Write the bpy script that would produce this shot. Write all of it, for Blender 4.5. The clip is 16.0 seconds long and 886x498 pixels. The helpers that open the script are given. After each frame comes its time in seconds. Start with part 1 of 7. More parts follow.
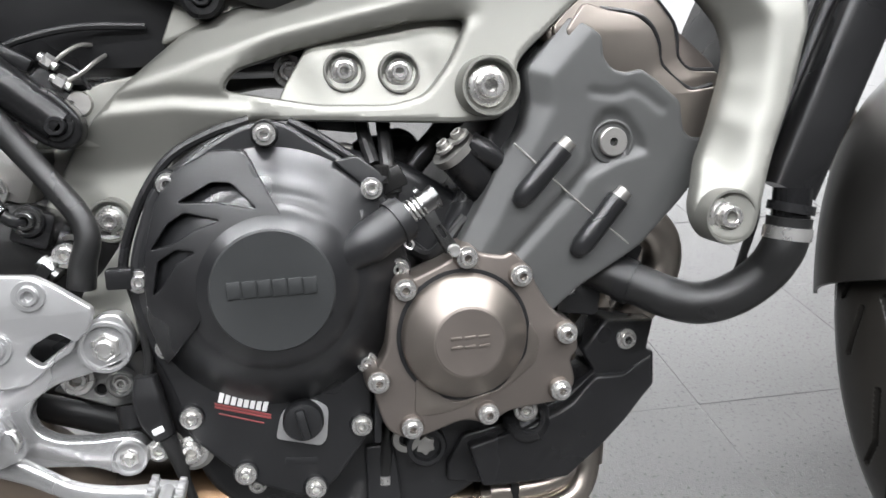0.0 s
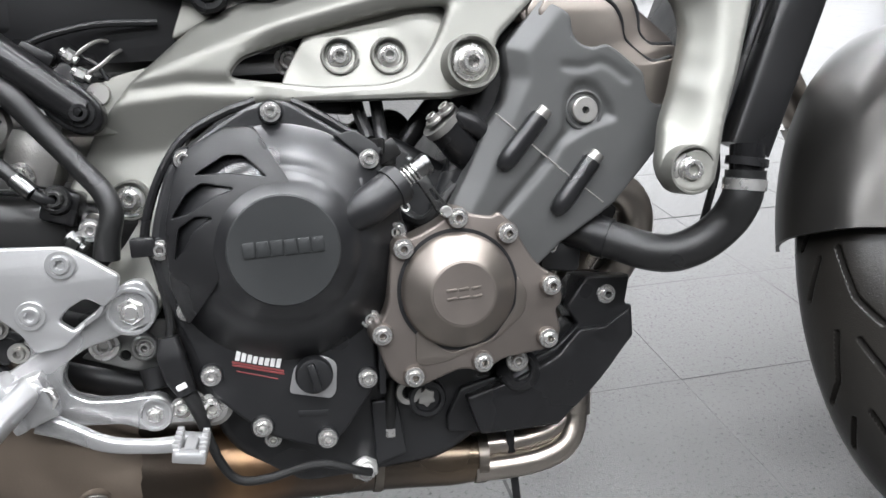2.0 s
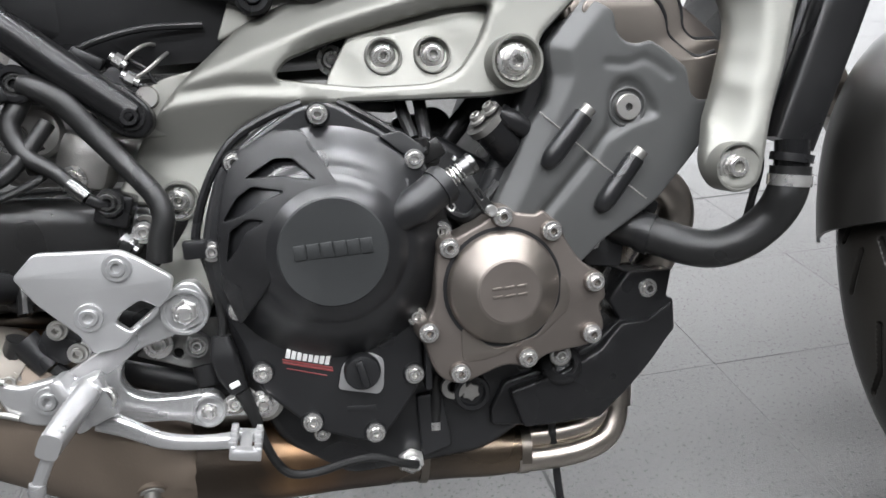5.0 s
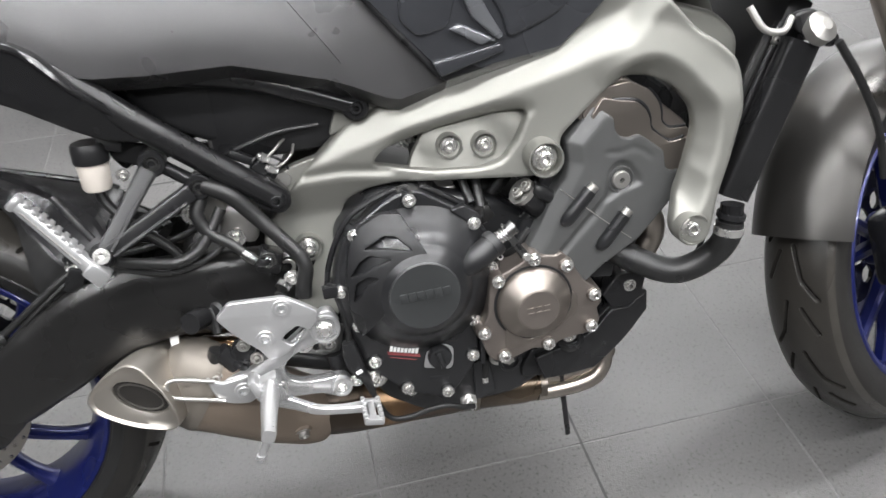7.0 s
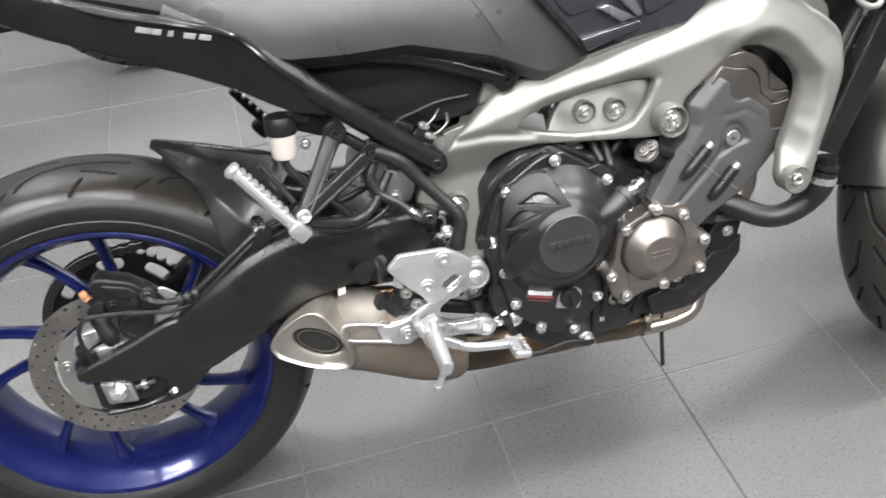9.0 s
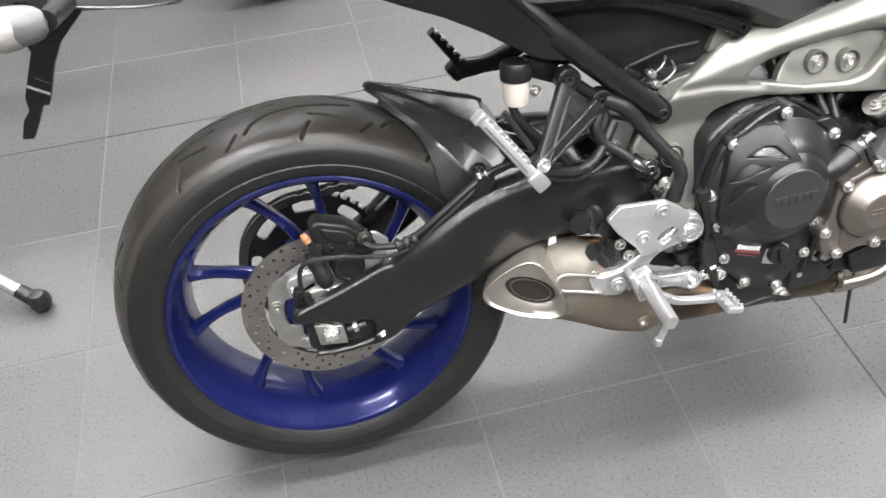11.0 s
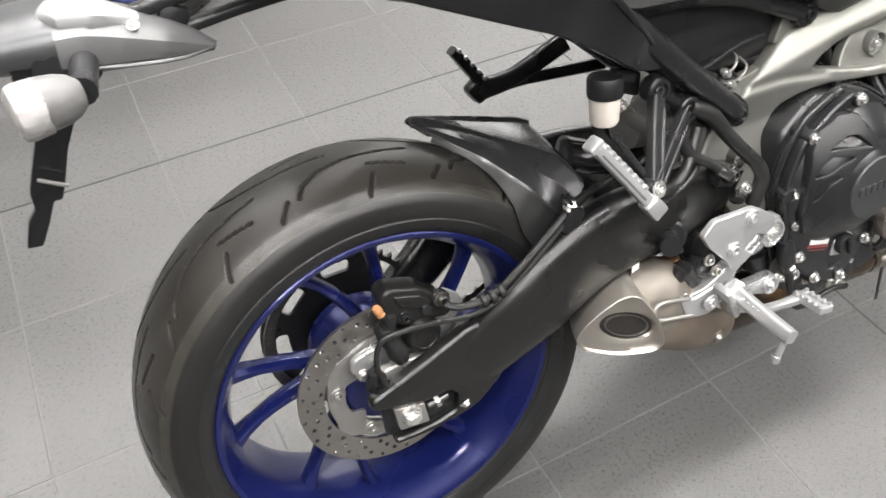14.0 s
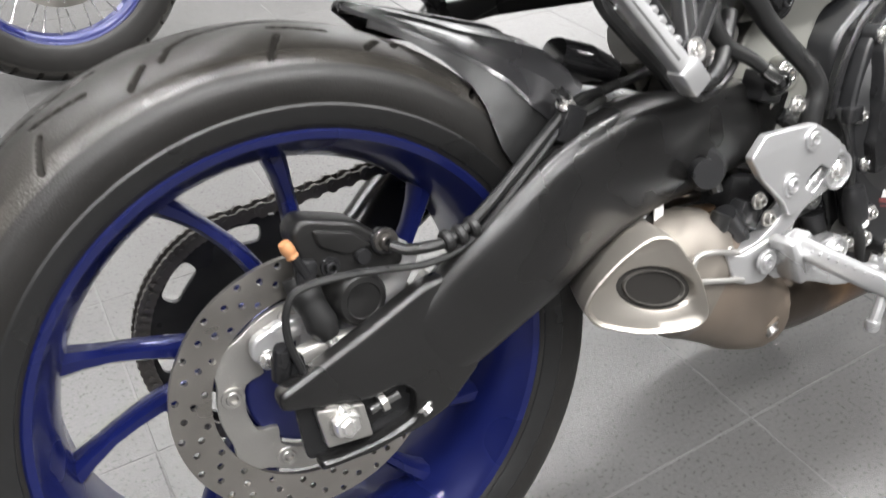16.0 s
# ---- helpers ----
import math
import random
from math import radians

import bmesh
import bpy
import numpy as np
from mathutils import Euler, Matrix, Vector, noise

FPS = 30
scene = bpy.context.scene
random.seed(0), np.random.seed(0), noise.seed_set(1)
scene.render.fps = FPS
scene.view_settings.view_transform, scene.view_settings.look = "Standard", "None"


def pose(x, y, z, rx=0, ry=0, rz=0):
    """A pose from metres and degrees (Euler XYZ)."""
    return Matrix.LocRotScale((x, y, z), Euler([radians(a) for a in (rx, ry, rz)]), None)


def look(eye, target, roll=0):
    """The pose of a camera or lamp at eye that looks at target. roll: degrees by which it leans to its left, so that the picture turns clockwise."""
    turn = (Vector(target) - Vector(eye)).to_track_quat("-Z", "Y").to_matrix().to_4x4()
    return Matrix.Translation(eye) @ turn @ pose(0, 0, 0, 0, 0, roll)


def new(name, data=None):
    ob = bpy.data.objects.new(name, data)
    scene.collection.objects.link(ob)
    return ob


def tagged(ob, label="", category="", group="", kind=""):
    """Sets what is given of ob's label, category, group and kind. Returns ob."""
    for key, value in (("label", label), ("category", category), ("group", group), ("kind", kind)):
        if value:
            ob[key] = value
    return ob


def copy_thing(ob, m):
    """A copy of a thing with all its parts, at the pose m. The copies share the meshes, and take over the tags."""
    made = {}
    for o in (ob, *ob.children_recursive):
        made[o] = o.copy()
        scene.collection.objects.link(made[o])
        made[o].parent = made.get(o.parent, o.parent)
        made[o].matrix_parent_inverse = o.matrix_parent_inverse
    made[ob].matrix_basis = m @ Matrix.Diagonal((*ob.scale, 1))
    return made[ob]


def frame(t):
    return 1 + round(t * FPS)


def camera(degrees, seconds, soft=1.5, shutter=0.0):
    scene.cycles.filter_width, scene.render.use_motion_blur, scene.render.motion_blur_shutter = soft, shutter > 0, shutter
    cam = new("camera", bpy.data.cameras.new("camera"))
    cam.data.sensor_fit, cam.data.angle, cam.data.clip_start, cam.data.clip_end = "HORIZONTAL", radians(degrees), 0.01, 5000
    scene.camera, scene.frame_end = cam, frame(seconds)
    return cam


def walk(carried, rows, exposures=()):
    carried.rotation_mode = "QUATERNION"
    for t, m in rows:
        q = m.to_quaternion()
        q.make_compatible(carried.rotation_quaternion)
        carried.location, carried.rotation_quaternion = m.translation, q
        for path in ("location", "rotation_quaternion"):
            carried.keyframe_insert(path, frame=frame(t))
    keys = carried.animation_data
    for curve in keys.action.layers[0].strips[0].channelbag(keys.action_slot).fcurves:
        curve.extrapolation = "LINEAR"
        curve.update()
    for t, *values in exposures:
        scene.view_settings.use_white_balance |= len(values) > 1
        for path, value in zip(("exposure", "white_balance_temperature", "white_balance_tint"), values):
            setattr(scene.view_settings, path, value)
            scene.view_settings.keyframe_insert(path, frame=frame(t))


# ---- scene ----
cam = camera(58.04, 16.0, shutter=0.5)
PATH = [
    (0, (0.6979, -0.7118, 0.7308), (0.8652, 0.1851, 0.3216), 0.18),
    (0.5, (0.6849, -0.7427, 0.7337), (0.8720, 0.1490, 0.3217), 0.41),
    (1, (0.6775, -0.7749, 0.7202), (0.8534, 0.1259, 0.3232), 0.10),
    (1.5, (0.6763, -0.7878, 0.7137), (0.8643, 0.1143, 0.3254), -0.71),
    (2, (0.6730, -0.7892, 0.7049), (0.8642, 0.1166, 0.3269), -1.66),
    (2.5, (0.6668, -0.7894, 0.6999), (0.8630, 0.1200, 0.3331), -2.22),
    (3, (0.6698, -0.7916, 0.6991), (0.8603, 0.1215, 0.3388), -2.10),
    (5.5, (0.6359, -0.7835, 0.7573), (0.7937, 0.0956, 0.3076), -2.67),
    (6, (0.6064, -0.7943, 0.8401), (0.7765, 0.0294, 0.2991), -2.88),
    (6.5, (0.5767, -0.8509, 0.9777), (0.7279, -0.0504, 0.3978), -3.60),
    (7, (0.5564, -0.9074, 1.1371), (0.7035, -0.1454, 0.5065), -3.78),
    (7.5, (0.5152, -0.9460, 1.1959), (0.6712, -0.1944, 0.5550), -2.61),
    (8, (0.4620, -0.9653, 1.2290), (0.6284, -0.2152, 0.5889), -3.03),
    (8.5, (0.3720, -0.9577, 1.2330), (0.5508, -0.2310, 0.5696), -3.22),
    (9, (0.2875, -0.9529, 1.2296), (0.4704, -0.2326, 0.5604), -3.27),
    (9.5, (0.1985, -0.9445, 1.2262), (0.3665, -0.2277, 0.5494), -3.75),
    (10, (0.1288, -0.9379, 1.2287), (0.2706, -0.2142, 0.5534), -4.62),
    (10.2, (0.1058, -0.9237, 1.2326), (0.2387, -0.2083, 0.5466), -4.19),
    (12.3, (-0.0743, -0.7163, 1.2496), (0.0472, -0.0472, 0.5165), -4.84),
    (12.5, (-0.1021, -0.6783, 1.2435), (0.0348, -0.0123, 0.5102), -3.32),
    (13, (-0.1360, -0.6538, 1.2313), (0.0411, -0.0007, 0.4950), -1.01),
    (13.5, (-0.1739, -0.6429, 1.2175), (0.0755, -0.0104, 0.4841), -1.45),
    (14, (-0.2043, -0.6164, 1.1871), (0.1099, -0.0029, 0.4627), -0.94),
    (14.5, (-0.2053, -0.5896, 1.1259), (0.1445, 0.0241, 0.4180), -1.78),
    (15, (-0.1810, -0.5795, 1.0114), (0.1940, 0.0843, 0.3643), -0.65),
    (15.5, (-0.1580, -0.5595, 0.9042), (0.2380, 0.1364, 0.3051), -0.21),
    (16, (-0.1478, -0.5463, 0.8230), (0.2551, 0.1534, 0.2330), -0.72),
]
walk(cam, [(t, look(eye, target, roll)) for t, eye, target, roll in PATH],
     [(0, 0.26, 6250, 10), (3, 0.13, 6150, 10), (5.5, 0.02, 6250, 10), (6.5, 0.10, 6350, 10), (8, 0.32, 6350, 10), (10, 0.50, 6350, 10),
      (12.5, 0.43, 6600, 10), (14.5, 0.40, 6600, 10), (15.5, 0.45, 6550, 10), (16, 0.58, 6450, 10)])

# ---- world, lights, exposure ----
world = bpy.data.worlds.new("world")
scene.world = world
world.use_nodes = True
world.node_tree.nodes["Background"].inputs[0].default_value = (0.80, 0.82, 0.85, 1)
world.node_tree.nodes["Background"].inputs[1].default_value = 0.25

ROOM_H = 3.4
LAMP_POWER = 48.0
# unseen lamp grid; the row at y -3.15 is added as near-side fill
LAMPS = [(x, y) for x in (-1.5, 0.05, 1.6, 3.15) for y in (-3.15, -1.45, 0.25, 1.95, 3.65)]

# ---- materials ----


def mat(name, color, rough=0.5, metal=0.0, vary=0.12, scale=40.0, bump=0.0, bump_scale=400.0, coat=0.0, spec=0.5,
        grain=None, smudge=0.12, per_object=0.0, contrast=1):
    """A surface with two scales of variation in colour and gloss, and a fine relief."""
    m = bpy.data.materials.new(name)
    m.use_nodes = True
    nt = m.node_tree
    b = nt.nodes["Principled BSDF"]
    b.inputs["Metallic"].default_value = metal
    b.inputs["Specular IOR Level"].default_value = spec
    if coat:
        b.inputs["Coat Weight"].default_value = coat
        b.inputs["Coat Roughness"].default_value = 0.08
    tc = nt.nodes.new("ShaderNodeTexCoord")
    n1 = nt.nodes.new("ShaderNodeTexNoise")
    n1.inputs["Scale"].default_value = scale
    n1.inputs["Detail"].default_value = 5
    n2 = nt.nodes.new("ShaderNodeTexNoise")
    n2.inputs["Scale"].default_value = scale * 0.17
    n2.inputs["Detail"].default_value = 3
    nt.links.new(tc.outputs["Object"], n1.inputs["Vector"])
    nt.links.new(tc.outputs["Object"], n2.inputs["Vector"])
    mix = nt.nodes.new("ShaderNodeMix")
    mix.data_type = "RGBA"
    lo = [c * (1 - vary) for c in color]
    hi = [min(1, c * (1 + vary)) for c in color]
    mix.inputs[6].default_value = (*lo, 1)
    mix.inputs[7].default_value = (*hi, 1)
    add = nt.nodes.new("ShaderNodeMath")
    add.operation = "ADD"
    half = nt.nodes.new("ShaderNodeMath")
    half.operation = "MULTIPLY"
    half.inputs[1].default_value = 0.5
    nt.links.new(n1.outputs[0], add.inputs[0])
    nt.links.new(n2.outputs[0], add.inputs[1])
    nt.links.new(add.outputs[0], half.inputs[0])
    fac = half
    if contrast != 1:
        sharp_ = nt.nodes.new("ShaderNodeMath")
        sharp_.operation = "MULTIPLY_ADD"
        sharp_.use_clamp = True
        sharp_.inputs[1].default_value = contrast
        sharp_.inputs[2].default_value = 0.5 - 0.5 * contrast
        nt.links.new(half.outputs[0], sharp_.inputs[0])
        half = fac = sharp_
    if per_object:
        oi = nt.nodes.new("ShaderNodeObjectInfo")
        mm = nt.nodes.new("ShaderNodeMath")
        mm.operation = "MULTIPLY_ADD"
        mm.inputs[1].default_value = per_object
        nt.links.new(oi.outputs["Random"], mm.inputs[0])
        nt.links.new(half.outputs[0], mm.inputs[2])
        fac = mm
    nt.links.new(fac.outputs[0], mix.inputs[0])
    nt.links.new(mix.outputs[2], b.inputs["Base Color"])
    rr = nt.nodes.new("ShaderNodeMapRange")
    rr.inputs["From Min"].default_value = 0.3
    rr.inputs["From Max"].default_value = 0.7
    rr.inputs["To Min"].default_value = max(0.02, rough - smudge)
    rr.inputs["To Max"].default_value = min(1, rough + smudge)
    nt.links.new(n2.outputs[0], rr.inputs["Value"])
    nt.links.new(rr.outputs[0], b.inputs["Roughness"])
    if bump:
        n3 = nt.nodes.new("ShaderNodeTexNoise")
        n3.inputs["Scale"].default_value = bump_scale
        n3.inputs["Detail"].default_value = 2
        nt.links.new(tc.outputs["Object"], n3.inputs["Vector"])
        bp = nt.nodes.new("ShaderNodeBump")
        bp.inputs["Strength"].default_value = bump
        bp.inputs["Distance"].default_value = 0.001
        nt.links.new(n3.outputs[0], bp.inputs["Height"])
        nt.links.new(bp.outputs[0], b.inputs["Normal"])
    return m


M = dict(
    frame=mat("frame_paint", (0.228, 0.226, 0.206), 0.45, 0.66, 0.04, 30, 0.06, 1500, spec=0.4, smudge=0.04),
    cast=mat("cast_aluminium", (0.40, 0.39, 0.37), 0.42, 0.85, 0.10, 60, 0.25, 700),
    silver=mat("silver_paint", (0.53, 0.53, 0.532), 0.32, 0.75, 0.05, 40, 0.05, 800),
    bolt=mat("zinc_bolt", (0.74, 0.73, 0.71), 0.27, 0.9, 0.12, 300),
    chrome=mat("polished_steel", (0.44, 0.40, 0.355), 0.34, 1.0, 0.12, 60),
    engine=mat("satin_black_engine", (0.0105, 0.0107, 0.0116), 0.35, 0.0, 0.2, 50, 0.05, 1500, spec=0.60),
    badge=mat("matt_black_badge", (0.026, 0.0275, 0.028), 0.46, 0.0, 0.15, 50, 0.1, 1500, spec=0.5),
    bronze=mat("bronze_cover", (0.25, 0.222, 0.198), 0.38, 0.9, 0.08, 50, 0.06, 1500),
    bronze_dark=mat("bronze_cover_matt", (0.205, 0.180, 0.162), 0.42, 0.8, 0.08, 50, 0.08, 1500),
    cyl=mat("grey_coated_cover", (0.082, 0.083, 0.082), 0.42, 0.3, 0.12, 40, 0.10, 1500, spec=0.45),
    plastic=mat("black_plastic", (0.0125, 0.0125, 0.0132), 0.31, 0.0, 0.2, 60, 0.20, 1200, spec=0.36),
    matte=mat("matt_grey_plastic", (0.0115, 0.0112, 0.011), 0.34, 0.0, 0.15, 60, 0.2, 900, spec=0.36),
    satin=mat("satin_black_plastic", (0.010, 0.010, 0.0115), 0.33, 0.0, 0.2, 40, 0.08, 1200, spec=0.5),
    gloss=mat("gloss_black_paint", (0.009, 0.009, 0.0095), 0.17, 0.0, 0.2, 30, spec=0.32, coat=0.12),
    tank=mat("dark_grey_tank_paint", (0.05, 0.052, 0.058), 0.25, 0.5, 0.1, 30, coat=0.6),
    black=mat("black_tube_paint", (0.0100, 0.0100, 0.0105), 0.29, 0.0, 0.2, 60, 0.08, 900, spec=0.40),
    rubber=mat("hose_rubber", (0.0130, 0.0130, 0.0130), 0.35, 0.0, 0.2, 80, 0.25, 1400, spec=0.42),
    tyre=mat("tyre_rubber", (0.0205, 0.0188, 0.0164), 0.34, 0.0, 0.45, 18, 0.30, 700, spec=0.42, contrast=1.8),
    blue=mat("blue_rim_paint", (0.0068, 0.0110, 0.080), 0.30, 0.35, 0.12, 30, coat=0.35),
    disc=mat("ground_disc_steel", (0.42, 0.40, 0.37), 0.36, 1.0, 0.12, 90, 0.2, 900),
    steel=mat("stainless_exhaust", (0.21, 0.188, 0.162), 0.40, 1.0, 0.12, 14, 0.15, 500),
    shield=mat("tan_exhaust_shield", (0.160, 0.128, 0.100), 0.46, 0.40, 0.12, 14, 0.15, 500),
    dark_steel=mat("dark_linkage_steel", (0.17, 0.17, 0.168), 0.28, 0.95, 0.25, 120),
    cast_dark=mat("dark_cast_alloy", (0.20, 0.20, 0.195), 0.45, 0.8, 0.15, 70, 0.3, 600),
    badge_grey=mat("badge_print", (0.24, 0.24, 0.24), 0.45, 0.3, 0.1, 90),
    collar=mat("brushed_collar", (0.165, 0.148, 0.127), 0.48, 0.50, 0.08, 30, 0.1, 900),
    copper_tint=mat("copper_tinted_pipe", (0.40, 0.255, 0.15), 0.26, 1.0, 0.35, 30, 0.1, 600),
    hugger=mat("satin_hugger_plastic", (0.028, 0.0275, 0.029), 0.27, 0.25, 0.15, 40, 0.08, 1200, spec=0.72),
    soot_pipe=mat("sooty_outlet_pipe", (0.17, 0.16, 0.148), 0.36, 0.8, 0.3, 60),
    swing=mat("satin_black_swingarm", (0.0085, 0.0083, 0.0082), 0.27, 0.0, 0.12, 60, 0.12, 900, spec=0.55),
    heat=mat("heat_tinted_steel", (0.185, 0.165, 0.142), 0.30, 1.0, 0.35, 14, 0.15, 500),
    tip=mat("brushed_exhaust_tip", (0.49, 0.46, 0.415), 0.38, 1.0, 0.08, 30, 0.1, 900),
    soot=mat("sooty_pipe", (0.020, 0.018, 0.016), 0.6, 0.3, 0.2, 60),
    guard_pale=mat("pale_panel_edge", (0.16, 0.165, 0.175), 0.28, 0.6, 0.06, 30, coat=0.4),
    chain=mat("oily_chain_steel", (0.17, 0.16, 0.15), 0.38, 0.9, 0.25, 80, 0.2, 800),
    guard=mat("mudguard_paint", (0.050, 0.048, 0.045), 0.36, 0.70, 0.08, 30),
    seat=mat("seat_vinyl", (0.029, 0.0285, 0.029), 0.34, 0.0, 0.12, 60, 0.35, 1600, spec=0.6),
    fluid=mat("reservoir_plastic", (0.62, 0.57, 0.51), 0.4, 0.0, 0.08, 30, spec=0.4),
    wrap=mat("grey_wrapping_film", (0.115, 0.113, 0.110), 0.36, 0.0, 0.2, 90, 0.5, 160, spec=0.5),
    film=mat("white_packing_film", (0.31, 0.298, 0.288), 0.30, 0.0, 0.10, 60, 0.6, 220, spec=0.5),
    shell=mat("silver_grey_shell", (0.15, 0.150, 0.150), 0.36, 0.6, 0.06, 40, 0.05, 900),
    white=mat("white_print", (0.75, 0.75, 0.74), 0.45),
    red=mat("red_print", (0.20, 0.045, 0.045), 0.45),
    orange=mat("orange_cap", (0.42, 0.20, 0.09), 0.45),
    tile=mat("grey_stone_tile", (0.070, 0.0686, 0.0672), 0.30, 0.0, 0.5, 1000, 0.55, 420, spec=0.33, smudge=0.04, per_object=0.10, contrast=1.25),
    grout=mat("pale_grout", (0.098, 0.097, 0.095), 0.75, 0.0, 0.45, 9),
    joint=mat("dark_expansion_joint", (0.018, 0.018, 0.018), 0.7, 0.0, 0.2, 120),
    wall=mat("white_wall_paint", (0.72, 0.72, 0.71), 0.7, 0.0, 0.04, 5, 0.1, 300),
    grey_wall=mat("fill_cutting_grey", (0.16, 0.16, 0.16), 0.7, 0.0, 0.04, 5, 0.1, 300),
    # darker than the tread: the shade inside the grooves, put into the colour
    groove=mat("tyre_groove_shade", (0.0145, 0.0134, 0.0120), 0.75, 0.0, 0.3, 60, spec=0.1),
    sidewall=mat("tyre_sidewall", (0.0135, 0.0128, 0.0120), 0.45, 0.0, 0.3, 30, 0.25, 700, spec=0.32),
    # worn shoulder, lightened as well to stand for the lamp highlight on it
    scuff_sheen=mat("scuffed_shoulder_sheen", (0.030, 0.0275, 0.0240), 0.27, 0.0, 0.45, 30, 0.45, 500, spec=0.5, contrast=2.0),
    teal=mat("fender_grey_paint", (0.075, 0.076, 0.078), 0.26, 0.5, 0.1, 40),
)


def heat_tint(m):
    """Straw, gold and brown oxide bands along a stainless pipe, over the steel's own colour."""
    nt = m.node_tree
    b = nt.nodes["Principled BSDF"]
    base = b.inputs["Base Color"].links[0].from_socket
    tc = nt.nodes.new("ShaderNodeTexCoord")
    wob = nt.nodes.new("ShaderNodeTexNoise")
    wob.inputs["Scale"].default_value = 22
    xyz = nt.nodes.new("ShaderNodeSeparateXYZ")
    nt.links.new(tc.outputs["Object"], wob.inputs["Vector"])
    nt.links.new(tc.outputs["Object"], xyz.inputs[0])
    along = nt.nodes.new("ShaderNodeMath")
    along.operation = "MULTIPLY_ADD"
    along.inputs[1].default_value = 0.06
    nt.links.new(wob.outputs[0], along.inputs[0])
    nt.links.new(xyz.outputs[0], along.inputs[2])
    span = nt.nodes.new("ShaderNodeMapRange")
    span.inputs["From Min"].default_value = 0.53
    span.inputs["From Max"].default_value = 0.93
    nt.links.new(along.outputs[0], span.inputs["Value"])
    ramp = nt.nodes.new("ShaderNodeValToRGB")
    e = ramp.color_ramp.elements
    e[0].position, e[0].color = 0.0, (0.45, 0.43, 0.42, 1)
    e[1].position, e[1].color = 1.0, (1.0, 0.92, 0.80, 1)
    for p, c in ((0.20, (0.50, 0.44, 0.40)), (0.28, (1.50, 1.06, 0.70)), (0.34, (1.05, 0.74, 0.52)), (0.42, (0.62, 0.54, 0.50)), (0.62, (0.72, 0.68, 0.65)), (0.80, (1.05, 0.92, 0.78))):
        k = e.new(p)
        k.color = (*c, 1)
    nt.links.new(span.outputs[0], ramp.inputs[0])
    mul = nt.nodes.new("ShaderNodeMix")
    mul.data_type = "RGBA"
    mul.blend_type = "MULTIPLY"
    mul.inputs[0].default_value = 1.0
    nt.links.new(base, mul.inputs[6])
    nt.links.new(ramp.outputs[0], mul.inputs[7])
    nt.links.new(mul.outputs[2], b.inputs["Base Color"])


heat_tint(M["heat"])
glow = bpy.data.materials.new("lamp_diffuser")
glow.use_nodes = True
glow.node_tree.nodes["Principled BSDF"].inputs["Emission Color"].default_value = (1, 0.98, 0.95, 1)
glow.node_tree.nodes["Principled BSDF"].inputs["Emission Strength"].default_value = 6.0

daylight = bpy.data.materials.new("daylight")
daylight.use_nodes = True
daylight.node_tree.nodes["Principled BSDF"].inputs["Base Color"].default_value = (0.8, 0.85, 0.9, 1)
daylight.node_tree.nodes["Principled BSDF"].inputs["Emission Color"].default_value = (1, 0.98, 0.96, 1)
daylight.node_tree.nodes["Principled BSDF"].inputs["Emission Strength"].default_value = 3.0

# ---- mesh tools: all of them give a bmesh ----


def finish(bm, sharp=0.6):
    bmesh.ops.recalc_face_normals(bm, faces=bm.faces)
    for f in bm.faces:
        f.smooth = True
    for e in bm.edges:
        if len(e.link_faces) != 2 or e.calc_face_angle(0) > sharp:
            e.smooth = False
    return bm


def part(name, bm, material, parent=None, label="", sharp=0.6):
    """Links a bmesh (or a mesh) as one object under its thing."""
    if isinstance(bm, bmesh.types.BMesh):
        me = bpy.data.meshes.new(name)
        finish(bm, sharp).to_mesh(me)
        bm.free()
    else:
        me = bm
    if material and not me.materials:
        me.materials.append(material)
        if name in ("tyre", "rear_tyre"):
            me.materials.append(M["groove"])
            me.materials.append(M["scuff_sheen"])
            me.materials.append(M["sidewall"])
    ob = new(name, me)
    ob.parent = parent
    return tagged(ob, label)


def thing(name, label, category, matrix=None, group="", kind=""):
    ob = new(name)
    ob.empty_display_size = 0.1
    if matrix is not None:
        ob.matrix_world = matrix
    return tagged(ob, label, category, group, kind)


def V(p):
    return Vector(p)


def spline(pts, n=8, closed=False):
    """Points on a smooth curve through pts."""
    P = [V(p) for p in pts]
    out = []
    m = len(P) if closed else len(P) - 1
    for i in range(m):
        if closed:
            a, b, c, d = (P[(i + k) % len(P)] for k in (-1, 0, 1, 2))
        else:
            b, c = P[i], P[i + 1]
            a = P[i - 1] if i else b + (b - c)
            d = P[i + 2] if i + 2 < len(P) else c + (c - b)
        for k in range(n):
            t = k / n
            out.append(0.5 * ((2 * b) + (c - a) * t + (2 * a - 5 * b + 4 * c - d) * t * t + (3 * b - a - 3 * c + d) * t ** 3))
    if not closed:
        out.append(P[-1])
    return out


def fillet(pts, r, n=4):
    """A polygon in the plane with its corners rounded."""
    out = []
    k = len(pts)
    for i in range(k):
        a, b, c = (Vector(pts[(i + j) % k]).to_2d() for j in (-1, 0, 1))
        u, v = (a - b), (c - b)
        d = min(r, u.length * 0.45, v.length * 0.45)
        p, q = b + u.normalized() * d, b + v.normalized() * d
        for j in range(n + 1):
            t = j / n
            out.append(p * (1 - t) ** 2 + b * 2 * t * (1 - t) + q * t * t)
    return out


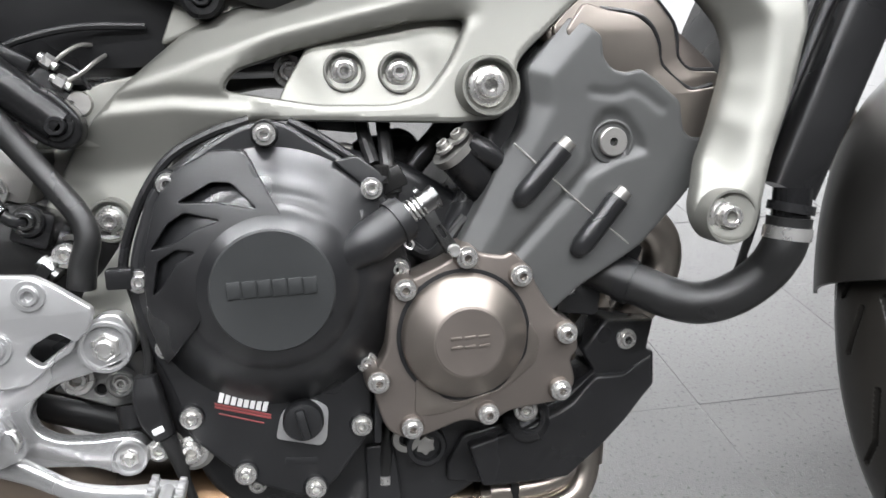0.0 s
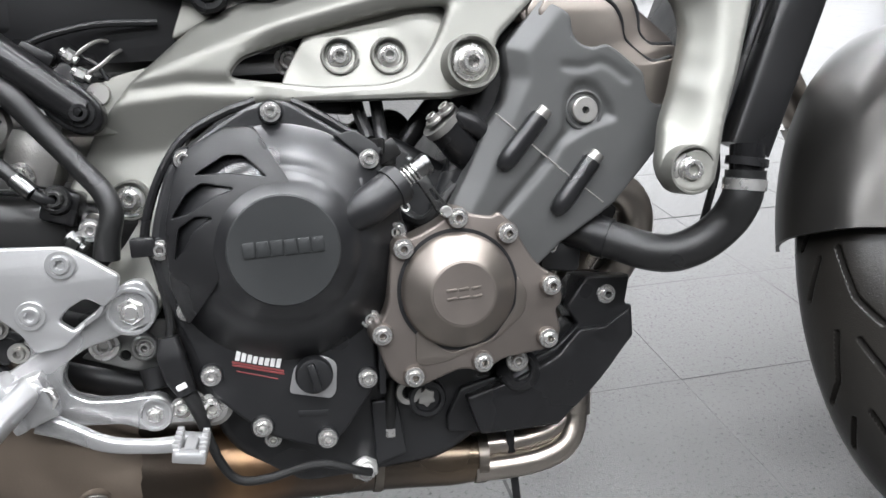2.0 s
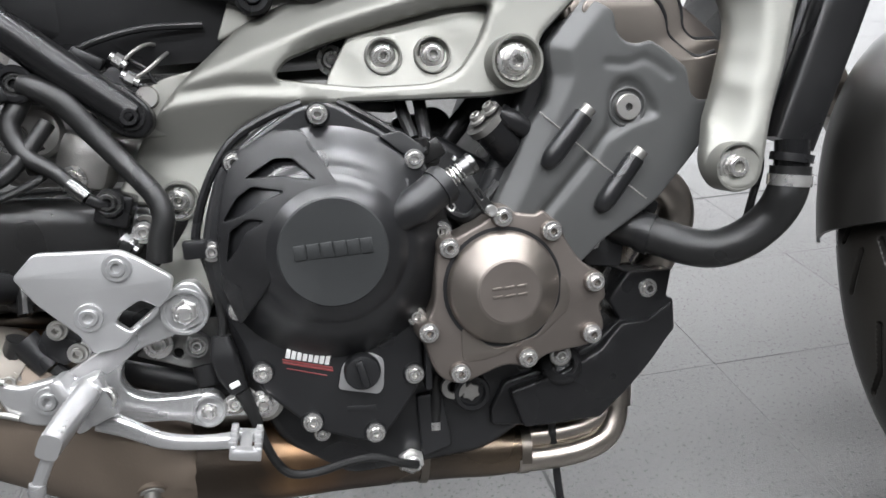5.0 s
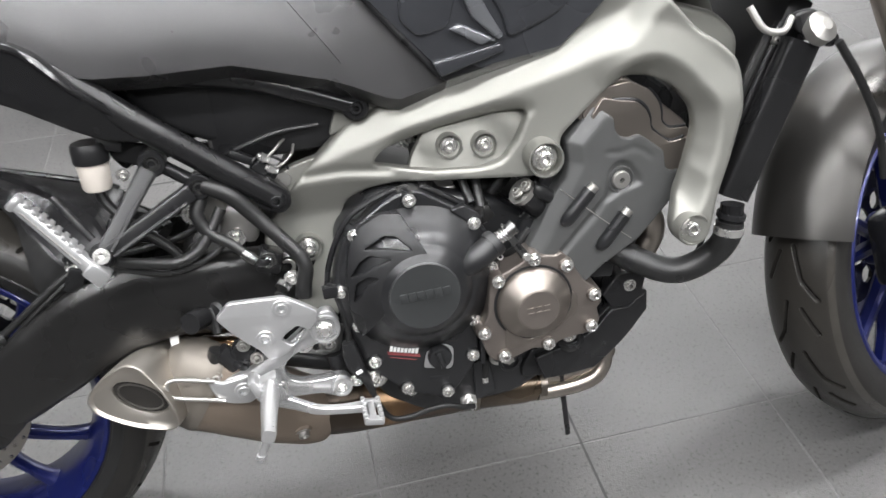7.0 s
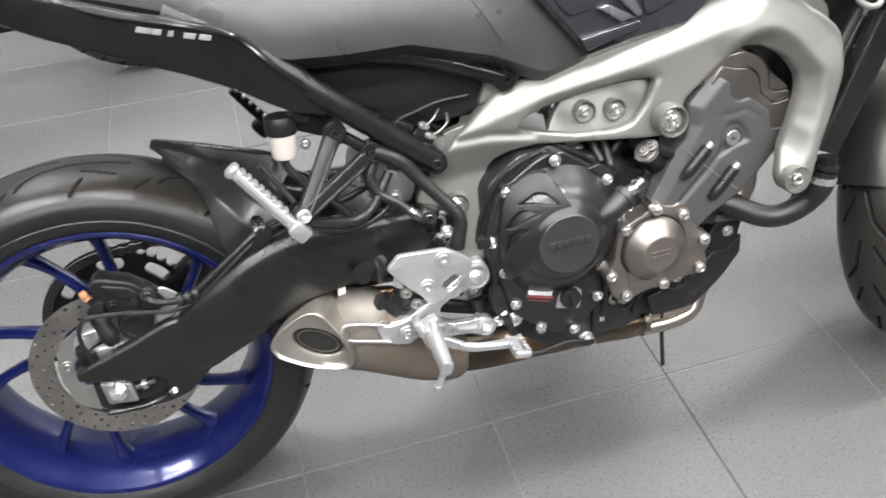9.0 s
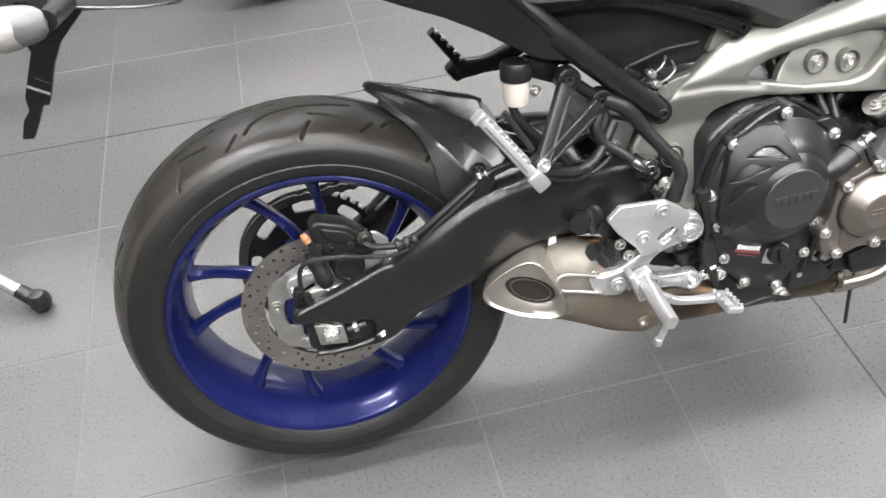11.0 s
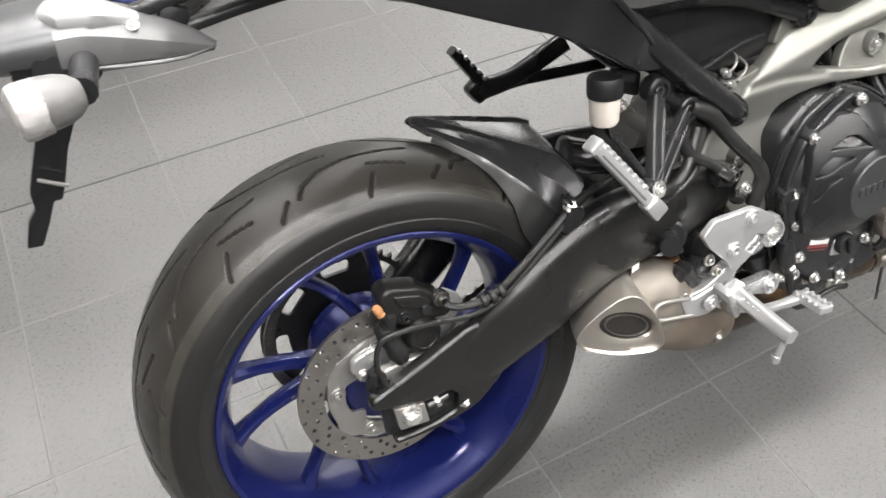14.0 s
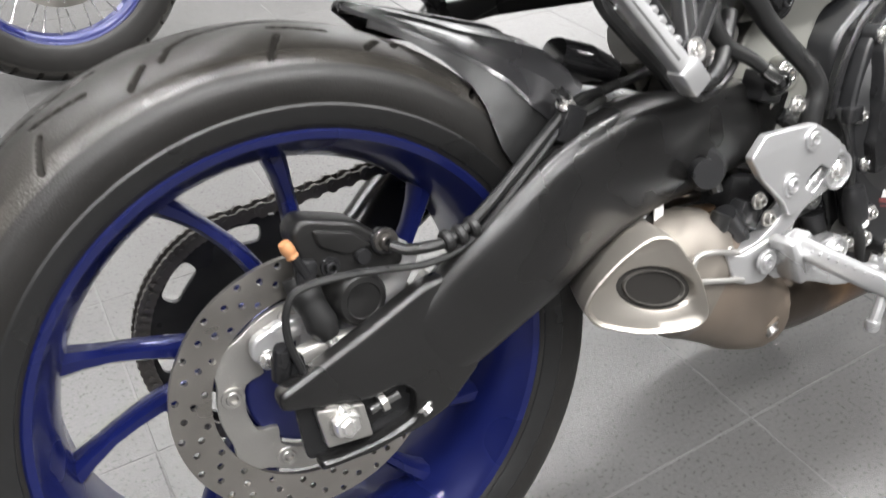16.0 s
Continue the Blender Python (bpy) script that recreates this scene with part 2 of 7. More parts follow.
def bridge(bm, loops, cap=True, closed=True):
    """Skins rings of equal length."""
    vs = [[bm.verts.new(p) for p in loop] for loop in loops]
    n = len(loops[0])
    for a, b in zip(vs, vs[1:]):
        for i in range(n if closed else n - 1):
            j = (i + 1) % n
            bm.faces.new((a[i], a[j], b[j], b[i]))
    if cap:
        bm.faces.new(vs[0][::-1])
        bm.faces.new(vs[-1])
    return bm


def tube(pts, r, seg=12, n=6, cap=True, flat=None, bm=None, smooth=True):
    """A tube along a smooth curve; r: one radius or one for each given point; flat: (width, height) factors."""
    bm = bm or bmesh.new()
    path = spline(pts, n) if smooth else [V(p) for p in pts]
    if isinstance(r, (int, float)):
        rr = [r] * len(path)
    else:
        rr = [float(v) for v in np.interp(np.linspace(0, len(r) - 1, len(path)), range(len(r)), r)]
    loops = []
    side = None
    for i, p in enumerate(path):
        t = (path[min(i + 1, len(path) - 1)] - path[max(i - 1, 0)]).normalized()
        if side is None:
            ref = Vector((0, 1, 0)) if abs(t.y) < 0.9 else Vector((1, 0, 0))
            side = ref
        side = (side - t * side.dot(t)).normalized()
        up = t.cross(side)
        w, h = flat or (1, 1)
        loops.append([p + (side * math.cos(a) * w + up * math.sin(a) * h) * rr[i] for a in (2 * math.pi * k / seg for k in range(seg))])
    return bridge(bm, loops, cap)


def lathe(profile, centre, axis=(0, -1, 0), seg=32, bm=None, arc=(0, 2 * math.pi)):
    """Turns (radius, along) pairs round an axis; a radius 0 at either end closes it."""
    bm = bm or bmesh.new()
    ax = V(axis).normalized()
    ref = Vector((0, 0, 1)) if abs(ax.z) < 0.9 else Vector((1, 0, 0))
    u = (ref - ax * ref.dot(ax)).normalized()
    w = ax.cross(u)
    full = abs(arc[1] - arc[0] - 2 * math.pi) < 1e-6
    k = seg if full else seg + 1
    rings = []
    for r, h in profile:
        c = V(centre) + ax * h
        if r < 1e-6:
            rings.append([bm.verts.new(c)])
        else:
            rings.append([bm.verts.new(c + (u * math.cos(a) + w * math.sin(a)) * r) for a in (arc[0] + (arc[1] - arc[0]) * i / seg for i in range(k))])
    for a, b in zip(rings, rings[1:]):
        for i in range(seg):
            j = (i + 1) % k
            if len(a) == 1 and len(b) == 1:
                continue
            if len(a) == 1:
                bm.faces.new((a[0], b[j], b[i]))
            elif len(b) == 1:
                bm.faces.new((a[i], a[j], b[0]))
            else:
                bm.faces.new((a[i], a[j], b[j], b[i]))
    return bm


def box(size, centre, rot=(0, 0, 0), bevel=0.003, bm=None, seg=2):
    own = bmesh.new()
    bmesh.ops.create_cube(own, size=1)
    bmesh.ops.scale(own, vec=size, verts=own.verts)
    if bevel:
        bmesh.ops.bevel(own, geom=list(own.edges), offset=min(bevel, min(size) * 0.45), segments=seg, affect="EDGES", profile=0.5)
    m = pose(*centre, *rot)
    bmesh.ops.transform(own, matrix=m, verts=own.verts)
    if bm is None:
        return own
    me = bpy.data.meshes.new("tmp")
    own.to_mesh(me)
    own.free()
    bm.from_mesh(me)
    bpy.data.meshes.remove(me)
    return bm


def plate(outline, y, thick, holes=(), r=0.004, bevel=0.002, lift=None, cut=0.03, res=2):
    """A plate in the side plane (x, z) with rounded corners and edges. y: its outer face; it goes thick inwards.
    lift(x, z) gives the outer face where it is curved."""
    cu = bpy.data.curves.new("tmp", "CURVE")
    cu.dimensions, cu.fill_mode = "2D", "BOTH"
    for k, loop in enumerate([outline, *holes]):
        pts = fillet(loop, r) if r else [Vector(p) for p in loop]
        sp = cu.splines.new("POLY")
        sp.points.add(len(pts) - 1)
        for q, p in zip(sp.points, pts):
            q.co = (p[0], p[1], 0, 1)
        sp.use_cyclic_u = True
    bevel = min(bevel, thick * 0.45)
    cu.extrude, cu.bevel_depth, cu.bevel_resolution = thick / 2 - bevel, bevel, res
    cu.offset = -bevel
    ob = bpy.data.objects.new("tmp", cu)
    scene.collection.objects.link(ob)
    bpy.context.view_layer.update()
    me = bpy.data.meshes.new_from_object(ob.evaluated_get(bpy.context.evaluated_depsgraph_get()))
    bpy.data.objects.remove(ob)
    bpy.data.curves.remove(cu)
    bm = bmesh.new()
    bm.from_mesh(me)
    bpy.data.meshes.remove(me)
    bmesh.ops.remove_doubles(bm, verts=bm.verts, dist=1e-5)
    if lift:
        bmesh.ops.dissolve_limit(bm, angle_limit=0.01, verts=bm.verts, edges=bm.edges)
        for k in (0, 1):
            lo, hi = min(v.co[k] for v in bm.verts), max(v.co[k] for v in bm.verts)
            for j in range(1, int((hi - lo) / cut) + 1):
                at = [0, 0, 0]
                at[k] = lo + (hi - lo) * j / (int((hi - lo) / cut) + 1)
                bmesh.ops.bisect_plane(bm, geom=bm.verts[:] + bm.edges[:] + bm.faces[:], plane_co=at, plane_no=(1 - k, k, 0), dist=1e-6)
        bmesh.ops.triangulate(bm, faces=[f for f in bm.faces if len(f.verts) > 4])
    for v in bm.verts:
        x, z, d = v.co
        base = lift(x, z) if lift else y
        v.co = (x, base + thick / 2 - d, z)
    return bm


def blend(points, power=3):
    """A smooth height over the side plane from a few (x, z, y)."""
    def at(x, z):
        s = w = 0.0
        for px, pz, py in points:
            d = 1 / (((x - px) ** 2 + (z - pz) ** 2) ** (power / 2) + 1e-7)
            s += d * py
            w += d
        return s / w
    return at


def moved(bm, m):
    bmesh.ops.transform(bm, matrix=m, verts=bm.verts)
    return bm


def join(*bms):
    out = bmesh.new()
    for b in bms:
        me = bpy.data.meshes.new("tmp")
        b.to_mesh(me)
        b.free()
        out.from_mesh(me)
        bpy.data.meshes.remove(me)
    return out


BOLTS = {}


def bolt(at, r=0.0075, parent=None, name="bolt", axis=(0, -1, 0), material=None, washer=1.58, tall=0.95):
    """A flanged socket-head bolt whose seat is at the given place."""
    key = (round(r, 5), washer, tall, material.name if material else "")
    if key not in BOLTS:
        prof = [(0, -0.3 * r), (r * washer, -0.3 * r), (r * washer, 0.12 * r), (r * washer * 0.96, 0.22 * r), (r * 1.16, 0.24 * r), (r * 1.03, 0.16 * r), (r * 0.99, tall * r),
                (r * 0.90, tall * r + 0.12 * r), (r * 0.60, tall * r + 0.12 * r), (r * 0.54, tall * r + 0.02 * r), (r * 0.50, -0.2 * r), (0, -0.25 * r)]
        bm = lathe(prof, (0, 0, 0), (0, 0, 1), 24)
        me = bpy.data.meshes.new(name)
        finish(bm, 0.5).to_mesh(me)
        bm.free()
        me.materials.append(material or M["bolt"])
        BOLTS[key] = me
    ob = new(name, BOLTS[key])
    ob.parent = parent
    ob.matrix_local = Matrix.Translation(at) @ V(axis).to_track_quat("Z", "Y").to_matrix().to_4x4()
    return ob

# ---- the showroom ----
TILE, X0, Y0 = 0.3533, 0.222, -0.118


def room():
    floor = tagged(part("floor", box((16, 16, 0.1), (0.6, 1.0, -0.0507), bevel=0), M["grout"]), "grey stone tile floor with pale grout lines", "floor", kind="structure")
    # unseen walls; their grey is chosen to hold down fill and reflections
    walls = {"wall_south": ((16, 0.15, ROOM_H), (0.6, -7.0, ROOM_H / 2)),
             "wall_east": ((0.15, 15.85, ROOM_H), (8.6, 1.0, ROOM_H / 2)), "wall_west": ((0.15, 15.85, ROOM_H), (-7.4, 1.0, ROOM_H / 2))}
    for name, (size, at) in walls.items():
        tagged(part(name, box(size, at, bevel=0), M["grey_wall"]), "unseen showroom wall, kept dark grey to cut the fill light", "wall", kind="structure")
    # the north wall with the shop window in it
    wn = bmesh.new()
    for x0, x1, z0, z1 in ((-7.4, 3.6, 0, ROOM_H), (8.0, 8.6, 0, ROOM_H), (3.6, 8.0, 0, 0.25), (3.6, 8.0, 3.3, ROOM_H)):
        box((x1 - x0, 0.15, z1 - z0), ((x0 + x1) / 2, 7.2, (z0 + z1) / 2), bevel=0, bm=wn)
    tagged(part("wall_north", wn, M["wall"]), "white painted wall with a wide shop window", "wall", kind="structure")
    win = thing("window_1", "wide bright shop window with slim white bars", "window", kind="structure")
    for x in (3.63, 5.8, 7.97):
        part("window_bar", box((0.06, 0.08, 3.05), (x, 7.2, 1.775), bevel=0.004), M["white"], win)
    tagged(part("backdrop", box((9, 0.05, 6), (6.2, 8.4, 2.5), bevel=0), daylight), "bright daylight street backdrop", "backdrop", kind="structure")
    tagged(part("ceiling", box((16.2, 16.2, 0.1), (0.6, 1.0, ROOM_H + 0.05), bevel=0), M["wall"]), "plain white showroom ceiling", "ceiling", kind="structure")
    first = None
    for x, y in LAMPS:
        m = pose(x, y, ROOM_H)
        if first is None:
            first = thing("ceiling_light", "unseen white long fluorescent ceiling light with glowing diffuser", "ceiling light", m, "ceiling lights")
            fr = bmesh.new()
            for sx, sy, lx, ly in ((0.615, 0, 0.03, 0.30), (-0.615, 0, 0.03, 0.30), (0, 0.135, 1.2, 0.03), (0, -0.135, 1.2, 0.03)):
                box((lx, ly, 0.05), (sx, sy, -0.025), bevel=0.003, bm=fr)
            part("lamp_frame", fr, M["white"], first)
            part("diffuser", box((1.2, 0.24, 0.02), (0, 0, -0.02), bevel=0), glow, first)
        else:
            copy_thing(first, m)
        la = bpy.data.lights.new("ceiling_lamp", "AREA")
        la.shape, la.size, la.size_y, la.energy, la.color = "RECTANGLE", 1.18, 0.23, LAMP_POWER, (1.0, 0.99, 0.985)
        new("ceiling_lamp", la).matrix_world = pose(x, y, ROOM_H - 0.035)
    return floor


FLOOR = room()

# ---- the motorcycle: x ahead, y to its left, z up, from the rear axle; it leans on its side stand ----
LEAN = 14.71
BIKE = pose(0, 0, 0.2989, -LEAN, 0, 0)
bike = thing("motorcycle", "naked motorcycle with black engine, grey frame and blue wheels, leaning", "motorcycle", BIKE)


def tyre_mesh(R, half, bead, n_around, grooves, period, width=0.0020):
    """A tyre with grooves cut into its tread. grooves: short lines in (angle share, across) of one period."""
    prof = [(bead - 0.006, -half * 0.78), (bead + 0.004, -half * 0.90), (bead + (R - bead) * 0.28, -half * 0.985), (bead + (R - bead) * 0.46, -half),
            (bead + (R - bead) * 0.62, -half * 0.955), (bead + (R - bead) * 0.78, -half * 0.80), (bead + (R - bead) * 0.90, -half * 0.56), (bead + (R - bead) * 0.975, -half * 0.29), (R, 0)]
    prof = prof + [(r, -y) for r, y in prof[-2::-1]]
    fine = spline([(r, y, 0) for r, y in prof], 14 if grooves else 5)
    fr_, fy = np.array([p.x for p in fine]), np.array([p.y for p in fine])
    na = n_around
    ang = np.arange(na) / na
    depth = np.zeros((na, len(fine)))
    across = np.abs(fy) / half
    ph = (ang[:, None] * period + np.where(fy > 0, 0.5, 0.0)[None, :]) % 1.0
    turn = 2 * math.pi * R / period
    for (a0, s0), (a1, s1) in grooves:
        vx, vy = (a1 - a0) * turn, (s1 - s0) * half
        for sh in (-1, 0, 1):
            qx, qy = (ph + sh - a0) * turn, (across[None, :] - s0) * half
            t = np.clip((qx * vx + qy * vy) / (vx * vx + vy * vy), 0, 1)
            d = np.hypot(qx - t * vx, qy - t * vy) / width
            depth = np.maximum(depth, np.where(d < 1, 0.0045 * (1 - d ** 2), 0))
    depth[:, fr_ < bead + (R - bead) * 0.5] = 0
    rad = fr_[None, :] - depth
    a = 2 * math.pi * ang[:, None]
    co = np.stack([rad * np.cos(a), np.broadcast_to(fy, rad.shape), rad * np.sin(a)], 2).reshape(-1, 3)
    k = len(fine)
    i, j = np.meshgrid(np.arange(na), np.arange(k - 1), indexing="ij")
    n = (i + 1) % na
    quads = np.stack([i * k + j, i * k + j + 1, n * k + j + 1, n * k + j], 2).reshape(-1, 4)
    me = bpy.data.meshes.new("tmp")
    me.from_pydata(co.tolist(), [], quads.tolist())
    # groove faces take the darker colour that stands for their shade
    deep = (depth > 0.0020).reshape(-1)[quads].any(axis=1)
    band = (np.abs(fy) > half * 0.80) & (np.abs(fy) < half * 0.93) & (fr_ > bead + (R - bead) * 0.6)
    on_sheen = np.broadcast_to(band[None, :], depth.shape).reshape(-1)[quads].all(axis=1)
    wall_ = np.broadcast_to((fr_ < bead + (R - bead) * 0.66)[None, :], depth.shape).reshape(-1)[quads].all(axis=1)
    me.polygons.foreach_set("material_index", np.where(deep, 1, np.where(on_sheen, 2, np.where(wall_, 3, 0))).astype(np.int32))
    bm = bmesh.new()
    bm.from_mesh(me)
    bpy.data.meshes.remove(me)
    return bm


def rim_mesh(R, half, well):
    prof = [(R, -half), (R - 0.004, -half - 0.004), (R - 0.010, -half - 0.002), (R - 0.014, -half + 0.006), (R - 0.020, -half + 0.014), (well + 0.004, -half + 0.034),
            (well, -half * 0.35), (well, half * 0.35), (well + 0.004, half - 0.034), (R - 0.020, half - 0.014), (R - 0.014, half - 0.006), (R - 0.010, half + 0.002), (R - 0.004, half + 0.004), (R, half),
            (R - 0.008, half - 0.010), (R - 0.012, half - 0.03), (well + 0.008, half * 0.3), (well + 0.008, -half * 0.3), (R - 0.012, -half + 0.03), (R - 0.008, -half + 0.010), (R, -half)]
    return lathe([(r, -y) for r, y in prof], (0, 0, 0), (0, -1, 0), 96)


def spoke_mesh(a_hub, a_rim, r_hub, r_rim, y_hub, y_rim, w=0.020, d=0.030):
    """One spoke from the hub to the rim, tapering."""
    loops = []
    for k in range(9):
        t = k / 8
        r = r_hub + (r_rim - r_hub) * t
        a = a_hub + (a_rim - a_hub) * t
        y = y_hub + (y_rim - y_hub) * t
        ww = w * (1.25 - 0.55 * t + (0.7 * (t - 0.8) / 0.2 if t > 0.8 else 0))
        dd = d * (1.15 - 0.3 * t + (0.3 * (t - 0.8) / 0.2 if t > 0.8 else 0))
        c = Vector((r * math.cos(a), y, r * math.sin(a)))
        side = Vector((-math.sin(a), 0, math.cos(a)))
        yy = Vector((0, 1, 0))
        loops.append([c + side * sx * ww / 2 + yy * sy * dd / 2 for sx, sy in ((-1, -0.55), (-0.45, -1), (0.45, -1), (1, -0.55), (1, 0.55), (0.45, 1), (-0.45, 1), (-1, 0.55))])
    return bridge(bmesh.new(), loops)


def disc_mesh(r_out, r_in, thick, y, holes, hole_r):
    """A brake disc with drilled rows: each hole goes right through."""
    cu = bpy.data.curves.new("tmp", "CURVE")
    cu.dimensions, cu.fill_mode = "2D", "BOTH"

    def ring(cx, cz, r, n):
        sp = cu.splines.new("POLY")
        sp.points.add(n - 1)
        for k, q in enumerate(sp.points):
            q.co = (cx + r * math.cos(2 * math.pi * k / n), cz + r * math.sin(2 * math.pi * k / n), 0, 1)
        sp.use_cyclic_u = True
    ring(0, 0, r_out, 96)
    ring(0, 0, r_in, 72)
    for rad, count, off in holes:
        for k in range(count):
            a = 2 * math.pi * (k + off) / count
            ring(rad * math.cos(a), rad * math.sin(a), hole_r, 8)
    cu.extrude = thick / 2
    ob = bpy.data.objects.new("tmp", cu)
    scene.collection.objects.link(ob)
    bpy.context.view_layer.update()
    me = bpy.data.meshes.new_from_object(ob.evaluated_get(bpy.context.evaluated_depsgraph_get()))
    bpy.data.objects.remove(ob)
    bpy.data.curves.remove(cu)
    bm = bmesh.new()
    bm.from_mesh(me)
    bpy.data.meshes.remove(me)
    for v in bm.verts:
        x, z, dd = v.co
        v.co = (x, y + dd, z)
    return bm


REAR_GROOVES = [((0.0, 0.10), (0.40, 0.15)), ((0.40, 0.15), (0.60, 0.24)), ((0.60, 0.24), (0.72, 0.40)), ((0.72, 0.40), (0.77, 0.56)), ((0.08, 0.47), (0.30, 0.38)), ((0.30, 0.58), (0.38, 0.86)), ((0.84, 0.52), (0.93, 0.74))]
FRONT_GROOVES = [((0.05, 0.10), (0.35, 0.30)), ((0.35, 0.30), (0.52, 0.62)), ((0.60, 0.25), (0.85, 0.55))]

DISC_Y = -0.057
rear = part("rear_wheel", rim_mesh(0.231, 0.078, 0.198), M["blue"], bike, "blue painted cast rear wheel rim")
part("tyre", tyre_mesh(0.3055, 0.0905, 0.2265, 1400, REAR_GROOVES, 10, 0.0026), M["tyre"], rear, "black rear tyre with curved grooves and a worn, lightened shoulder", sharp=0.9)
part("bead_band", lathe([(0.2290, 0.0735), (0.2330, 0.0840), (0.2400, 0.0880), (0.2480, 0.0905), (0.2500, 0.0895), (0.2490, 0.080)], (0, 0, 0), (0, -1, 0), 120), M["rubber"], rear, "matt black tyre bead band")
SPOKE_PHASE = 99.0
for k in range(5):
    base = math.radians(SPOKE_PHASE + 72 * k)
    for s in (-1, 1):
        part("spoke", spoke_mesh(base + math.radians(-19 + 9 * s), base + math.radians(14.5 * s), 0.045, 0.203, -0.012, -0.018, 0.0165, 0.028), M["blue"], rear)
part("hub", lathe([(0, 0.050), (0.028, 0.050), (0.036, 0.046), (0.044, 0.03), (0.058, 0.016), (0.062, 0), (0.062, -0.03), (0.07, -0.045), (0.07, -0.062), (0, -0.062)], (0, 0, 0), (0, -1, 0), 40), M["blue"], rear)
pts = []
for k in range(80):
    a = 2 * math.pi * k / 80
    pts.append(((0.083 + 0.010 * max(0, math.cos(5 * a)) ** 2) * math.cos(a), (0.083 + 0.010 * max(0, math.cos(5 * a)) ** 2) * math.sin(a)))
inner = []
for k in range(80):
    a = 2 * math.pi * k / 80
    r = 0.060 - 0.013 * max(0, math.cos(5 * a)) ** 3
    inner.append((r * math.cos(a), r * math.sin(a)))
disc = part("brake_disc", disc_mesh(0.1225, 0.088, 0.005, DISC_Y, [(0.094, 20, 0), (0.1025, 20, 0.33), (0.1115, 20, 0.66), (0.1175, 20, 0.15)], 0.0032), M["disc"], rear, "drilled steel rear brake disc", sharp=0.5)
part("disc_carrier", plate(pts, DISC_Y - 0.001, 0.006, [inner], r=0, bevel=0.001), M["cast"], rear, "pale disc carrier ring")
part("wheel_spider", plate([(0.058 * math.cos(2 * math.pi * k / 40), 0.058 * math.sin(2 * math.pi * k / 40)) for k in range(40)], DISC_Y + 0.004, 0.03, r=0, bevel=0.004), M["blue"], rear)
for k in range(5):
    a = math.radians(167 + 72 * k)
    bolt((0.070 * math.cos(a), DISC_Y - 0.002, 0.070 * math.sin(a)), 0.0065, rear, "disc_bolt", material=M["cast"], tall=0.35)


def sprocket_mesh(r, teeth, y, thick):
    out = []
    for k in range(teeth):
        for j, rr in ((0.0, r - 0.004), (0.3, r - 0.003), (0.5, r + 0.004), (0.7, r - 0.003)):
            a = 2 * math.pi * (k + j) / teeth
            out.append((rr * math.cos(a), rr * math.sin(a)))
    slots = []
    for k in range(8):
        mid = 45 * k - 1
        loop = [(rr * math.cos(math.radians(mid + d)), rr * math.sin(math.radians(mid + d))) for rr, d in ((r - 0.012, -12), (r - 0.011, 0), (r - 0.012, 12), (r - 0.030, 13), (r - 0.031, 0), (r - 0.030, -13))]
        slots.append([(p[0], p[1]) for p in fillet(loop, 0.0075)])
    return plate(out, y, thick, slots, r=0, bevel=0.0005)


part("sprocket", sprocket_mesh(0.118, 45, 0.094, 0.007), M["plastic"], rear, "black rear sprocket")


def chain_mesh(r, y, x_front, r_front, zf):
    """Roller chain round the rear sprocket and forward to the engine."""
    path = []
    up_a, dn_a = math.radians(96), math.radians(264)
    for k in range(44):
        a = up_a + (dn_a - up_a) * k / 43
        path.append((r * math.cos(a), r * math.sin(a)))
    for k in range(1, 30):
        t = k / 30
        path.append((r * math.cos(dn_a) * (1 - t) + x_front * t, r * math.sin(dn_a) * (1 - t) + (zf - r_front) * t))
    up = []
    for k in range(1, 30):
        t = k / 30
        up.append((r * math.cos(up_a) * (1 - t) + x_front * t, r * math.sin(up_a) * (1 - t) + (zf + r_front) * t))
    path = up[::-1] + path
    bm = bmesh.new()
    for i, ((x, z), (x2, z2)) in enumerate(zip(path, path[1:])):
        a = -math.degrees(math.atan2(z2 - z, x2 - x))
        for s in (-1, 1):
            out = y + s * (0.007 if i % 2 else 0.0095)
            box((0.0130, 0.0022, 0.0105), ((x + x2) / 2, out, (z + z2) / 2), (0, a, 0), 0, bm)
            for px, pz in ((x, z), (x2, z2)):
                for r1, deep in ((0.0076, 0.0013), (0.0030, 0.0026)):
                    rim = [[bm.verts.new((px + r1 * math.cos(q), out + e * deep, pz + r1 * math.sin(q))) for q in (2 * math.pi * j / 10 for j in range(10))] for e in (-1, 1)]
                    bm.faces.new(rim[0])
                    bm.faces.new(rim[1][::-1])
                    for j in range(10):
                        bm.faces.new((rim[0][j - 1], rim[1][j - 1], rim[1][j], rim[0][j]))
    return bm


part("drive_chain", chain_mesh(0.119, 0.091, 0.56, 0.035, 0.11), M["chain"], bike, "dark oily drive chain")

# front wheel, steered to its left
FRONT = Matrix.Translation((1.476, -0.055, -0.035)) @ Matrix.Rotation(math.radians(27.6), 4, (-math.sin(math.radians(25)), 0, math.cos(math.radians(25))))


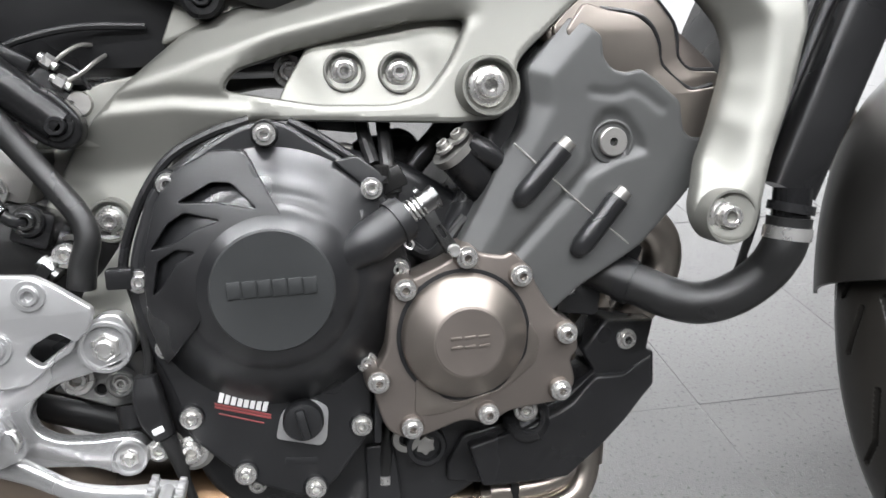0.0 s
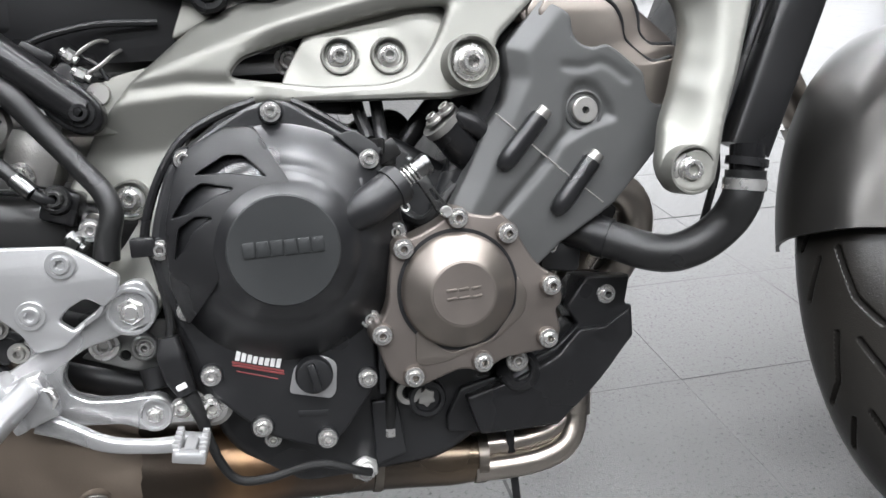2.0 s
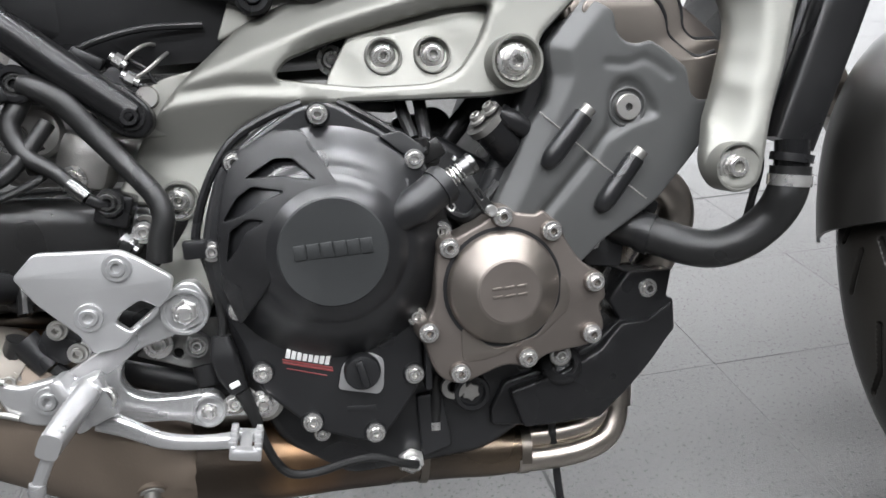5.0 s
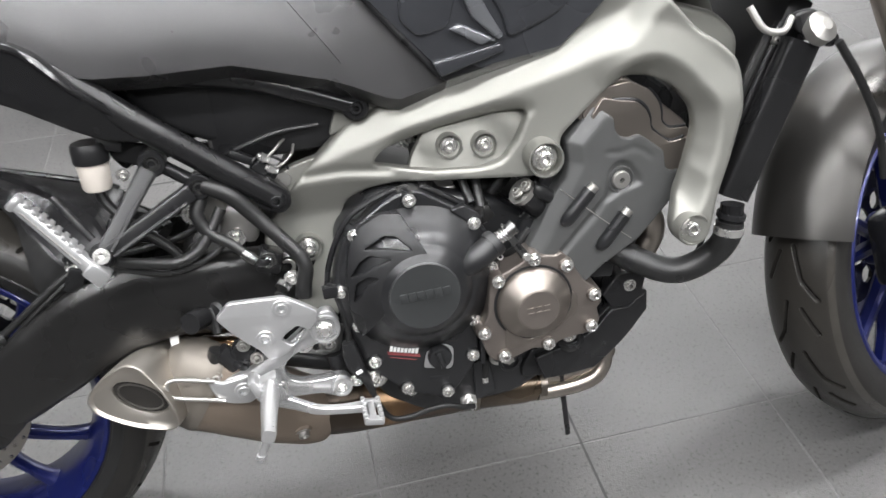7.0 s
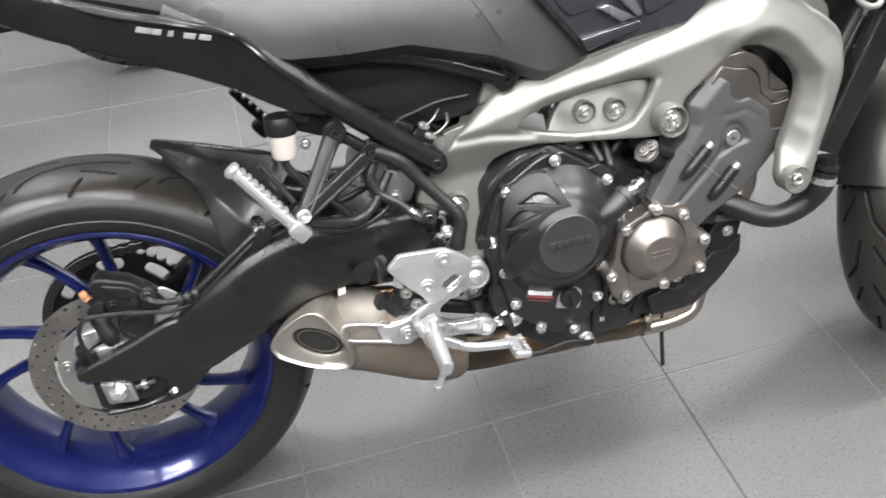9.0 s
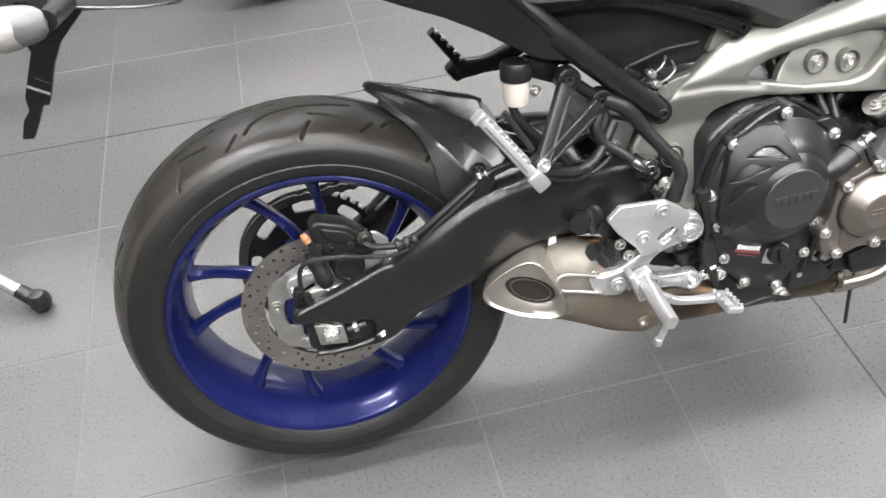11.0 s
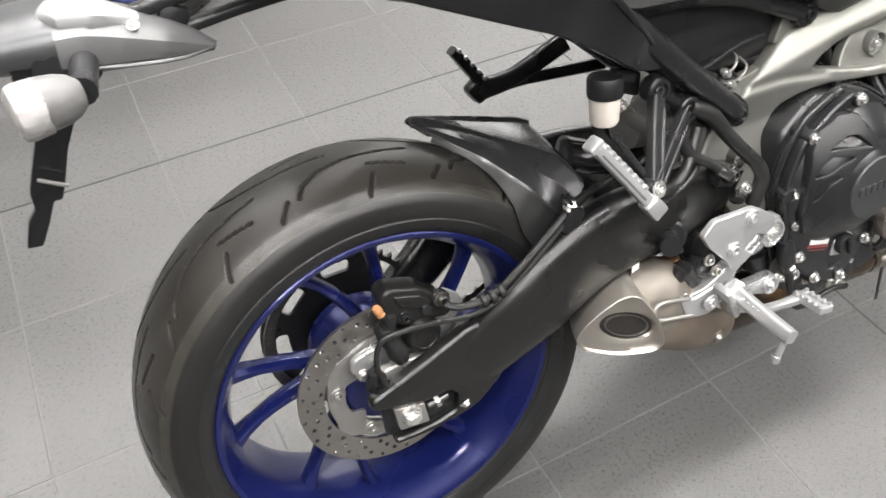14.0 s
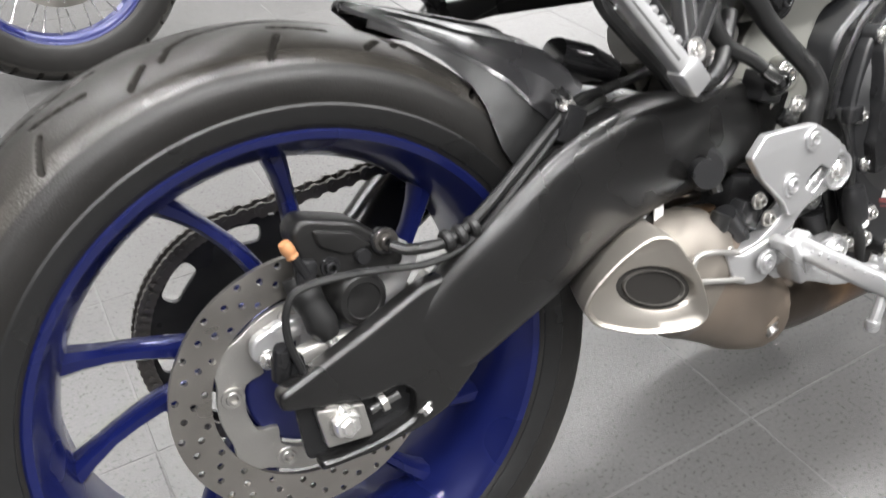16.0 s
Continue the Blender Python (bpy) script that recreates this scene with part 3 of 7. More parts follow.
def front_end():
    fw = part("front_wheel", moved(rim_mesh(0.229, 0.052, 0.200), FRONT), M["blue"], bike, "blue painted cast front wheel rim")
    part("tyre", moved(tyre_mesh(0.298, 0.060, 0.225, 1400, FRONT_GROOVES, 11, 0.0032), FRONT), M["tyre"], fw, "black front tyre", sharp=0.9)
    for k in range(5):
        base = math.radians(20 + 72 * k)
        for s in (-1, 1):
            part("spoke", moved(spoke_mesh(base + s * math.radians(7), base + s * math.radians(14), 0.04, 0.205, -0.004, -0.006, 0.018, 0.024), FRONT), M["blue"], fw)
    part("hub", moved(lathe([(0, 0.06), (0.024, 0.06), (0.03, 0.04), (0.045, 0.03), (0.045, -0.03), (0.03, -0.04), (0.024, -0.06), (0, -0.06)], (0, 0, 0), (0, -1, 0), 32), FRONT), M["blue"], fw)
    for s in (-1, 1):
        part("brake_disc", moved(disc_mesh(0.149, 0.118, 0.005, s * 0.066, [(0.125, 24, 0), (0.134, 24, 0.33), (0.142, 24, 0.66)], 0.003), FRONT), M["disc"], fw, "drilled steel front brake disc")
        part("disc_carrier", moved(disc_mesh(0.119, 0.05, 0.005, s * 0.062, [(0.08, 10, 0)], 0.016), FRONT), M["gloss"], fw)
    rake = math.radians(25)
    for s in (-1, 1):
        foot, head = (0.0, s * 0.105, 0.0), (-math.sin(rake) * 0.62, s * 0.105, math.cos(rake) * 0.62)
        leg = part("fork_leg", moved(tube([foot, tuple(Vector(foot).lerp(Vector(head), 0.42))], [0.028, 0.027], 20, 2), FRONT), M["cast"], bike, "grey fork lower leg")
        part("fork_tube", moved(tube([tuple(Vector(foot).lerp(Vector(head), 0.38)), head], 0.0215, 20, 2), FRONT), M["chrome"], leg)
        cal = part("front_caliper", moved(join(box((0.055, 0.05, 0.115), (-0.135, s * 0.072, 0.035), (0, -12, 0), 0.010), box((0.03, 0.06, 0.03), (-0.128, s * 0.078, 0.075), (0, -12, 0), 0.006), box((0.03, 0.06, 0.03), (-0.140, s * 0.078, 0.0), (0, -12, 0), 0.006)), FRONT), M["gloss"], bike, "black radial front brake caliper")
        for dz in (-0.03, 0.0, 0.03):
            part("caliper_piston", moved(lathe([(0, 0.012), (0.010, 0.012), (0.012, 0), (0.012, -0.01), (0, -0.01)], (-0.135 - dz * 0.2, s * 0.098, 0.035 + dz), (0, s, 0), 16), FRONT), M["plastic"], cal)
    # mudguard
    bm = bmesh.new()
    loops = []
    for k in range(25):
        a = math.radians(66 + (163 - 66) * k / 24)
        w = 0.079 * min(1.0, 0.55 + 0.6 * k / 10)
        r0 = 0.322 + 0.010 * math.sin(math.pi * k / 24)
        ring = []
        for j in range(13):
            s = -1 + 2 * j / 12
            rr = r0 - 0.050 * abs(s) ** 3
            ring.append(Vector((rr * math.cos(a), s * w, rr * math.sin(a))))
        for j in range(12, -1, -1):
            s = -1 + 2 * j / 12
            rr = r0 - 0.050 * abs(s) ** 3 - 0.004
            ring.append(Vector((rr * math.cos(a), s * w * 0.97, rr * math.sin(a))))
        loops.append(ring)
    part("front_mudguard", moved(bridge(bm, loops), FRONT), M["guard"], bike, "dark grey front mudguard")
    part("brake_hose", moved(tube([(-0.13, -0.085, 0.09), (-0.18, -0.11, 0.2), (-0.17, -0.13, 0.33), (-0.22, -0.13, 0.45)], 0.005, 8), FRONT), M["rubber"], bike)


front_end()

# ---- swingarm ----


def rounded_section(c, side, up, hw, hh, n=20, p=3.2):
    out = []
    for k in range(n):
        a = 2 * math.pi * k / n
        cx, sx = math.cos(a), math.sin(a)
        out.append(c + side * hw * math.copysign(abs(cx) ** (2 / p), cx) + up * hh * math.copysign(abs(sx) ** (2 / p), sx))
    return out


def arm_mesh(path, half_w, half_h, sub=5, p=3.2):
    pts = spline(path, sub)
    n = len(pts)
    ws = np.interp(np.linspace(0, len(half_w) - 1, n), range(len(half_w)), half_w)
    hs = np.interp(np.linspace(0, len(half_h) - 1, n), range(len(half_h)), half_h)
    loops = []
    for i, q in enumerate(pts):
        t = (pts[min(i + 1, n - 1)] - pts[max(i - 1, 0)]).normalized()
        side = Vector((0, 1, 0))
        side = (side - t * side.dot(t)).normalized()
        loops.append(rounded_section(q, side, t.cross(side), float(ws[i]), float(hs[i]), p=p))
    return bridge(bmesh.new(), loops)


def swingarm():
    path = [(0.545, -0.085, 0.12), (0.47, -0.095, 0.125), (0.39, -0.107, 0.13), (0.32, -0.113, 0.131), (0.255, -0.116, 0.114), (0.19, -0.117, 0.079), (0.13, -0.108, 0.040), (0.085, -0.104, 0.014)]
    arm = part("swingarm", arm_mesh(path, [0.020, 0.024, 0.026, 0.026, 0.025, 0.023, 0.020, 0.015], [0.036, 0.044, 0.051, 0.056, 0.057, 0.054, 0.048, 0.042], p=3.6), M["swing"], bike, "matt black curved swingarm")
    part("dropout", plate([(0.150, 0.080), (0.125, 0.0875), (0.0945, 0.0850), (0.040, 0.0640), (-0.017, 0.0450), (-0.043, 0.0365), (-0.044, 0.0220), (-0.0102, 0.0113), (0.031, 0.0008), (0.058, 0.0040), (0.071, -0.0100), (0.067, -0.0330), (0.030, -0.0410), (-0.022, -0.0375), (-0.024, -0.0460), (0.0, -0.0485), (0.070, -0.0465), (0.100, -0.0385), (0.135, -0.0100), (0.155, 0.030)], -0.121, 0.022, r=0.008, bevel=0.006, res=4), M["swing"], arm)
    part("dropout_back", plate([(0.08, 0.030), (-0.03, 0.020), (-0.03, -0.04), (0.08, -0.04)], -0.106, 0.008, r=0.008, bevel=0.001), M["plastic"], arm)
    part("axle_plate", plate([(-0.0175, 0.0105), (0.0235, 0.0005), (0.0260, -0.0325), (-0.0145, -0.0265)], -0.119, 0.010, r=0.003, bevel=0.0015), M["cast"], arm, "grey alloy axle adjuster block")
    part("axle_nut", lathe([(0, 0.013), (0.006, 0.013), (0.0070, 0.011), (0.0080, 0.010), (0.011, 0.010), (0.0125, 0.008), (0.0125, 0.0), (0.016, 0.0), (0.016, -0.002), (0, -0.002)], (0.004, -0.119, -0.0080), (0, -1, 0), 6), M["bolt"], arm, sharp=0.3)
    part("adjuster_bolt", tube([(0.028, -0.116, -0.010), (0.056, -0.116, -0.006)], 0.0040, 10, 2), M["dark_steel"], arm)
    part("adjuster_nut", lathe([(0, 0.0), (0.0080, 0.0), (0.0080, 0.006), (0, 0.006)], (0.038, -0.116, -0.0085), (0.95, 0, 0.15), 6), M["cast"], arm, sharp=0.3)
    bolt((0.077, -0.118, -0.029), 0.0055, arm, axis=(0.3, -0.6, -0.7))
    left = [(x, -y, z) for x, y, z in path]
    part("left_arm", arm_mesh(left, [0.020, 0.022, 0.023, 0.023, 0.022, 0.020, 0.018, 0.015], [0.036, 0.042, 0.046, 0.046, 0.044, 0.042, 0.038, 0.034]), M["swing"], arm)
    part("cross_tube", tube([(0.40, -0.11, 0.12), (0.40, 0.11, 0.12)], 0.045, 24, 2), M["swing"], arm)
    part("pivot_tube", tube([(0.545, -0.10, 0.122), (0.545, 0.10, 0.122)], 0.034, 24, 2), M["cast"], arm)
    part("axle", tube([(0, -0.115, 0), (0, 0.125, 0)], 0.012, 16, 2), M["bolt"], arm)
    # chain guard and hose guides
    part("hose_clip", box((0.022, 0.018, 0.034), (0.252, -0.118, 0.182), (0, 30, 0), 0.003), M["plastic"], arm)
    bolt((0.252, -0.118, 0.200), 0.0055, arm, axis=(0, -0.5, 0.85))
    return arm


arm = swingarm()

# rear caliper
cal = part("rear_caliper", join(plate([(0.002, 0.154), (0.014, 0.163), (0.056, 0.148), (0.082, 0.124), (0.096, 0.102), (0.084, 0.092), (0.056, 0.098), (0.030, 0.100), (0.012, 0.112), (0.002, 0.136)], -0.093, 0.034, r=0.007, bevel=0.005, res=3),
                               plate([(0.018, 0.153), (0.052, 0.141), (0.068, 0.124), (0.044, 0.122), (0.022, 0.136)], -0.0965, 0.010, r=0.005, bevel=0.003),
                               lathe([(0.026, 0.0), (0.025, 0.020), (0.0235, 0.028), (0.0205, 0.0325), (0.016, 0.0335), (0.015, 0.0325), (0, 0.0325)], (0.046, -0.069, 0.081), (0.05, -1, 0.02), 36)), M["matte"], bike, "dark grey rear brake caliper on a silver bracket", 0.5)
part("pad_pin", lathe([(0, 0.006), (0.006, 0.006), (0.007, 0.004), (0.007, -0.004), (0, -0.004)], (0.056, -0.094, 0.118), (0, -1, 0), 16), M["plastic"], cal)
part("slider_boot", tube([(0.000, -0.086, 0.116), (0.003, -0.092, 0.100), (0.006, -0.097, 0.088), (0.009, -0.099, 0.074), (0.012, -0.100, 0.062)], [0.012, 0.0145, 0.0125, 0.014, 0.010], 16, 3), M["rubber"], cal)
part("slider_bolt", lathe([(0, 0.008), (0.006, 0.008), (0.0075, 0.005), (0.0075, 0), (0, 0)], (0.0125, -0.100, 0.061), (0.2, -0.25, -0.9), 6), M["bolt"], cal, sharp=0.3)
part("caliper_bracket", plate([(0.112, 0.098), (0.090, 0.118), (0.06, 0.090), (0.02, 0.075), (0.0, 0.062), (-0.036, 0.044), (-0.050, 0.052), (-0.046, 0.070), (-0.020, 0.078), (0.004, 0.076), (-0.01, 0.030), (0.04, 0.030), (0.085, 0.062)], -0.080, 0.012, r=0.008, bevel=0.003), M["silver"], cal, "silver caliper bracket")
part("bracket_web", plate([(-0.034, 0.026), (-0.028, 0.052), (-0.010, 0.060), (0.020, 0.060), (0.056, 0.054), (0.086, 0.066), (0.108, 0.088), (0.120, 0.076), (0.098, 0.050), (0.062, 0.036), (0.020, 0.032)], -0.104, 0.014, [[(0.020, 0.050), (0.046, 0.048), (0.044, 0.042), (0.022, 0.042)]], r=0.006, bevel=0.003), M["cast"], cal, "cast alloy caliper bracket web")
bolt((-0.021, -0.105, 0.042), 0.0058, cal)
bolt((-0.038, -0.092, 0.056), 0.0055, cal)
part("bleed_nipple", join(tube([(0.006, -0.099, 0.118), (-0.002, -0.099, 0.140)], 0.0042, 10, 2), box((0.018, 0.014, 0.022), (0.006, -0.094, 0.120), (0, 15, 0), 0.004)), M["plastic"], cal)
part("bleed_cap", lathe([(0, 0.014), (0.0045, 0.014), (0.0058, 0.010), (0.0058, 0.005), (0.0048, 0.003), (0.0056, 0), (0, 0)], (-0.002, -0.099, 0.138), (-0.35, 0, 1), 14), M["orange"], cal, "faded orange rubber bleed cap")
part("banjo_eye", lathe([(0.012, -0.004), (0.012, 0.004), (0.0105, 0.006), (0, 0.006)], (0.077, -0.094, 0.124), (0, -1, 0.3), 22), M["plastic"], cal)
bolt((0.077, -0.100, 0.126), 0.0068, cal, "banjo_bolt", material=M["chain"])
bolt((0.028, -0.094, 0.117), 0.0055, cal, material=M["plastic"])
cal.matrix_local = Matrix.Translation((0.002, 0.008, -0.004))
hose = part("rear_brake_hose", tube([(0.077, -0.103, 0.122), (0.090, -0.110, 0.116), (0.116, -0.115, 0.114), (0.137, -0.117, 0.119), (0.160, -0.120, 0.133), (0.20, -0.121, 0.161), (0.243, -0.117, 0.188), (0.275, -0.105, 0.196), (0.32, -0.090, 0.194), (0.38, -0.085, 0.200), (0.43, -0.09, 0.222)], 0.0050, 10), M["rubber"], bike, "black rear brake hose")
for k, (x, y, z) in enumerate(((0.123, -0.1155, 0.115), (0.135, -0.117, 0.1165), (0.147, -0.1185, 0.1205))):
    part("grommet", lathe([(0, 0.004), (0.008, 0.004), (0.0095, 0.002), (0.0095, -0.002), (0.008, -0.004), (0, -0.004)], (x, y, z), (1, 0, 0.2), 14), M["rubber"], hose)
part("sensor_lead", tube([(-0.018, -0.110, 0.045), (-0.023, -0.110, 0.078), (-0.018, -0.110, 0.103), (-0.002, -0.111, 0.115), (0.045, -0.113, 0.112), (0.103, -0.116, 0.101), (0.143, -0.120, 0.110), (0.185, -0.124, 0.141), (0.236, -0.121, 0.177), (0.265, -0.112, 0.190), (0.30, -0.095, 0.192)], 0.0034, 8), M["rubber"], bike, "thin black speed sensor lead")
part("sensor_plug", join(lathe([(0, 0.02), (0.007, 0.02), (0.009, 0.010), (0.009, -0.012), (0, -0.012)], (-0.030, -0.098, 0.050), (0.1, -0.3, 0.9), 14), box((0.016, 0.014, 0.020), (-0.020, -0.098, 0.046), bevel=0.004)), M["plastic"], bike)


def hugger():
    """The rear mudguard over the front of the tyre: a folded shell from its far lip down to the near side."""
    loops = []
    n = 30
    for k in range(n):
        t = k / (n - 1)
        a = 67.5 - 33 * t
        yf, rf = hugger_lip(a)
        yk = float(np.interp(a, (34, 40, 45, 50, 60, 67.5), (-0.088, -0.060, -0.030, -0.008, 0.022, 0.034)))
        rk = float(np.interp(a, (34, 40, 45, 50, 60, 67.5), (0.360, 0.364, 0.352, 0.341, 0.331, 0.3255)))
        ye = float(np.interp(a, (34, 41, 46, 49.5, 54.5, 60, 67.5), (-0.102, -0.098, -0.088, -0.075, -0.042, -0.018, 0.026)))
        re = float(np.interp(a, (34, 41, 46, 49.5, 54.5, 60, 67.5), (0.312, 0.309, 0.313, 0.314, 0.317, 0.318, 0.324)))
        c, s = math.cos(math.radians(a)), math.sin(math.radians(a))
        prof = [(yf + 0.004, rf - 0.022 * min(1, 0.2 + 4 * t)), (yf, rf), (yf * 0.5 + yk * 0.5, rf * 0.5 + rk * 0.5 + 0.002), (yk + 0.004, rk + 0.0005), (yk - 0.003, rk - 0.004), (yk * 0.5 + ye * 0.5 - 0.004, rk * 0.5 + re * 0.5), (ye, re)]
        ring = [Vector((r * c, y, r * s)) for y, r in prof]
        ring += [Vector(((r - 0.004) * c, y - 0.001, (r - 0.004) * s)) for y, r in prof[::-1]]
        loops.append(ring)
    return bridge(bmesh.new(), loops)


def hugger_lip(a):
    """The straight far lip: its place across, and its distance from the axle at an angle."""
    c, s = math.cos(math.radians(a)), math.sin(math.radians(a))
    return 0.044, 0.3262 / (0.3233 * c + 0.9463 * s) - 0.05 * max(0.0, (41 - a) / 10) ** 1.5


def hugger_skirt():
    """The black inner skirt under the hugger's near edge, down to just over the tyre."""
    loops = []
    for k in range(22):
        a = 64 - 30 * k / 21
        y = float(np.interp(a, (34, 41, 46, 49.5, 54.5, 60, 67.5), (-0.102, -0.098, -0.088, -0.075, -0.042, -0.018, 0.026)))
        r1 = float(np.interp(a, (34, 41, 46, 49.5, 54.5, 60, 67.5), (0.312, 0.309, 0.313, 0.314, 0.317, 0.318, 0.324))) - 0.002
        r0 = min(r1 - 0.002, float(np.interp(abs(y), (0, 0.026, 0.05, 0.072, 0.086, 0.0905, 0.1), (0.3055, 0.3035, 0.298, 0.289, 0.277, 0.268, 0.252))) + 0.005)
        c, s = math.cos(math.radians(a)), math.sin(math.radians(a))
        prof = [(y + 0.001, r1), (y - 0.0005, (r0 + r1) / 2), (y - 0.001, r0), (y + 0.002, r0), (y + 0.0025, (r0 + r1) / 2), (y + 0.004, r1)]
        loops.append([Vector((r * c, q, r * s)) for q, r in prof])
    return bridge(bmesh.new(), loops)


hug = part("rear_hugger", hugger(), M["hugger"], bike, "satin black rear hugger mudguard", sharp=0.25)
part("inner_skirt", hugger_skirt(), M["rubber"], hug, "matt black skirt under the hugger edge")
bolt((0.252, -0.112, 0.205), 0.0065, hug, axis=(0.6, -0.4, 0.7), material=M["plastic"])
lip = []
for k in range(10):
    a = 67 - 28 * k / 9
    y, r = hugger_lip(a)
    lip.append((r * math.cos(math.radians(a)), y, r * math.sin(math.radians(a))))
part("top_lip", tube(lip, [0.0015, 0.0035, 0.004, 0.004, 0.004], 8, 2), M["satin"], hug, "black lip along the hugger edge")
part("front_wing", arm_mesh([(0.305, -0.030, 0.222), (0.330, -0.040, 0.210), (0.356, -0.050, 0.196)], [0.040, 0.036, 0.026], [0.018, 0.020, 0.014], 6, 2.4), M["gloss"], hug, "gloss black front end of the hugger")

# ---- main frame ----


def frame_face(x, z):
    """The outer face of the frame: it swells outwards to the front and below."""
    y = -0.0926 - 0.1004 * x + 0.4163 * z - 0.1081 * x * x + 0.1386 * x * z - 0.7366 * z * z
    # the top facet leans inwards
    top = float(np.interp(x, (0.54, 0.62, 0.683, 0.77, 0.902, 0.963, 1.00, 1.06), (0.258, 0.286, 0.304, 0.321, 0.359, 0.383, 0.425, 0.47)))
    if z > top:
        y += min(0.020, 0.55 * (z - top))
    # the ridge along the lower spar, and the facet that turns under below it
    low = float(np.interp(x, (0.53, 0.60, 0.66, 0.70), (0.246, 0.250, 0.244, 0.236)))
    if x < 0.70 and z < low:
        y += min(0.020, 0.45 * (low - z)) * min(1.0, (0.70 - x) / 0.04)
    if x < 0.665 and z > low:
        y += 0.005 * max(0.0, 1 - abs(z - low - 0.010) / 0.008)
    # the facet round the front opening slopes inwards from a ridge
    a = math.degrees(math.atan2(z - 0.262, x - 0.962))
    if -78 < a < 120:
        ridge = float(np.interp(a, (-78, -56, -32, -10, 7, 20, 40, 74, 83, 103, 120), (0.112, 0.1096, 0.092, 0.091, 0.096, 0.102, 0.097, 0.106, 0.103, 0.092, 0.080)))
        rad = math.hypot(x - 0.962, z - 0.262)
        side = min(1.0, (a + 78) / 22, (120 - a) / 22)
        y += side * ((min(0.020, 0.85 * (ridge - rad)) - 0.010) if rad < ridge else -0.010 * max(0.0, 1 - (rad - ridge) / 0.040))
    # the slope above the mount pocket
    lip = float(np.interp(x, (0.638, 0.650, 0.689, 0.743, 0.795, 0.838), (0.263, 0.278, 0.290, 0.302, 0.311, 0.312)))
    if 0.65 < x < 0.845 and lip - 0.003 < z < lip + 0.013:
        y += 0.75 * (lip + 0.013 - z) * min(1.0, (x - 0.65) / 0.03) * max(0.0, min(1.0, (0.845 - x) / 0.02))
    return y


def softened(face, x0, x1, z0, z1, step=0.002, passes=5):
    """The same face with its ridges rounded off: averaged over a few millimetres."""
    xs, zs = np.arange(x0, x1 + step, step), np.arange(z0, z1 + step, step)
    g = np.array([[face(float(x), float(z)) for z in zs] for x in xs])
    for _ in range(passes):
        p = np.pad(g, 1, mode="edge")
        g = (p[:-2, 1:-1] + 2 * p[1:-1, 1:-1] + p[2:, 1:-1]) / 4
        p = np.pad(g, 1, mode="edge")
        g = (p[1:-1, :-2] + 2 * p[1:-1, 1:-1] + p[1:-1, 2:]) / 4

    def at(x, z):
        u = min(max((x - x0) / step, 0), len(xs) - 1.001)
        v = min(max((z - z0) / step, 0), len(zs) - 1.001)
        i, j = int(u), int(v)
        u, v = u - i, v - j
        return float((g[i, j] * (1 - u) + g[i + 1, j] * u) * (1 - v) + (g[i, j + 1] * (1 - u) + g[i + 1, j + 1] * u) * v)
    return at


frame_soft = softened(frame_face, 0.46, 1.12, 0.03, 0.47)
FRAME_OUT = [(0.500, 0.120), (0.482, 0.171), (0.514, 0.222), (0.553, 0.266), (0.577, 0.285), (0.614, 0.315), (0.649, 0.328), (0.694, 0.339), (0.747, 0.354), (0.798, 0.366), (0.845, 0.378), (0.882, 0.395), (0.916, 0.428), (0.936, 0.444), (0.955, 0.4475), (0.976, 0.4455), (0.996, 0.438), (1.009, 0.424), (1.038, 0.388), (1.060, 0.374), (1.082, 0.352), (1.088, 0.330),
             (1.088, 0.291), (1.068, 0.232), (1.048, 0.184), (1.038, 0.150), (1.031, 0.132), (1.014, 0.127), (0.996, 0.136), (0.992, 0.156), (1.002, 0.180), (1.016, 0.210), (1.030, 0.250), (1.036, 0.272), (1.034, 0.294), (1.013, 0.322), (0.985, 0.338), (0.955, 0.341), (0.933, 0.330), (0.896, 0.296),
             (0.873, 0.275), (0.870, 0.246), (0.858, 0.230), (0.828, 0.228), (0.773, 0.231), (0.667, 0.237), (0.628, 0.231), (0.600, 0.218), (0.586, 0.190), (0.590, 0.130), (0.572, 0.085), (0.552, 0.052), (0.528, 0.060)]
FRAME_WIN = [(0.638, 0.263), (0.650, 0.278), (0.689, 0.290), (0.743, 0.302), (0.795, 0.311), (0.838, 0.312), (0.822, 0.278), (0.801, 0.252), (0.774, 0.245), (0.714, 0.248)]
fr = part("main_frame", plate(FRAME_OUT, 0, 0.020, [FRAME_WIN], r=0.010, bevel=0.0045, lift=frame_soft, cut=0.0034, res=1), M["frame"], bike, "pale greenish-grey painted aluminium main frame", sharp=0.7)
flat_tab = blend([(0.69, 0.26, -0.112), (0.738, 0.274, -0.122), (0.782, 0.271, -0.129), (0.83, 0.30, -0.140)])


def tab_face(x, z):
    return flat_tab(x, z) - 0.003 + 0.30 * (z - 0.272)


part("mount_tab", plate([(0.678, 0.240), (0.689, 0.264), (0.712, 0.300), (0.790, 0.322), (0.860, 0.330), (0.845, 0.28), (0.806, 0.236)], 0, 0.014, r=0.004, bevel=0.002, lift=tab_face, cut=0.012), M["frame"], fr)


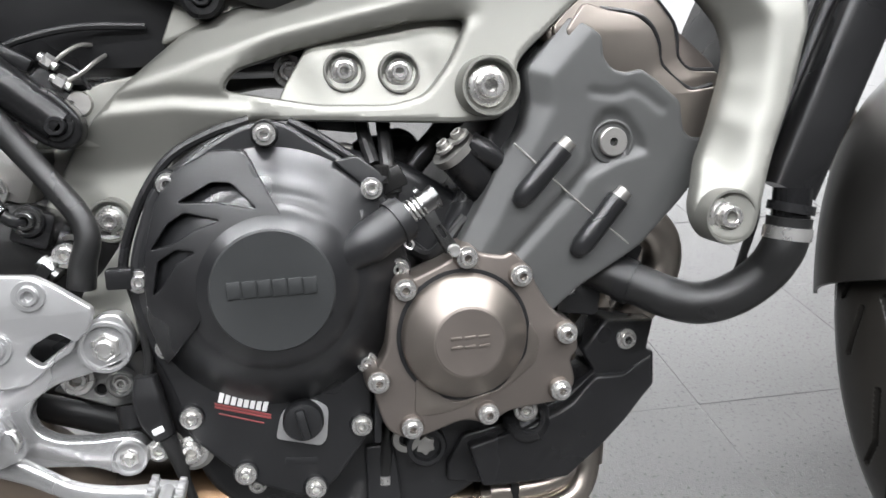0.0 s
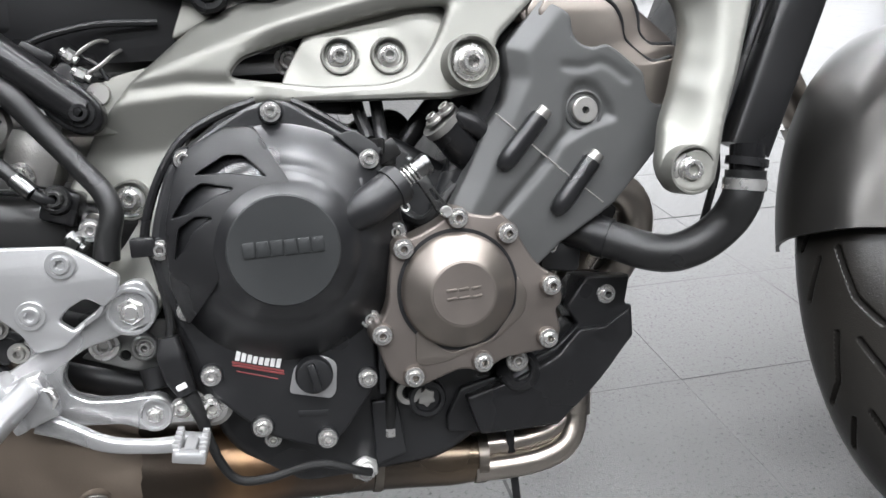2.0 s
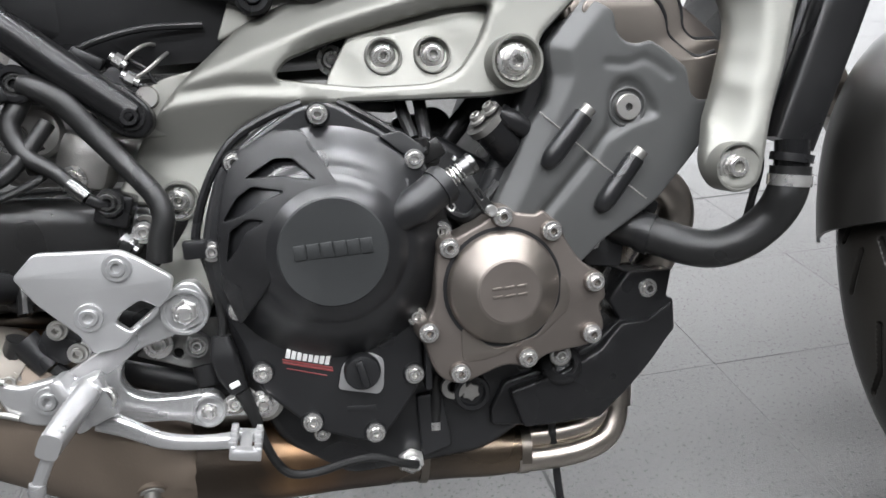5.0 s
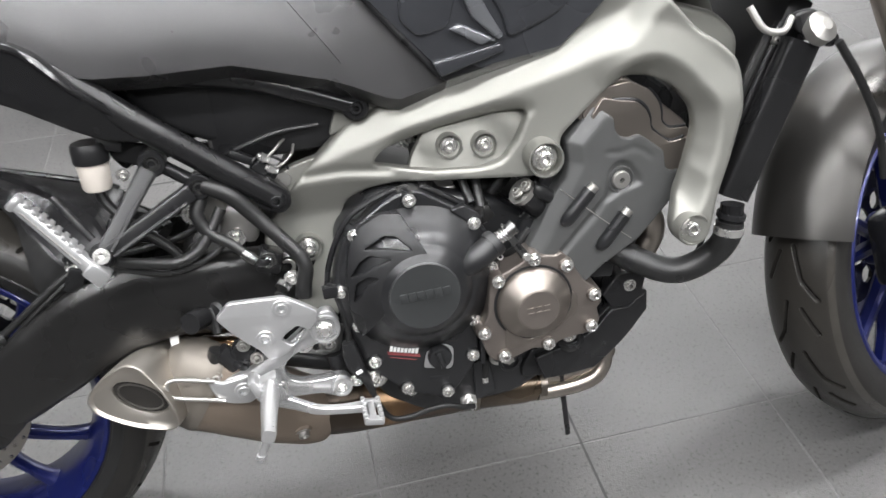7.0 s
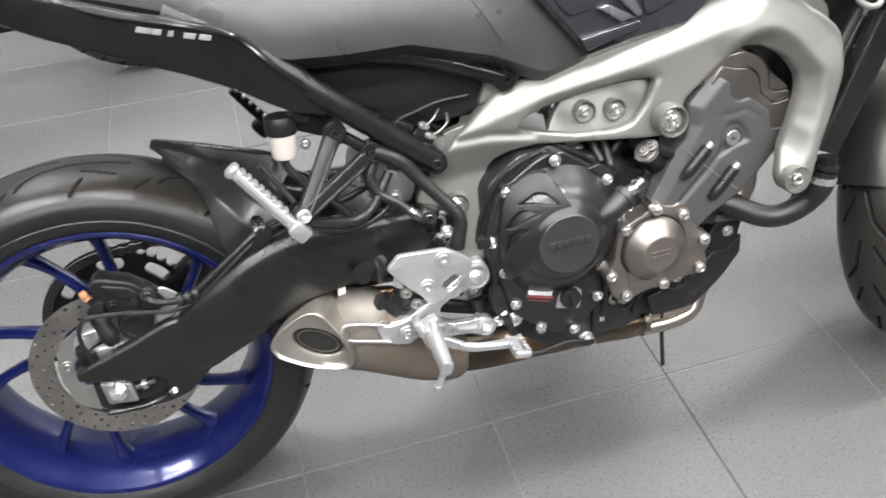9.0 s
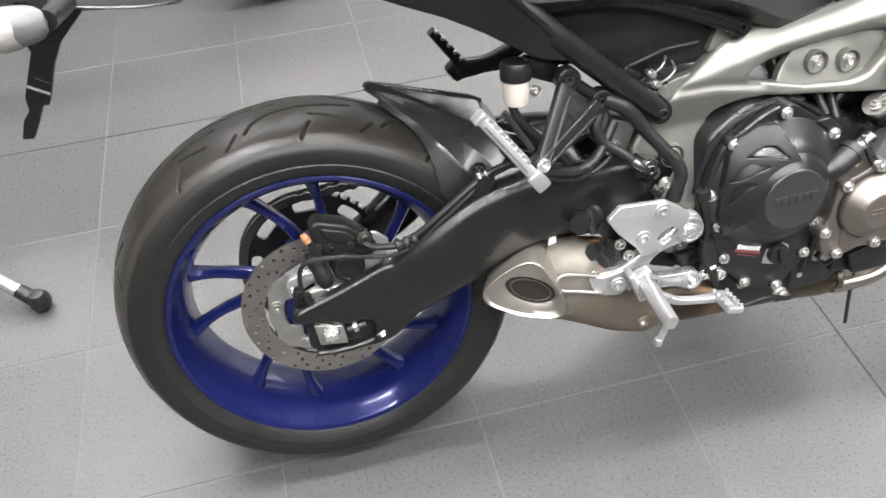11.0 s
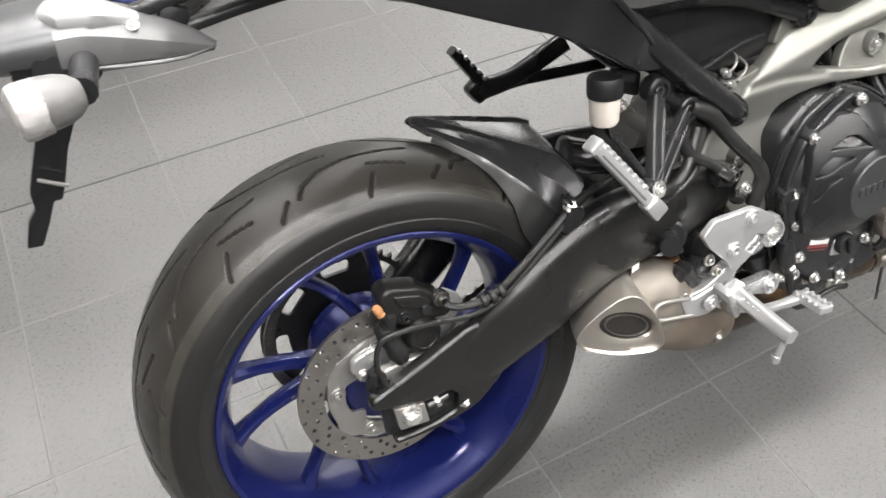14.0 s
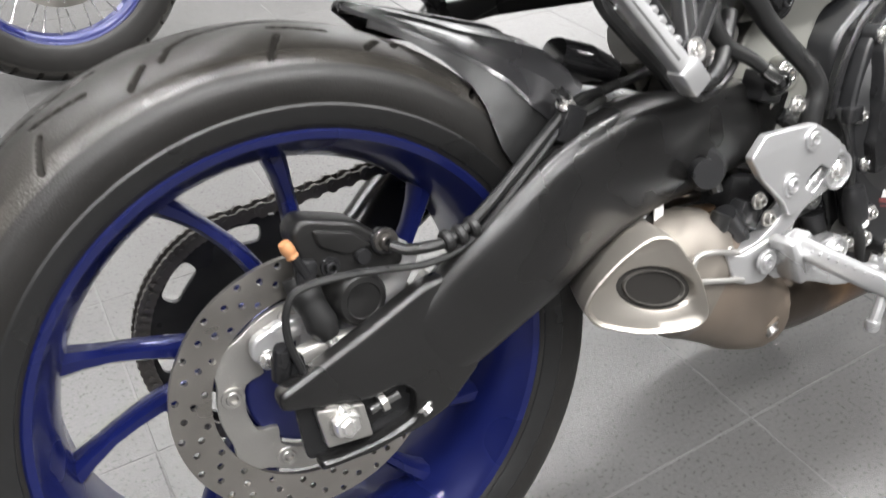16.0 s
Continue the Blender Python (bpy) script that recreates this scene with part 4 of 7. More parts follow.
def boss(at, r, parent, deep=0.006, material=None, r_in=0.68):
    """A turned ring round a bolt."""
    x, y, z = at
    bm = lathe([(r, -0.02), (r, 0.003), (r * 0.96, 0.006), (r * 0.88, 0.006), (r * 0.84, 0.003), (r * 0.82, -deep), (0, -deep)], at, (0, -1, 0), 40)
    ob = part("boss", bm, material or M["frame"], parent)
    part("washer", lathe([(r * r_in, -deep), (r * r_in, -deep + 0.003), (r * r_in * 0.9, -deep + 0.004), (0, -deep + 0.004)], at, (0, -1, 0), 32), M["bolt"], parent)
    bolt((x, y + deep - 0.004, z), r * 0.40, parent, "frame_bolt", washer=1.3)
    return ob


boss((0.845, -0.188, 0.256), 0.0235, fr, 0.006)
boss((1.015, -0.242, 0.150), 0.0215, fr, 0.006)
for x, z in ((0.738, 0.274), (0.782, 0.271)):
    boss((x, tab_face(x, z) - 0.002, z), 0.0170, fr, 0.003)
# plate behind the swingarm pivot
part("pivot_plate", plate([(0.506, 0.214), (0.575, 0.215), (0.600, 0.200), (0.592, 0.130), (0.572, 0.085), (0.552, 0.050), (0.528, 0.060), (0.512, 0.120), (0.492, 0.168)], -0.078, 0.03, r=0.012, bevel=0.006), M["frame"], fr, "grey frame pivot plate")
boss((0.540, -0.102, 0.161), 0.0185, fr, 0.001)
part("subframe_lug", plate([(0.590, 0.300), (0.612, 0.352), (0.640, 0.356), (0.690, 0.342), (0.650, 0.325)], -0.092, 0.018, r=0.008), M["frame"], fr)
part("subframe_lug", plate([(0.484, 0.222), (0.508, 0.259), (0.541, 0.273), (0.578, 0.280), (0.545, 0.220)], -0.094, 0.016, r=0.006), M["frame"], fr)
# the far side of the frame
part("left_spar", plate([(x, z + 0.035 if 0.60 < x < 0.88 and z < 0.28 else z) for x, z in FRAME_OUT], 0, 0.030, r=0.010, bevel=0.006, lift=lambda x, z: -frame_face(x, z) - 0.03, cut=0.06), M["frame"], fr)
part("head_gusset", plate([(1.00, 0.425), (1.047, 0.412), (1.100, 0.392), (1.130, 0.360), (1.128, 0.300), (1.095, 0.280), (1.05, 0.33)], -0.140, 0.03, r=0.015, bevel=0.010, res=3), M["frame"], fr)
part("head_tube", tube([(1.12, 0, 0.36), (1.07, 0, 0.50)], 0.045, 24, 2), M["frame"], fr)

# ---- subframe ----
sub = part("subframe", tube([(0.20, -0.120, 0.50), (0.300, -0.126, 0.432), (0.378, -0.128, 0.361), (0.437, -0.120, 0.307), (0.512, -0.112, 0.240)], 0.0165, 18), M["black"], bike, "satin black subframe tube", )
part("upper_tube", tube([(0.330, -0.095, 0.425), (0.442, -0.100, 0.404), (0.51, -0.100, 0.388), (0.565, -0.100, 0.366), (0.628, -0.100, 0.338)], 0.0135, 16), M["black"], sub)
part("tube_end", plate([(0.478, 0.246), (0.502, 0.273), (0.516, 0.262), (0.530, 0.246), (0.530, 0.229), (0.516, 0.219), (0.498, 0.226)], -0.120, 0.022, r=0.012, bevel=0.003), M["black"], sub)
part("lug_pin", lathe([(0, 0.003), (0.0095, 0.003), (0.0105, 0.0), (0.0105, -0.006), (0, -0.006)], (0.524, -0.095, 0.257), (0, -1, 0), 28), M["cast"], fr)
part("tube_end", lathe([(0.017, -0.012), (0.017, 0.008), (0.014, 0.011), (0.009, 0.011), (0.008, 0.006), (0, 0.006)], (0.629, -0.100, 0.337), (0, -1, 0), 28), M["black"], sub)
bolt((0.512, -0.121, 0.240), 0.0078, sub, material=M["plastic"])
bolt((0.629, -0.107, 0.337), 0.0075, sub, material=M["plastic"])
part("left_tube", tube([(0.20, 0.120, 0.50), (0.378, 0.128, 0.361), (0.512, 0.112, 0.240)], 0.0165, 14), M["black"], sub)
part("left_upper_tube", tube([(0.330, 0.095, 0.425), (0.628, 0.100, 0.338)], 0.0135, 14), M["black"], sub)
for x, z in ((0.508, 0.412), (0.578, 0.390)):
    part("latch_bolt", lathe([(0, 0.014), (0.005, 0.014), (0.0055, 0.010), (0.0055, 0.004), (0.008, 0.003), (0.008, 0), (0, 0)], (x, -0.102, z), (0, -0.3, 1), 12), M["bolt"], sub)
part("latch_rod", tube([(0.52, -0.104, 0.416), (0.57, -0.104, 0.400)], 0.004, 8, 2), M["plastic"], sub)
under = part("underseat_cover", plate([(0.345, 0.400), (0.44, 0.415), (0.555, 0.385), (0.622, 0.330), (0.612, 0.300), (0.575, 0.286), (0.520, 0.304), (0.445, 0.312), (0.392, 0.345)], -0.078, 0.05, r=0.02, bevel=0.01), M["plastic"], bike, "black plastic battery side cover")
part("airbox", box((0.36, 0.16, 0.16), (0.62, 0, 0.36), bevel=0.02), M["plastic"], bike, "black plastic airbox")

# ---- engine ----
ENG = part("crankcase", join(plate([(0.575, 0.19), (0.64, 0.235), (0.78, 0.20), (0.84, 0.16), (0.92, 0.10), (0.93, 0.02), (0.90, -0.06), (0.80, -0.115), (0.66, -0.12), (0.60, -0.07), (0.565, 0.05)], -0.135, 0.27, r=0.02, bevel=0.01),
                             plate([(0.80, 0.12), (0.89, 0.30), (1.01, 0.30), (1.04, 0.20), (0.93, 0.06)], -0.150, 0.30, r=0.02, bevel=0.01)), M["engine"], bike, "black engine crankcase and cylinders")

CL = (0.671, 0.114)


def soft_dome(x, z):
    d = math.hypot(x - CL[0], z - CL[1]) / 0.112
    return -0.1655 - 0.046 * max(0.0, 1 - min(1, d) ** 2.2) ** 0.9


CLUTCH_OUT = [(0.658, 0.236), (0.684, 0.238), (0.709, 0.220), (0.753, 0.190), (0.772, 0.158), (0.778, 0.120), (0.780, 0.098), (0.765, 0.080), (0.764, 0.059), (0.747, 0.042), (0.743, 0.020), (0.741, -0.017), (0.732, -0.032),
              (0.704, -0.066), (0.684, -0.074), (0.641, -0.056), (0.622, -0.039), (0.594, -0.010), (0.582, 0.038), (0.566, 0.079), (0.560, 0.119), (0.568, 0.150), (0.583, 0.190), (0.604, 0.205), (0.634, 0.224)]
cover = part("clutch_cover", plate(CLUTCH_OUT, -0.166, 0.034, r=0.012, bevel=0.004, res=3), M["engine"], bike, "satin black clutch cover with badge disc and oil filler")
DOME = [(0.104 - 0.039 * u, 0.0345 * (0.25 * u * u * (3 - 2 * u) + 0.40 * u + 0.35 * math.sin(u * math.pi / 2)) - 0.0008) for u in (k / 18 for k in range(19))]
part("cover_dome", lathe(DOME + [(0.0635, 0.0345), (0.0620, 0.0365), (0.0540, 0.0425), (0.0460, 0.0470), (0, 0.0470)], (CL[0], -0.166, CL[1]), (0, -1, 0), 72), M["engine"], cover, sharp=0.5)
part("badge_disc", lathe([(0.046, -0.012), (0.046, 0.0015), (0.0445, 0.0035), (0, 0.0035)], (CL[0], -0.2125, CL[1]), (0, -1, 0), 56), M["badge"], cover, "matt charcoal badge disc")
for k in range(6):
    part("badge_bar", box((0.0095, 0.0016, 0.0125), (CL[0] - 0.0275 + 0.0110 * k, -0.2165, CL[1] + 0.003), (0, -3, 0), 0.0005), M["badge"], cover)
V1 = [(0.606, 0.180), (0.632, 0.194), (0.646, 0.193), (0.664, 0.174), (0.652, 0.176), (0.632, 0.180)]
V2 = [(0.584, 0.146), (0.598, 0.165), (0.611, 0.173), (0.637, 0.167), (0.617, 0.160), (0.600, 0.150)]
V3 = [(0.583, 0.112), (0.589, 0.138), (0.604, 0.147), (0.618, 0.145), (0.602, 0.136), (0.593, 0.122)]
PANEL = [(0.603, 0.203), (0.632, 0.217), (0.657, 0.216), (0.684, 0.163), (0.676, 0.150), (0.656, 0.150), (0.636, 0.136), (0.626, 0.114), (0.616, 0.092), (0.586, 0.055), (0.576, 0.09), (0.578, 0.14), (0.588, 0.18)]
part("cover_panel", plate(PANEL, 0, 0.020, [V1, V2, V3], r=0.003, bevel=0.0012, lift=lambda x, z: soft_dome(x, z) - 0.0050, cut=0.005), M["plastic"], cover, "raised vented black panel")
part("housing_flank", arm_mesh([(0.690, -0.180, 0.166), (0.712, -0.178, 0.158), (0.738, -0.176, 0.150)], [0.012, 0.014, 0.012], [0.026, 0.026, 0.018], 6, 2.0), M["engine"], cover)
part("bolt_pad", plate([(0.722, 0.204), (0.741, 0.207), (0.765, 0.188), (0.752, 0.176)], -0.1705, 0.012, r=0.003, bevel=0.0015), M["engine"], cover)
part("shaft_housing", tube([(0.722, -0.192, 0.128), (0.745, -0.194, 0.142), (0.775, -0.188, 0.160)], [0.012, 0.017, 0.0165], 20, 5), M["engine"], cover)
part("shaft_collar", tube([(0.765, -0.190, 0.154), (0.772, -0.188, 0.158)], 0.0185, 20, 2), M["engine"], cover)
part("shaft_spring", tube([(0.7760 + 0.0125 * k / 40 + 0.0042 * math.cos(k * math.pi / 5), -0.1875 + 0.0082 * math.sin(k * math.pi / 5), 0.1612 + 0.0064 * k / 40 - 0.0074 * math.cos(k * math.pi / 5)) for k in range(41)], 0.0012, 6, 1), M["bolt"], cover, "bright coil spring round the release shaft")
part("lever_shaft", tube([(0.772, -0.1880, 0.159), (0.790, -0.1870, 0.1685)], 0.0062, 14, 2), M["dark_steel"], cover)
part("clevis", join(tube([(0.7865, -0.1875, 0.1665), (0.7980, -0.1870, 0.1730)], 0.0090, 20, 2), tube([(0.7955, -0.1872, 0.1716), (0.7995, -0.1868, 0.1738)], 0.0098, 20, 1), tube([(0.7830, -0.1895, 0.1765), (0.7855, -0.1895, 0.1790)], 0.0038, 12, 1)), M["dark_steel"], cover, "dark steel clevis on the release shaft")
for y in (-0.1925, -0.1830):
    part("release_lever", plate([(0.7875, 0.1600), (0.7965, 0.1640), (0.8015, 0.1530), (0.8155, 0.1330), (0.8125, 0.1255), (0.8065, 0.1270), (0.7945, 0.1480)], y, 0.0022, [[(0.7975, 0.1510), (0.8005, 0.1520), (0.8060, 0.1420), (0.8030, 0.1405)]], r=0.002, bevel=0.0006), M["dark_steel"], cover, "dark steel clutch release lever")
part("lever_pin", lathe([(0.0052, -0.012), (0.0052, 0.001), (0.0044, 0.0022), (0.0022, 0.0022), (0, 0.0012)], (0.8108, -0.1945, 0.1305), (0, -1, 0), 18), M["bolt"], cover)
part("cable_end", tube([(0.8080, -0.1885, 0.1300), (0.8000, -0.1885, 0.1440), (0.7960, -0.1885, 0.1560)], [0.0042, 0.0034, 0.0028], 12, 3), M["plastic"], cover)
part("split_pin", tube([(0.7830, -0.1935, 0.1490), (0.7790, -0.1940, 0.1450), (0.7735, -0.1945, 0.1425), (0.7725, -0.1945, 0.1375), (0.7765, -0.1945, 0.1345), (0.7790, -0.1945, 0.1380), (0.7765, -0.1945, 0.1420)], 0.0010, 6, 3), M["bolt"], cover, "bright split pin")
part("breather_union", lathe([(0, 0.026), (0.0070, 0.026), (0.0075, 0.022), (0.0105, 0.021), (0.0105, 0.017), (0.0085, 0.016), (0.0085, 0.009), (0.0110, 0.008), (0.0110, 0.002), (0.0080, 0.000), (0.0080, -0.008), (0, -0.008)], (0.769, -0.132, 0.172), (0.05, 0, 1), 24), M["dark_steel"], cover, "dark turned union with bright rim", 0.4)
for x, z, y in ((0.672, 0.227, -0.170), (0.598, 0.193, -0.168), (0.751, 0.181, -0.170), (0.570, 0.120, -0.168), (0.585, 0.066, -0.168), (0.598, 0.007, -0.168), (0.636, -0.045, -0.168), (0.691, -0.064, -0.168),
                (0.732, -0.014, -0.168), (0.739, 0.040, -0.168), (0.769, 0.115, -0.170)):
    part("bolt_boss", lathe([(0.0115, -0.03), (0.0105, -0.002), (0.0095, 0.0005), (0, 0.0005)], (x, y, z), (0, -1, 0), 20), M["engine"], cover)
    bolt((x, y - 0.002, z), 0.0055, cover)
# black tubes in place of the shadow line inside the cover's edge
part("edge_trim", tube([(0.660, -0.150, 0.238), (0.63, -0.150, 0.229), (0.598, -0.150, 0.212), (0.575, -0.150, 0.182), (0.560, -0.150, 0.148), (0.553, -0.150, 0.118)], 0.0040, 8), M["plastic"], cover)
part("edge_trim", tube([(0.690, -0.150, 0.236), (0.714, -0.150, 0.222), (0.742, -0.150, 0.202)], 0.004, 8), M["plastic"], cover)
part("trim_clip", box((0.020, 0.012, 0.016), (0.557, -0.170, 0.124), bevel=0.002), M["plastic"], cover)
# oil filler and sticker
part("filler_sticker", plate([(0.664, -0.010), (0.668, 0.004), (0.680, 0.012), (0.695, 0.012), (0.706, 0.004), (0.703, -0.022), (0.698, -0.028), (0.662, -0.018)], -0.1690, 0.0025, r=0.005, bevel=0.0005), M["silver"], cover, "silver sticker round the oil filler")
cap = part("oil_filler_cap", lathe([(0.0165, -0.003), (0.0165, 0.006), (0.015, 0.009), (0.013, 0.0095), (0, 0.0095)], (0.685, -0.170, -0.003), (0, -1, 0), 36), M["engine"], cover, "black oil filler cap")
part("cap_grip", box((0.007, 0.008, 0.026), (0.685, -0.182, -0.003), (0, -12, 0), 0.002), M["engine"], cap)
for k in range(8):
    x = 0.6200 + 0.0048 * k
    part("sticker_letter_bar", box((0.0039, 0.0012, 0.0094), (x + 0.0021, -0.1672, 0.0214 - 0.00155 * k), (0, 17, 0), 0.0003), M["white"], cover, "white printed bar")
for x0, x1, z0, z1, h in ((0.6163, 0.6595, 0.0159, 0.0018, 0.0020), (0.6163, 0.6595, 0.0134, -0.0007, 0.0018), (0.619, 0.6537, 0.0076, -0.0044, 0.0011)):
    part("sticker_bar", plate([(x0, z0 - h / 2), (x0, z0 + h / 2), (x1, z1 + h / 2), (x1, z1 - h / 2)], -0.1668, 0.0014, r=0.0006, bevel=0.0003), M["red"], cover, "red printed sticker bar")
part("cast_text_bar", box((0.026, 0.0010, 0.0055), (0.681, -0.1663, -0.040), (0, 6, 0), 0.0004), M["engine"], cover)

# generator cover
GEN_OUT = [(0.8147, 0.1265), (0.8219, 0.1350), (0.8323, 0.1260), (0.8525, 0.1220), (0.8590, 0.1260), (0.8740, 0.1110), (0.8780, 0.0973), (0.8908, 0.0753), (0.9115, 0.0590), (0.9135, 0.0380), (0.9062, 0.0320), (0.9110, 0.0090), (0.8981, -0.0045), (0.8528, -0.0075), (0.8358, -0.0185), (0.8155, -0.0110), (0.7706, -0.0250), (0.7514, -0.0150), (0.7450, 0.0048), (0.7400, 0.0300), (0.7540, 0.0510), (0.7580, 0.0850), (0.7620, 0.1060), (0.7804, 0.1100), (0.8040, 0.1202)]
gen = part("generator_cover", plate(GEN_OUT, -0.188, 0.04, r=0.010, bevel=0.003, res=3), M["bronze_dark"], bike, "bronze painted generator cover")
GC = (0.8170, 0.0605)
part("cover_dome", lathe([(0.0512, -0.01), (0.0512, 0.003), (0.0506, 0.006), (0.0480, 0.0095), (0.0300, 0.0230), (0.0292, 0.0238), (0.0280, 0.0242), (0, 0.0242)], (GC[0], -0.188, GC[1]), (0, -1, 0), 72), M["bronze"], gen, "satin bronze dome")
part("dome_groove", lathe([(0.0545, 0.0), (0.0545, 0.0010), (0.0510, 0.0010), (0.0510, 0)], (GC[0], -0.188, GC[1]), (0, -1, 0), 72), M["engine"], gen)
part("badge_disc", lathe([(0.0275, -0.002), (0.0275, 0.0002), (0.0270, 0.0006), (0, 0.0006)], (GC[0], -0.2120, GC[1]), (0, -1, 0), 48), M["bronze_dark"], gen)
for k in range(3):
    x = GC[0] - 0.011 + 0.011 * k
    part("badge_bar", box((0.0085, 0.0012, 0.0022), (x, -0.2130, GC[1] + 0.0045), (0, -4, 0), 0.0004), M["bronze"], gen)
    part("badge_bar", box((0.0085, 0.0012, 0.0022), (x, -0.2130, GC[1] - 0.0030), (0, -4, 0), 0.0004), M["bronze"], gen)
part("raised_web", plate([(0.776, 0.030), (0.774, 0.000), (0.780, -0.004), (0.800, -0.0035), (0.850, 0.012), (0.876, 0.032), (0.880, 0.052), (0.871, 0.068), (0.868, 0.040), (0.845, 0.012), (0.805, 0.004)], -0.1892, 0.006, r=0.006, bevel=0.0008), M["bronze"], gen)
for x, z in ((0.821, 0.124), (0.865, 0.106), (0.902, 0.055), (0.896, 0.007), (0.834, -0.007), (0.771, -0.012), (0.746, 0.029), (0.771, 0.102)):
    part("bolt_boss", lathe([(0.011, -0.03), (0.010, 0.002), (0.009, 0.004), (0, 0.004)], (x, -0.188, z), (0, -1, 0), 20), M["bronze_dark"], gen)
    bolt((x, -0.193, z), 0.0055, gen)

# cylinder side cover
CYL_OUT = [(0.8164, 0.1285), (0.8340, 0.1566), (0.8583, 0.2014), (0.8727, 0.2200), (0.8807, 0.2414), (0.8793, 0.2683), (0.9150, 0.3080), (0.9235, 0.3031), (0.9384, 0.2916), (0.9398, 0.2744), (0.9471, 0.2656), (0.9576, 0.2625), (0.9712, 0.2651), (0.9816, 0.2580),
           (1.0049, 0.2379), (1.0074, 0.2149), (1.0142, 0.2083), (1.0310, 0.2080), (1.0270, 0.1820), (1.0026, 0.1550), (0.9698, 0.1220), (0.9498, 0.1100), (0.9157, 0.0910), (0.8800, 0.0620)]
CYL_POCKET = [(0.8531, 0.1206), (0.8885, 0.1565), (0.9230, 0.1912), (0.9296, 0.2231), (0.9378, 0.2335), (0.9487, 0.2357), (0.9591, 0.2310), (0.9730, 0.2114), (0.9765, 0.1984), (0.9499, 0.1915), (0.9248, 0.1794), (0.9146, 0.1642), (0.8613, 0.1127)]
CYL_EDGE = [(0.9187, 0.3096), (0.8793, 0.2683), (0.8807, 0.2414), (0.8583, 0.2014), (0.8340, 0.1566), (0.8164, 0.1285)]
CYL_ARC = [(0.930, 0.2480), (0.948, 0.2450), (0.963, 0.2500), (0.975, 0.2440), (0.988, 0.2330)]


def line_distance(x, z, pts):
    """How far a point of the side plane lies from an open line of points."""
    best = 9.0
    for (ax, az), (bx, bz) in zip(pts, pts[1:]):
        ux, uz = bx - ax, bz - az
        t = min(1.0, max(0.0, ((x - ax) * ux + (z - az) * uz) / (ux * ux + uz * uz)))
        best = min(best, math.hypot(x - ax - t * ux, z - az - t * uz))
    return best


def inside(x, z, pts):
    odd = False
    for (ax, az), (bx, bz) in zip(pts, [*pts[1:], pts[0]]):
        if (az > z) != (bz > z) and x < ax + (bx - ax) * (z - az) / (bz - az):
            odd = not odd
    return odd


def cyl_face(x, z):
    """The cover's face: a chamfer along its rear edge, a sunk pocket round the cam plug that runs down as a channel, a shallow arc."""
    y = -0.184
    if inside(x, z, CYL_POCKET):
        y += 0.0050 * min(1.0, line_distance(x, z, [*CYL_POCKET, CYL_POCKET[0]]) / 0.0045)
    y += 0.010 * max(0.0, 1 - line_distance(x, z, CYL_EDGE) / 0.017)
    y += 0.0018 * max(0.0, 1 - line_distance(x, z, CYL_ARC) / 0.0055)
    return y


cyl_soft = softened(cyl_face, 0.80, 1.05, 0.04, 0.33, 0.0015, 3)
cyl = part("cylinder_cover", plate(CYL_OUT, 0, 0.05, r=0.004, bevel=0.0025, lift=cyl_soft, cut=0.0020, res=1), M["cyl"], bike, "dark grey cylinder side cover with two rib sleeves")
for (x0, z0), (x1, z1) in (((0.868, 0.168), (0.902, 0.205)), ((0.915, 0.124), (0.948, 0.163))):
    part("sleeve", tube([(x0 - 0.003, -0.184, z0 - 0.004), (x0 + 0.004, -0.188, z0 + 0.004), (x1, -0.190, z1)], [0.005, 0.0088, 0.0088], 16, 5), M["engine"], cyl)
    part("stud", tube([(x1 - 0.002, -0.190, z1 - 0.002), (x1 + 0.006, -0.191, z1 + 0.006)], 0.0066, 12, 1), M["cast"], cyl)
# the seam and the cam plug on the side cover
part("seam", tube([(0.864, -0.1838, 0.211), (0.880, -0.1838, 0.196), (0.919, -0.1838, 0.159), (0.959, -0.1838, 0.124)], 0.0008, 6), M["cast"], cyl)
part("plug_recess", lathe([(0.0185, -0.004), (0.0180, 0.001), (0.0165, 0.0015), (0.0150, 0.000), (0.0145, -0.003), (0, -0.003)], (0.947, -0.1800, 0.208), (0, -1, 0), 40), M["cyl"], cyl)
part("plug", lathe([(0.0118, -0.004), (0.0118, 0.002), (0.0108, 0.0032), (0.0034, 0.0032), (0.0030, -0.003), (0, -0.003)], (0.947, -0.1815, 0.208), (0, -1, 0), 40), M["cast"], cyl, "bright steel cam plug")
# bronze head cover in three steps
head = part("cylinder_head_cover", plate([(0.895, 0.296), (0.925, 0.335), (0.960, 0.338), (0.990, 0.313), (1.043, 0.266), (1.048, 0.20), (1.0, 0.19), (0.94, 0.24)], -0.1685, 0.05, r=0.006, bevel=0.003), M["bronze_dark"], bike, "bronze cylinder head cover with stepped arcs")
part("arc_step", plate([(0.90, 0.298), (0.925, 0.330), (0.965, 0.332), (0.990, 0.318), (1.003, 0.300), (1.006, 0.286), (1.006, 0.273), (1.017, 0.262), (1.044, 0.261), (1.044, 0.20), (1.0, 0.19), (0.94, 0.24)], -0.1735, 0.02, r=0.006, bevel=0.0015), M["bronze"], head)
part("arc_step", plate([(0.91, 0.296), (0.926, 0.318), (0.944, 0.312), (0.969, 0.307), (0.982, 0.297), (0.988, 0.284), (0.990, 0.267), (1.015, 0.246), (1.042, 0.249), (1.042, 0.20), (1.0, 0.19), (0.94, 0.24)], -0.1785, 0.02, r=0.005, bevel=0.0015), M["bronze"], head)
